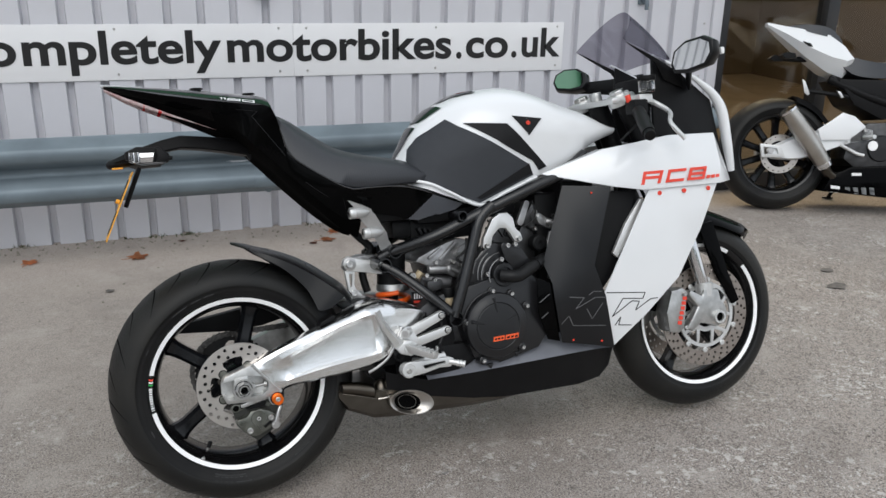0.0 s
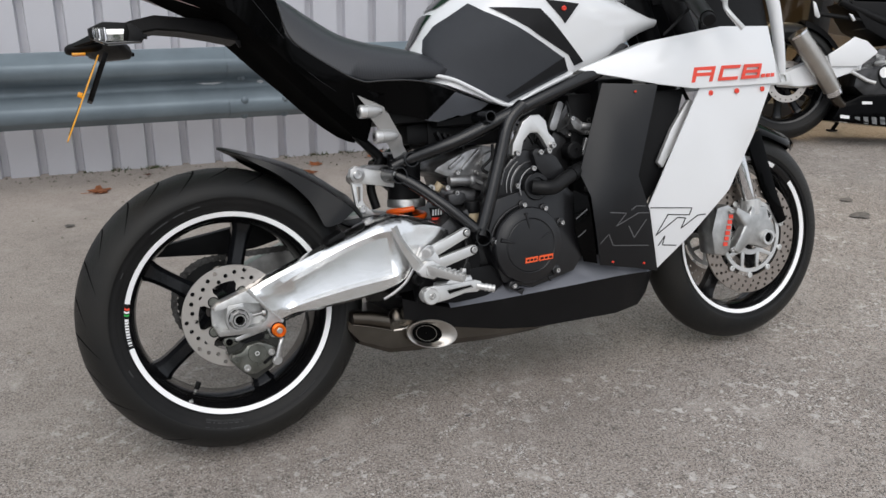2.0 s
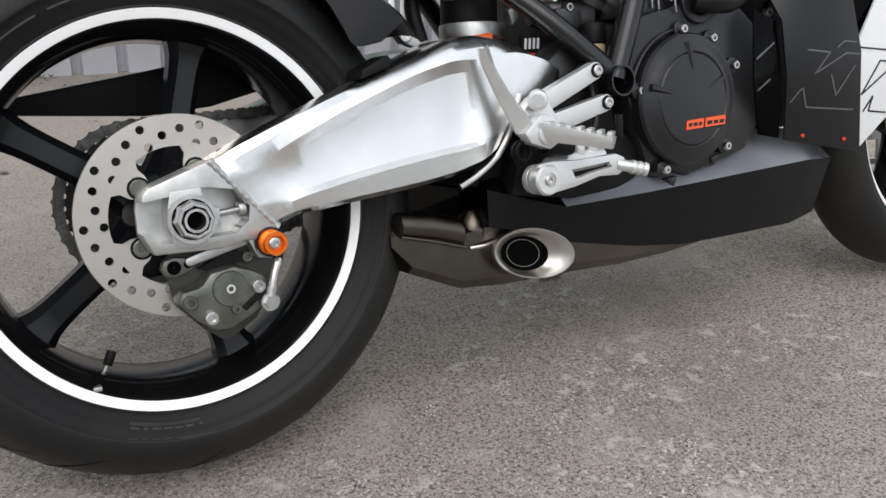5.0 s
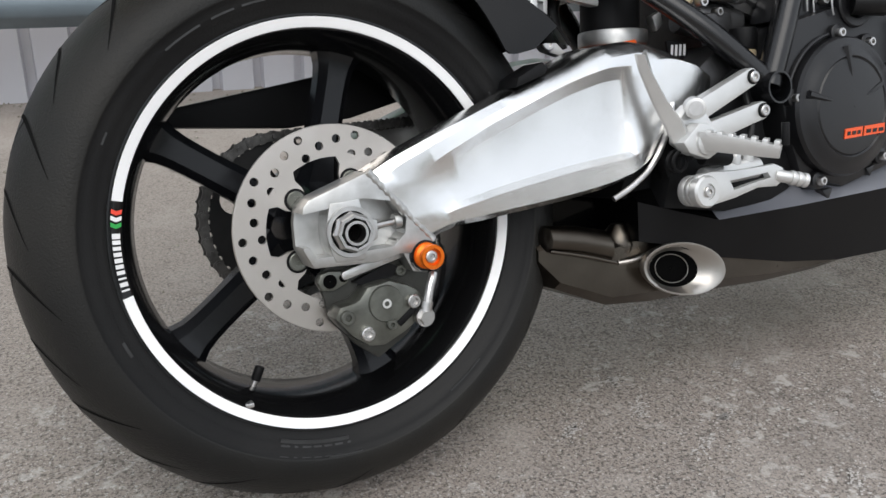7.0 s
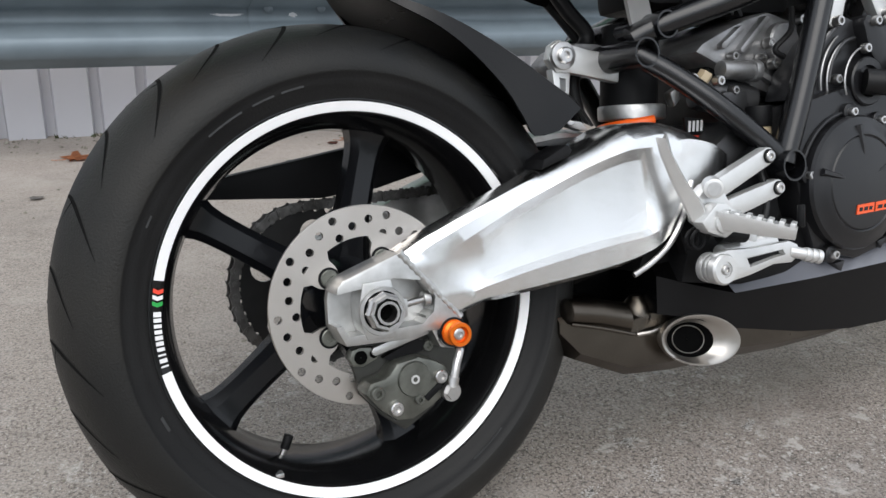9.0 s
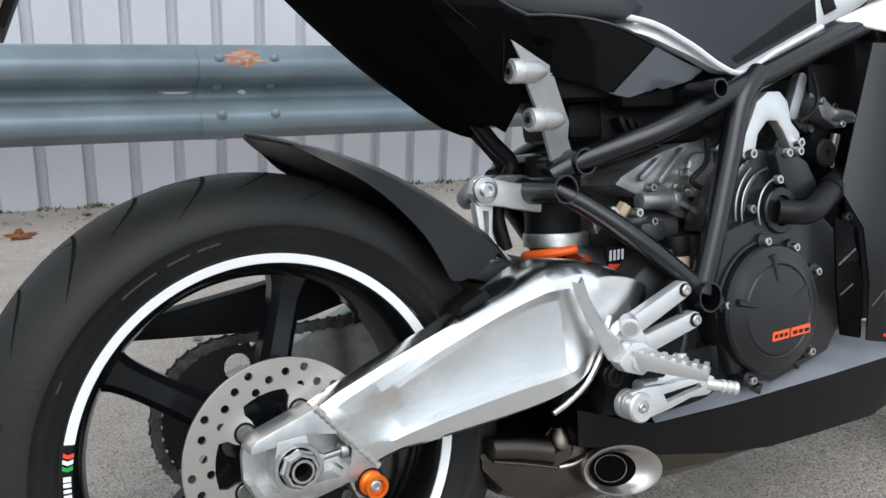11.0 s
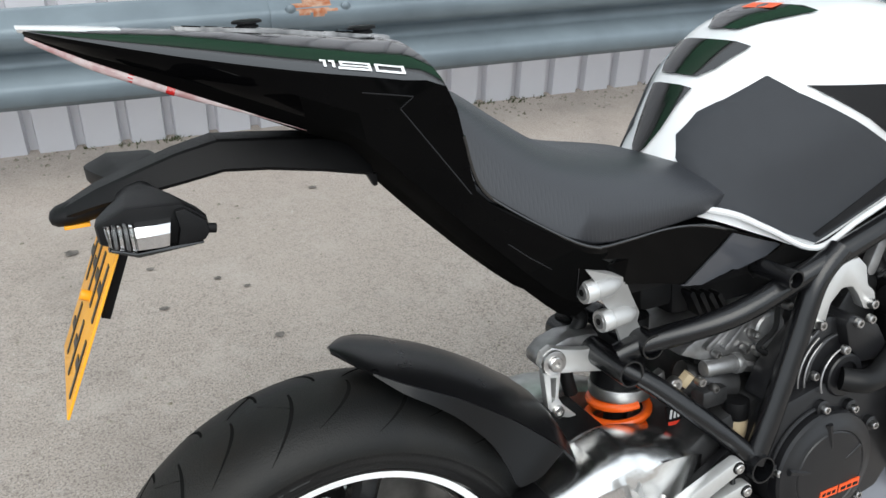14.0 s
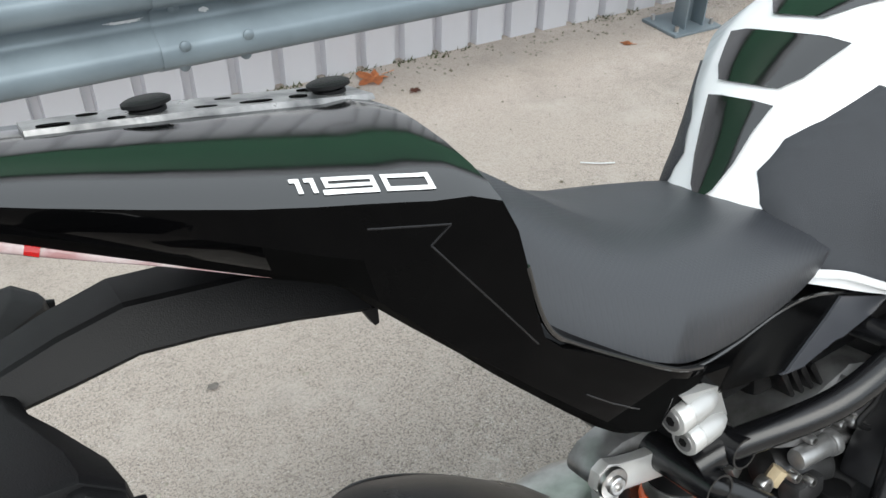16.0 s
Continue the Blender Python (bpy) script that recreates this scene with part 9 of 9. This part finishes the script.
    chalk = material("chalky_scrape", (0.62, 0.59, 0.56), 0.9, 0, (0.50, 0.475, 0.45), 120, 0.8)
    tagged(mesh_object("chalk_scuffs", bm, chalk, 0), "pale chalky scuff marks on the asphalt", "scuff marks", kind="stuff")
    twig = mesh_object("twig", tube([(1.46, 3.42, 0.004), (1.50, 3.39, 0.006), (1.55, 3.37, 0.004)], 0.002, 6), M_SCRAPE)
    tagged(twig, "thin pale twig on the asphalt", "twig")
    # pipe clip high on the wall
    fx = thing("wall_fitting", pose(2.63, WALL_Y, 1.15), "grey metal tap fitting on the wall", "fitting")
    part("plate", block((0, -0.006, 0), (0.05, 0.010, 0.05), 0.002), M_GALV, fx)
    part("spout", tube([(0, -0.01, 0.0), (0, -0.05, 0.0), (0, -0.06, -0.02), (0, -0.06, -0.05)], 0.012, 12), M_GALV, fx)
    lp = thing("wall_lamp", pose(0.53, WALL_Y, 1.20), "small black wall lamp", "lamp")
    part("lamp_body", lathe([(0, 0.0005), (0, 0.045), (-0.03, 0.042), (-0.05, 0.03), (-0.05, 0.0005)], (0, 0, 0), 28), M_MATT, lp)
    for z in (0.42, 0.72, 1.02, 1.32):
        sc = mesh_object("cladding_screw", lathe([(0, 0.0005), (0, 0.006), (-0.004, 0.005), (-0.004, 0.0005)], (0, 0, 0), 10), M_STEEL)
        sc.matrix_world = pose(3.06, WALL_Y, z)
        tagged(sc, "small steel cladding screw in the wall", "screw", "cladding screws")


# ---------------------------------------------------------------- unseen verge and trees behind the camera, added for reflections
def build_behind():
    bm = block((0, -22, 0.03), (80, 12, 0.08), 0.01)
    tagged(mesh_object("grass_verge", bm, M_GRASS), "unseen rough green grass verge added behind the camera", "grass", kind="structure")
    random.seed(21)

    def tree(x, y, h, spread):
        tr = thing("tree", pose(x, y, 0.05), "unseen leafy green tree added behind the camera", "tree", "trees on the verge")
        part("trunk", tube([(0, 0, 0), (0.1, 0.05, h * 0.3), (-0.05, 0.1, h * 0.6), (0.05, 0, h * 0.85)], 0.15, 10, radii=[0.20, 0.15, 0.10, 0.04]), M_DIRT, tr)
        for k in range(6):
            a = random.uniform(0, 6.28)
            z = h * random.uniform(0.25, 0.6)
            part("limb", tube([(0.02, 0.05, z), (spread * 0.4 * math.cos(a), spread * 0.4 * math.sin(a), z + 0.5), (spread * 0.8 * math.cos(a), spread * 0.8 * math.sin(a), z + 0.9)], 0.05, 7, radii=[0.07, 0.05, 0.02]), M_DIRT, tr)
        bm = bmesh.new()
        for c in range(26):
            a, rr, zz = random.uniform(0, 6.28), spread * random.uniform(0.1, 1.0), h * random.uniform(0.08, 1.0)
            cx, cy = rr * math.cos(a), rr * math.sin(a)
            for q in range(46):
                p = Vector((cx + random.gauss(0, 0.42), cy + random.gauss(0, 0.42), max(0.1, zz + random.gauss(0, 0.38))))
                s = random.uniform(0.10, 0.22)
                u = Vector((random.gauss(0, 1), random.gauss(0, 1), random.gauss(0, 1))).normalized()
                v = u.orthogonal().normalized()
                bm.faces.new([bm.verts.new(p + u * s), bm.verts.new(p + v * s * 0.6), bm.verts.new(p - u * s), bm.verts.new(p - v * s * 0.6)])
        part("crown", bm, M_HEDGE, tr, smooth=0)
    for x, y, h, s in ((-16, -20, 4.6, 2.4), (-11, -19, 3.8, 2.3), (-6, -20.5, 4.8, 2.4), (-1, -19.4, 3.6, 2.3), (4, -20.0, 4.4, 2.4), (9, -19.5, 3.9, 2.3), (14, -20.2, 4.6, 2.5)):
        tree(x, y, h, s)


build_other_bike()
build_litter()
build_behind()
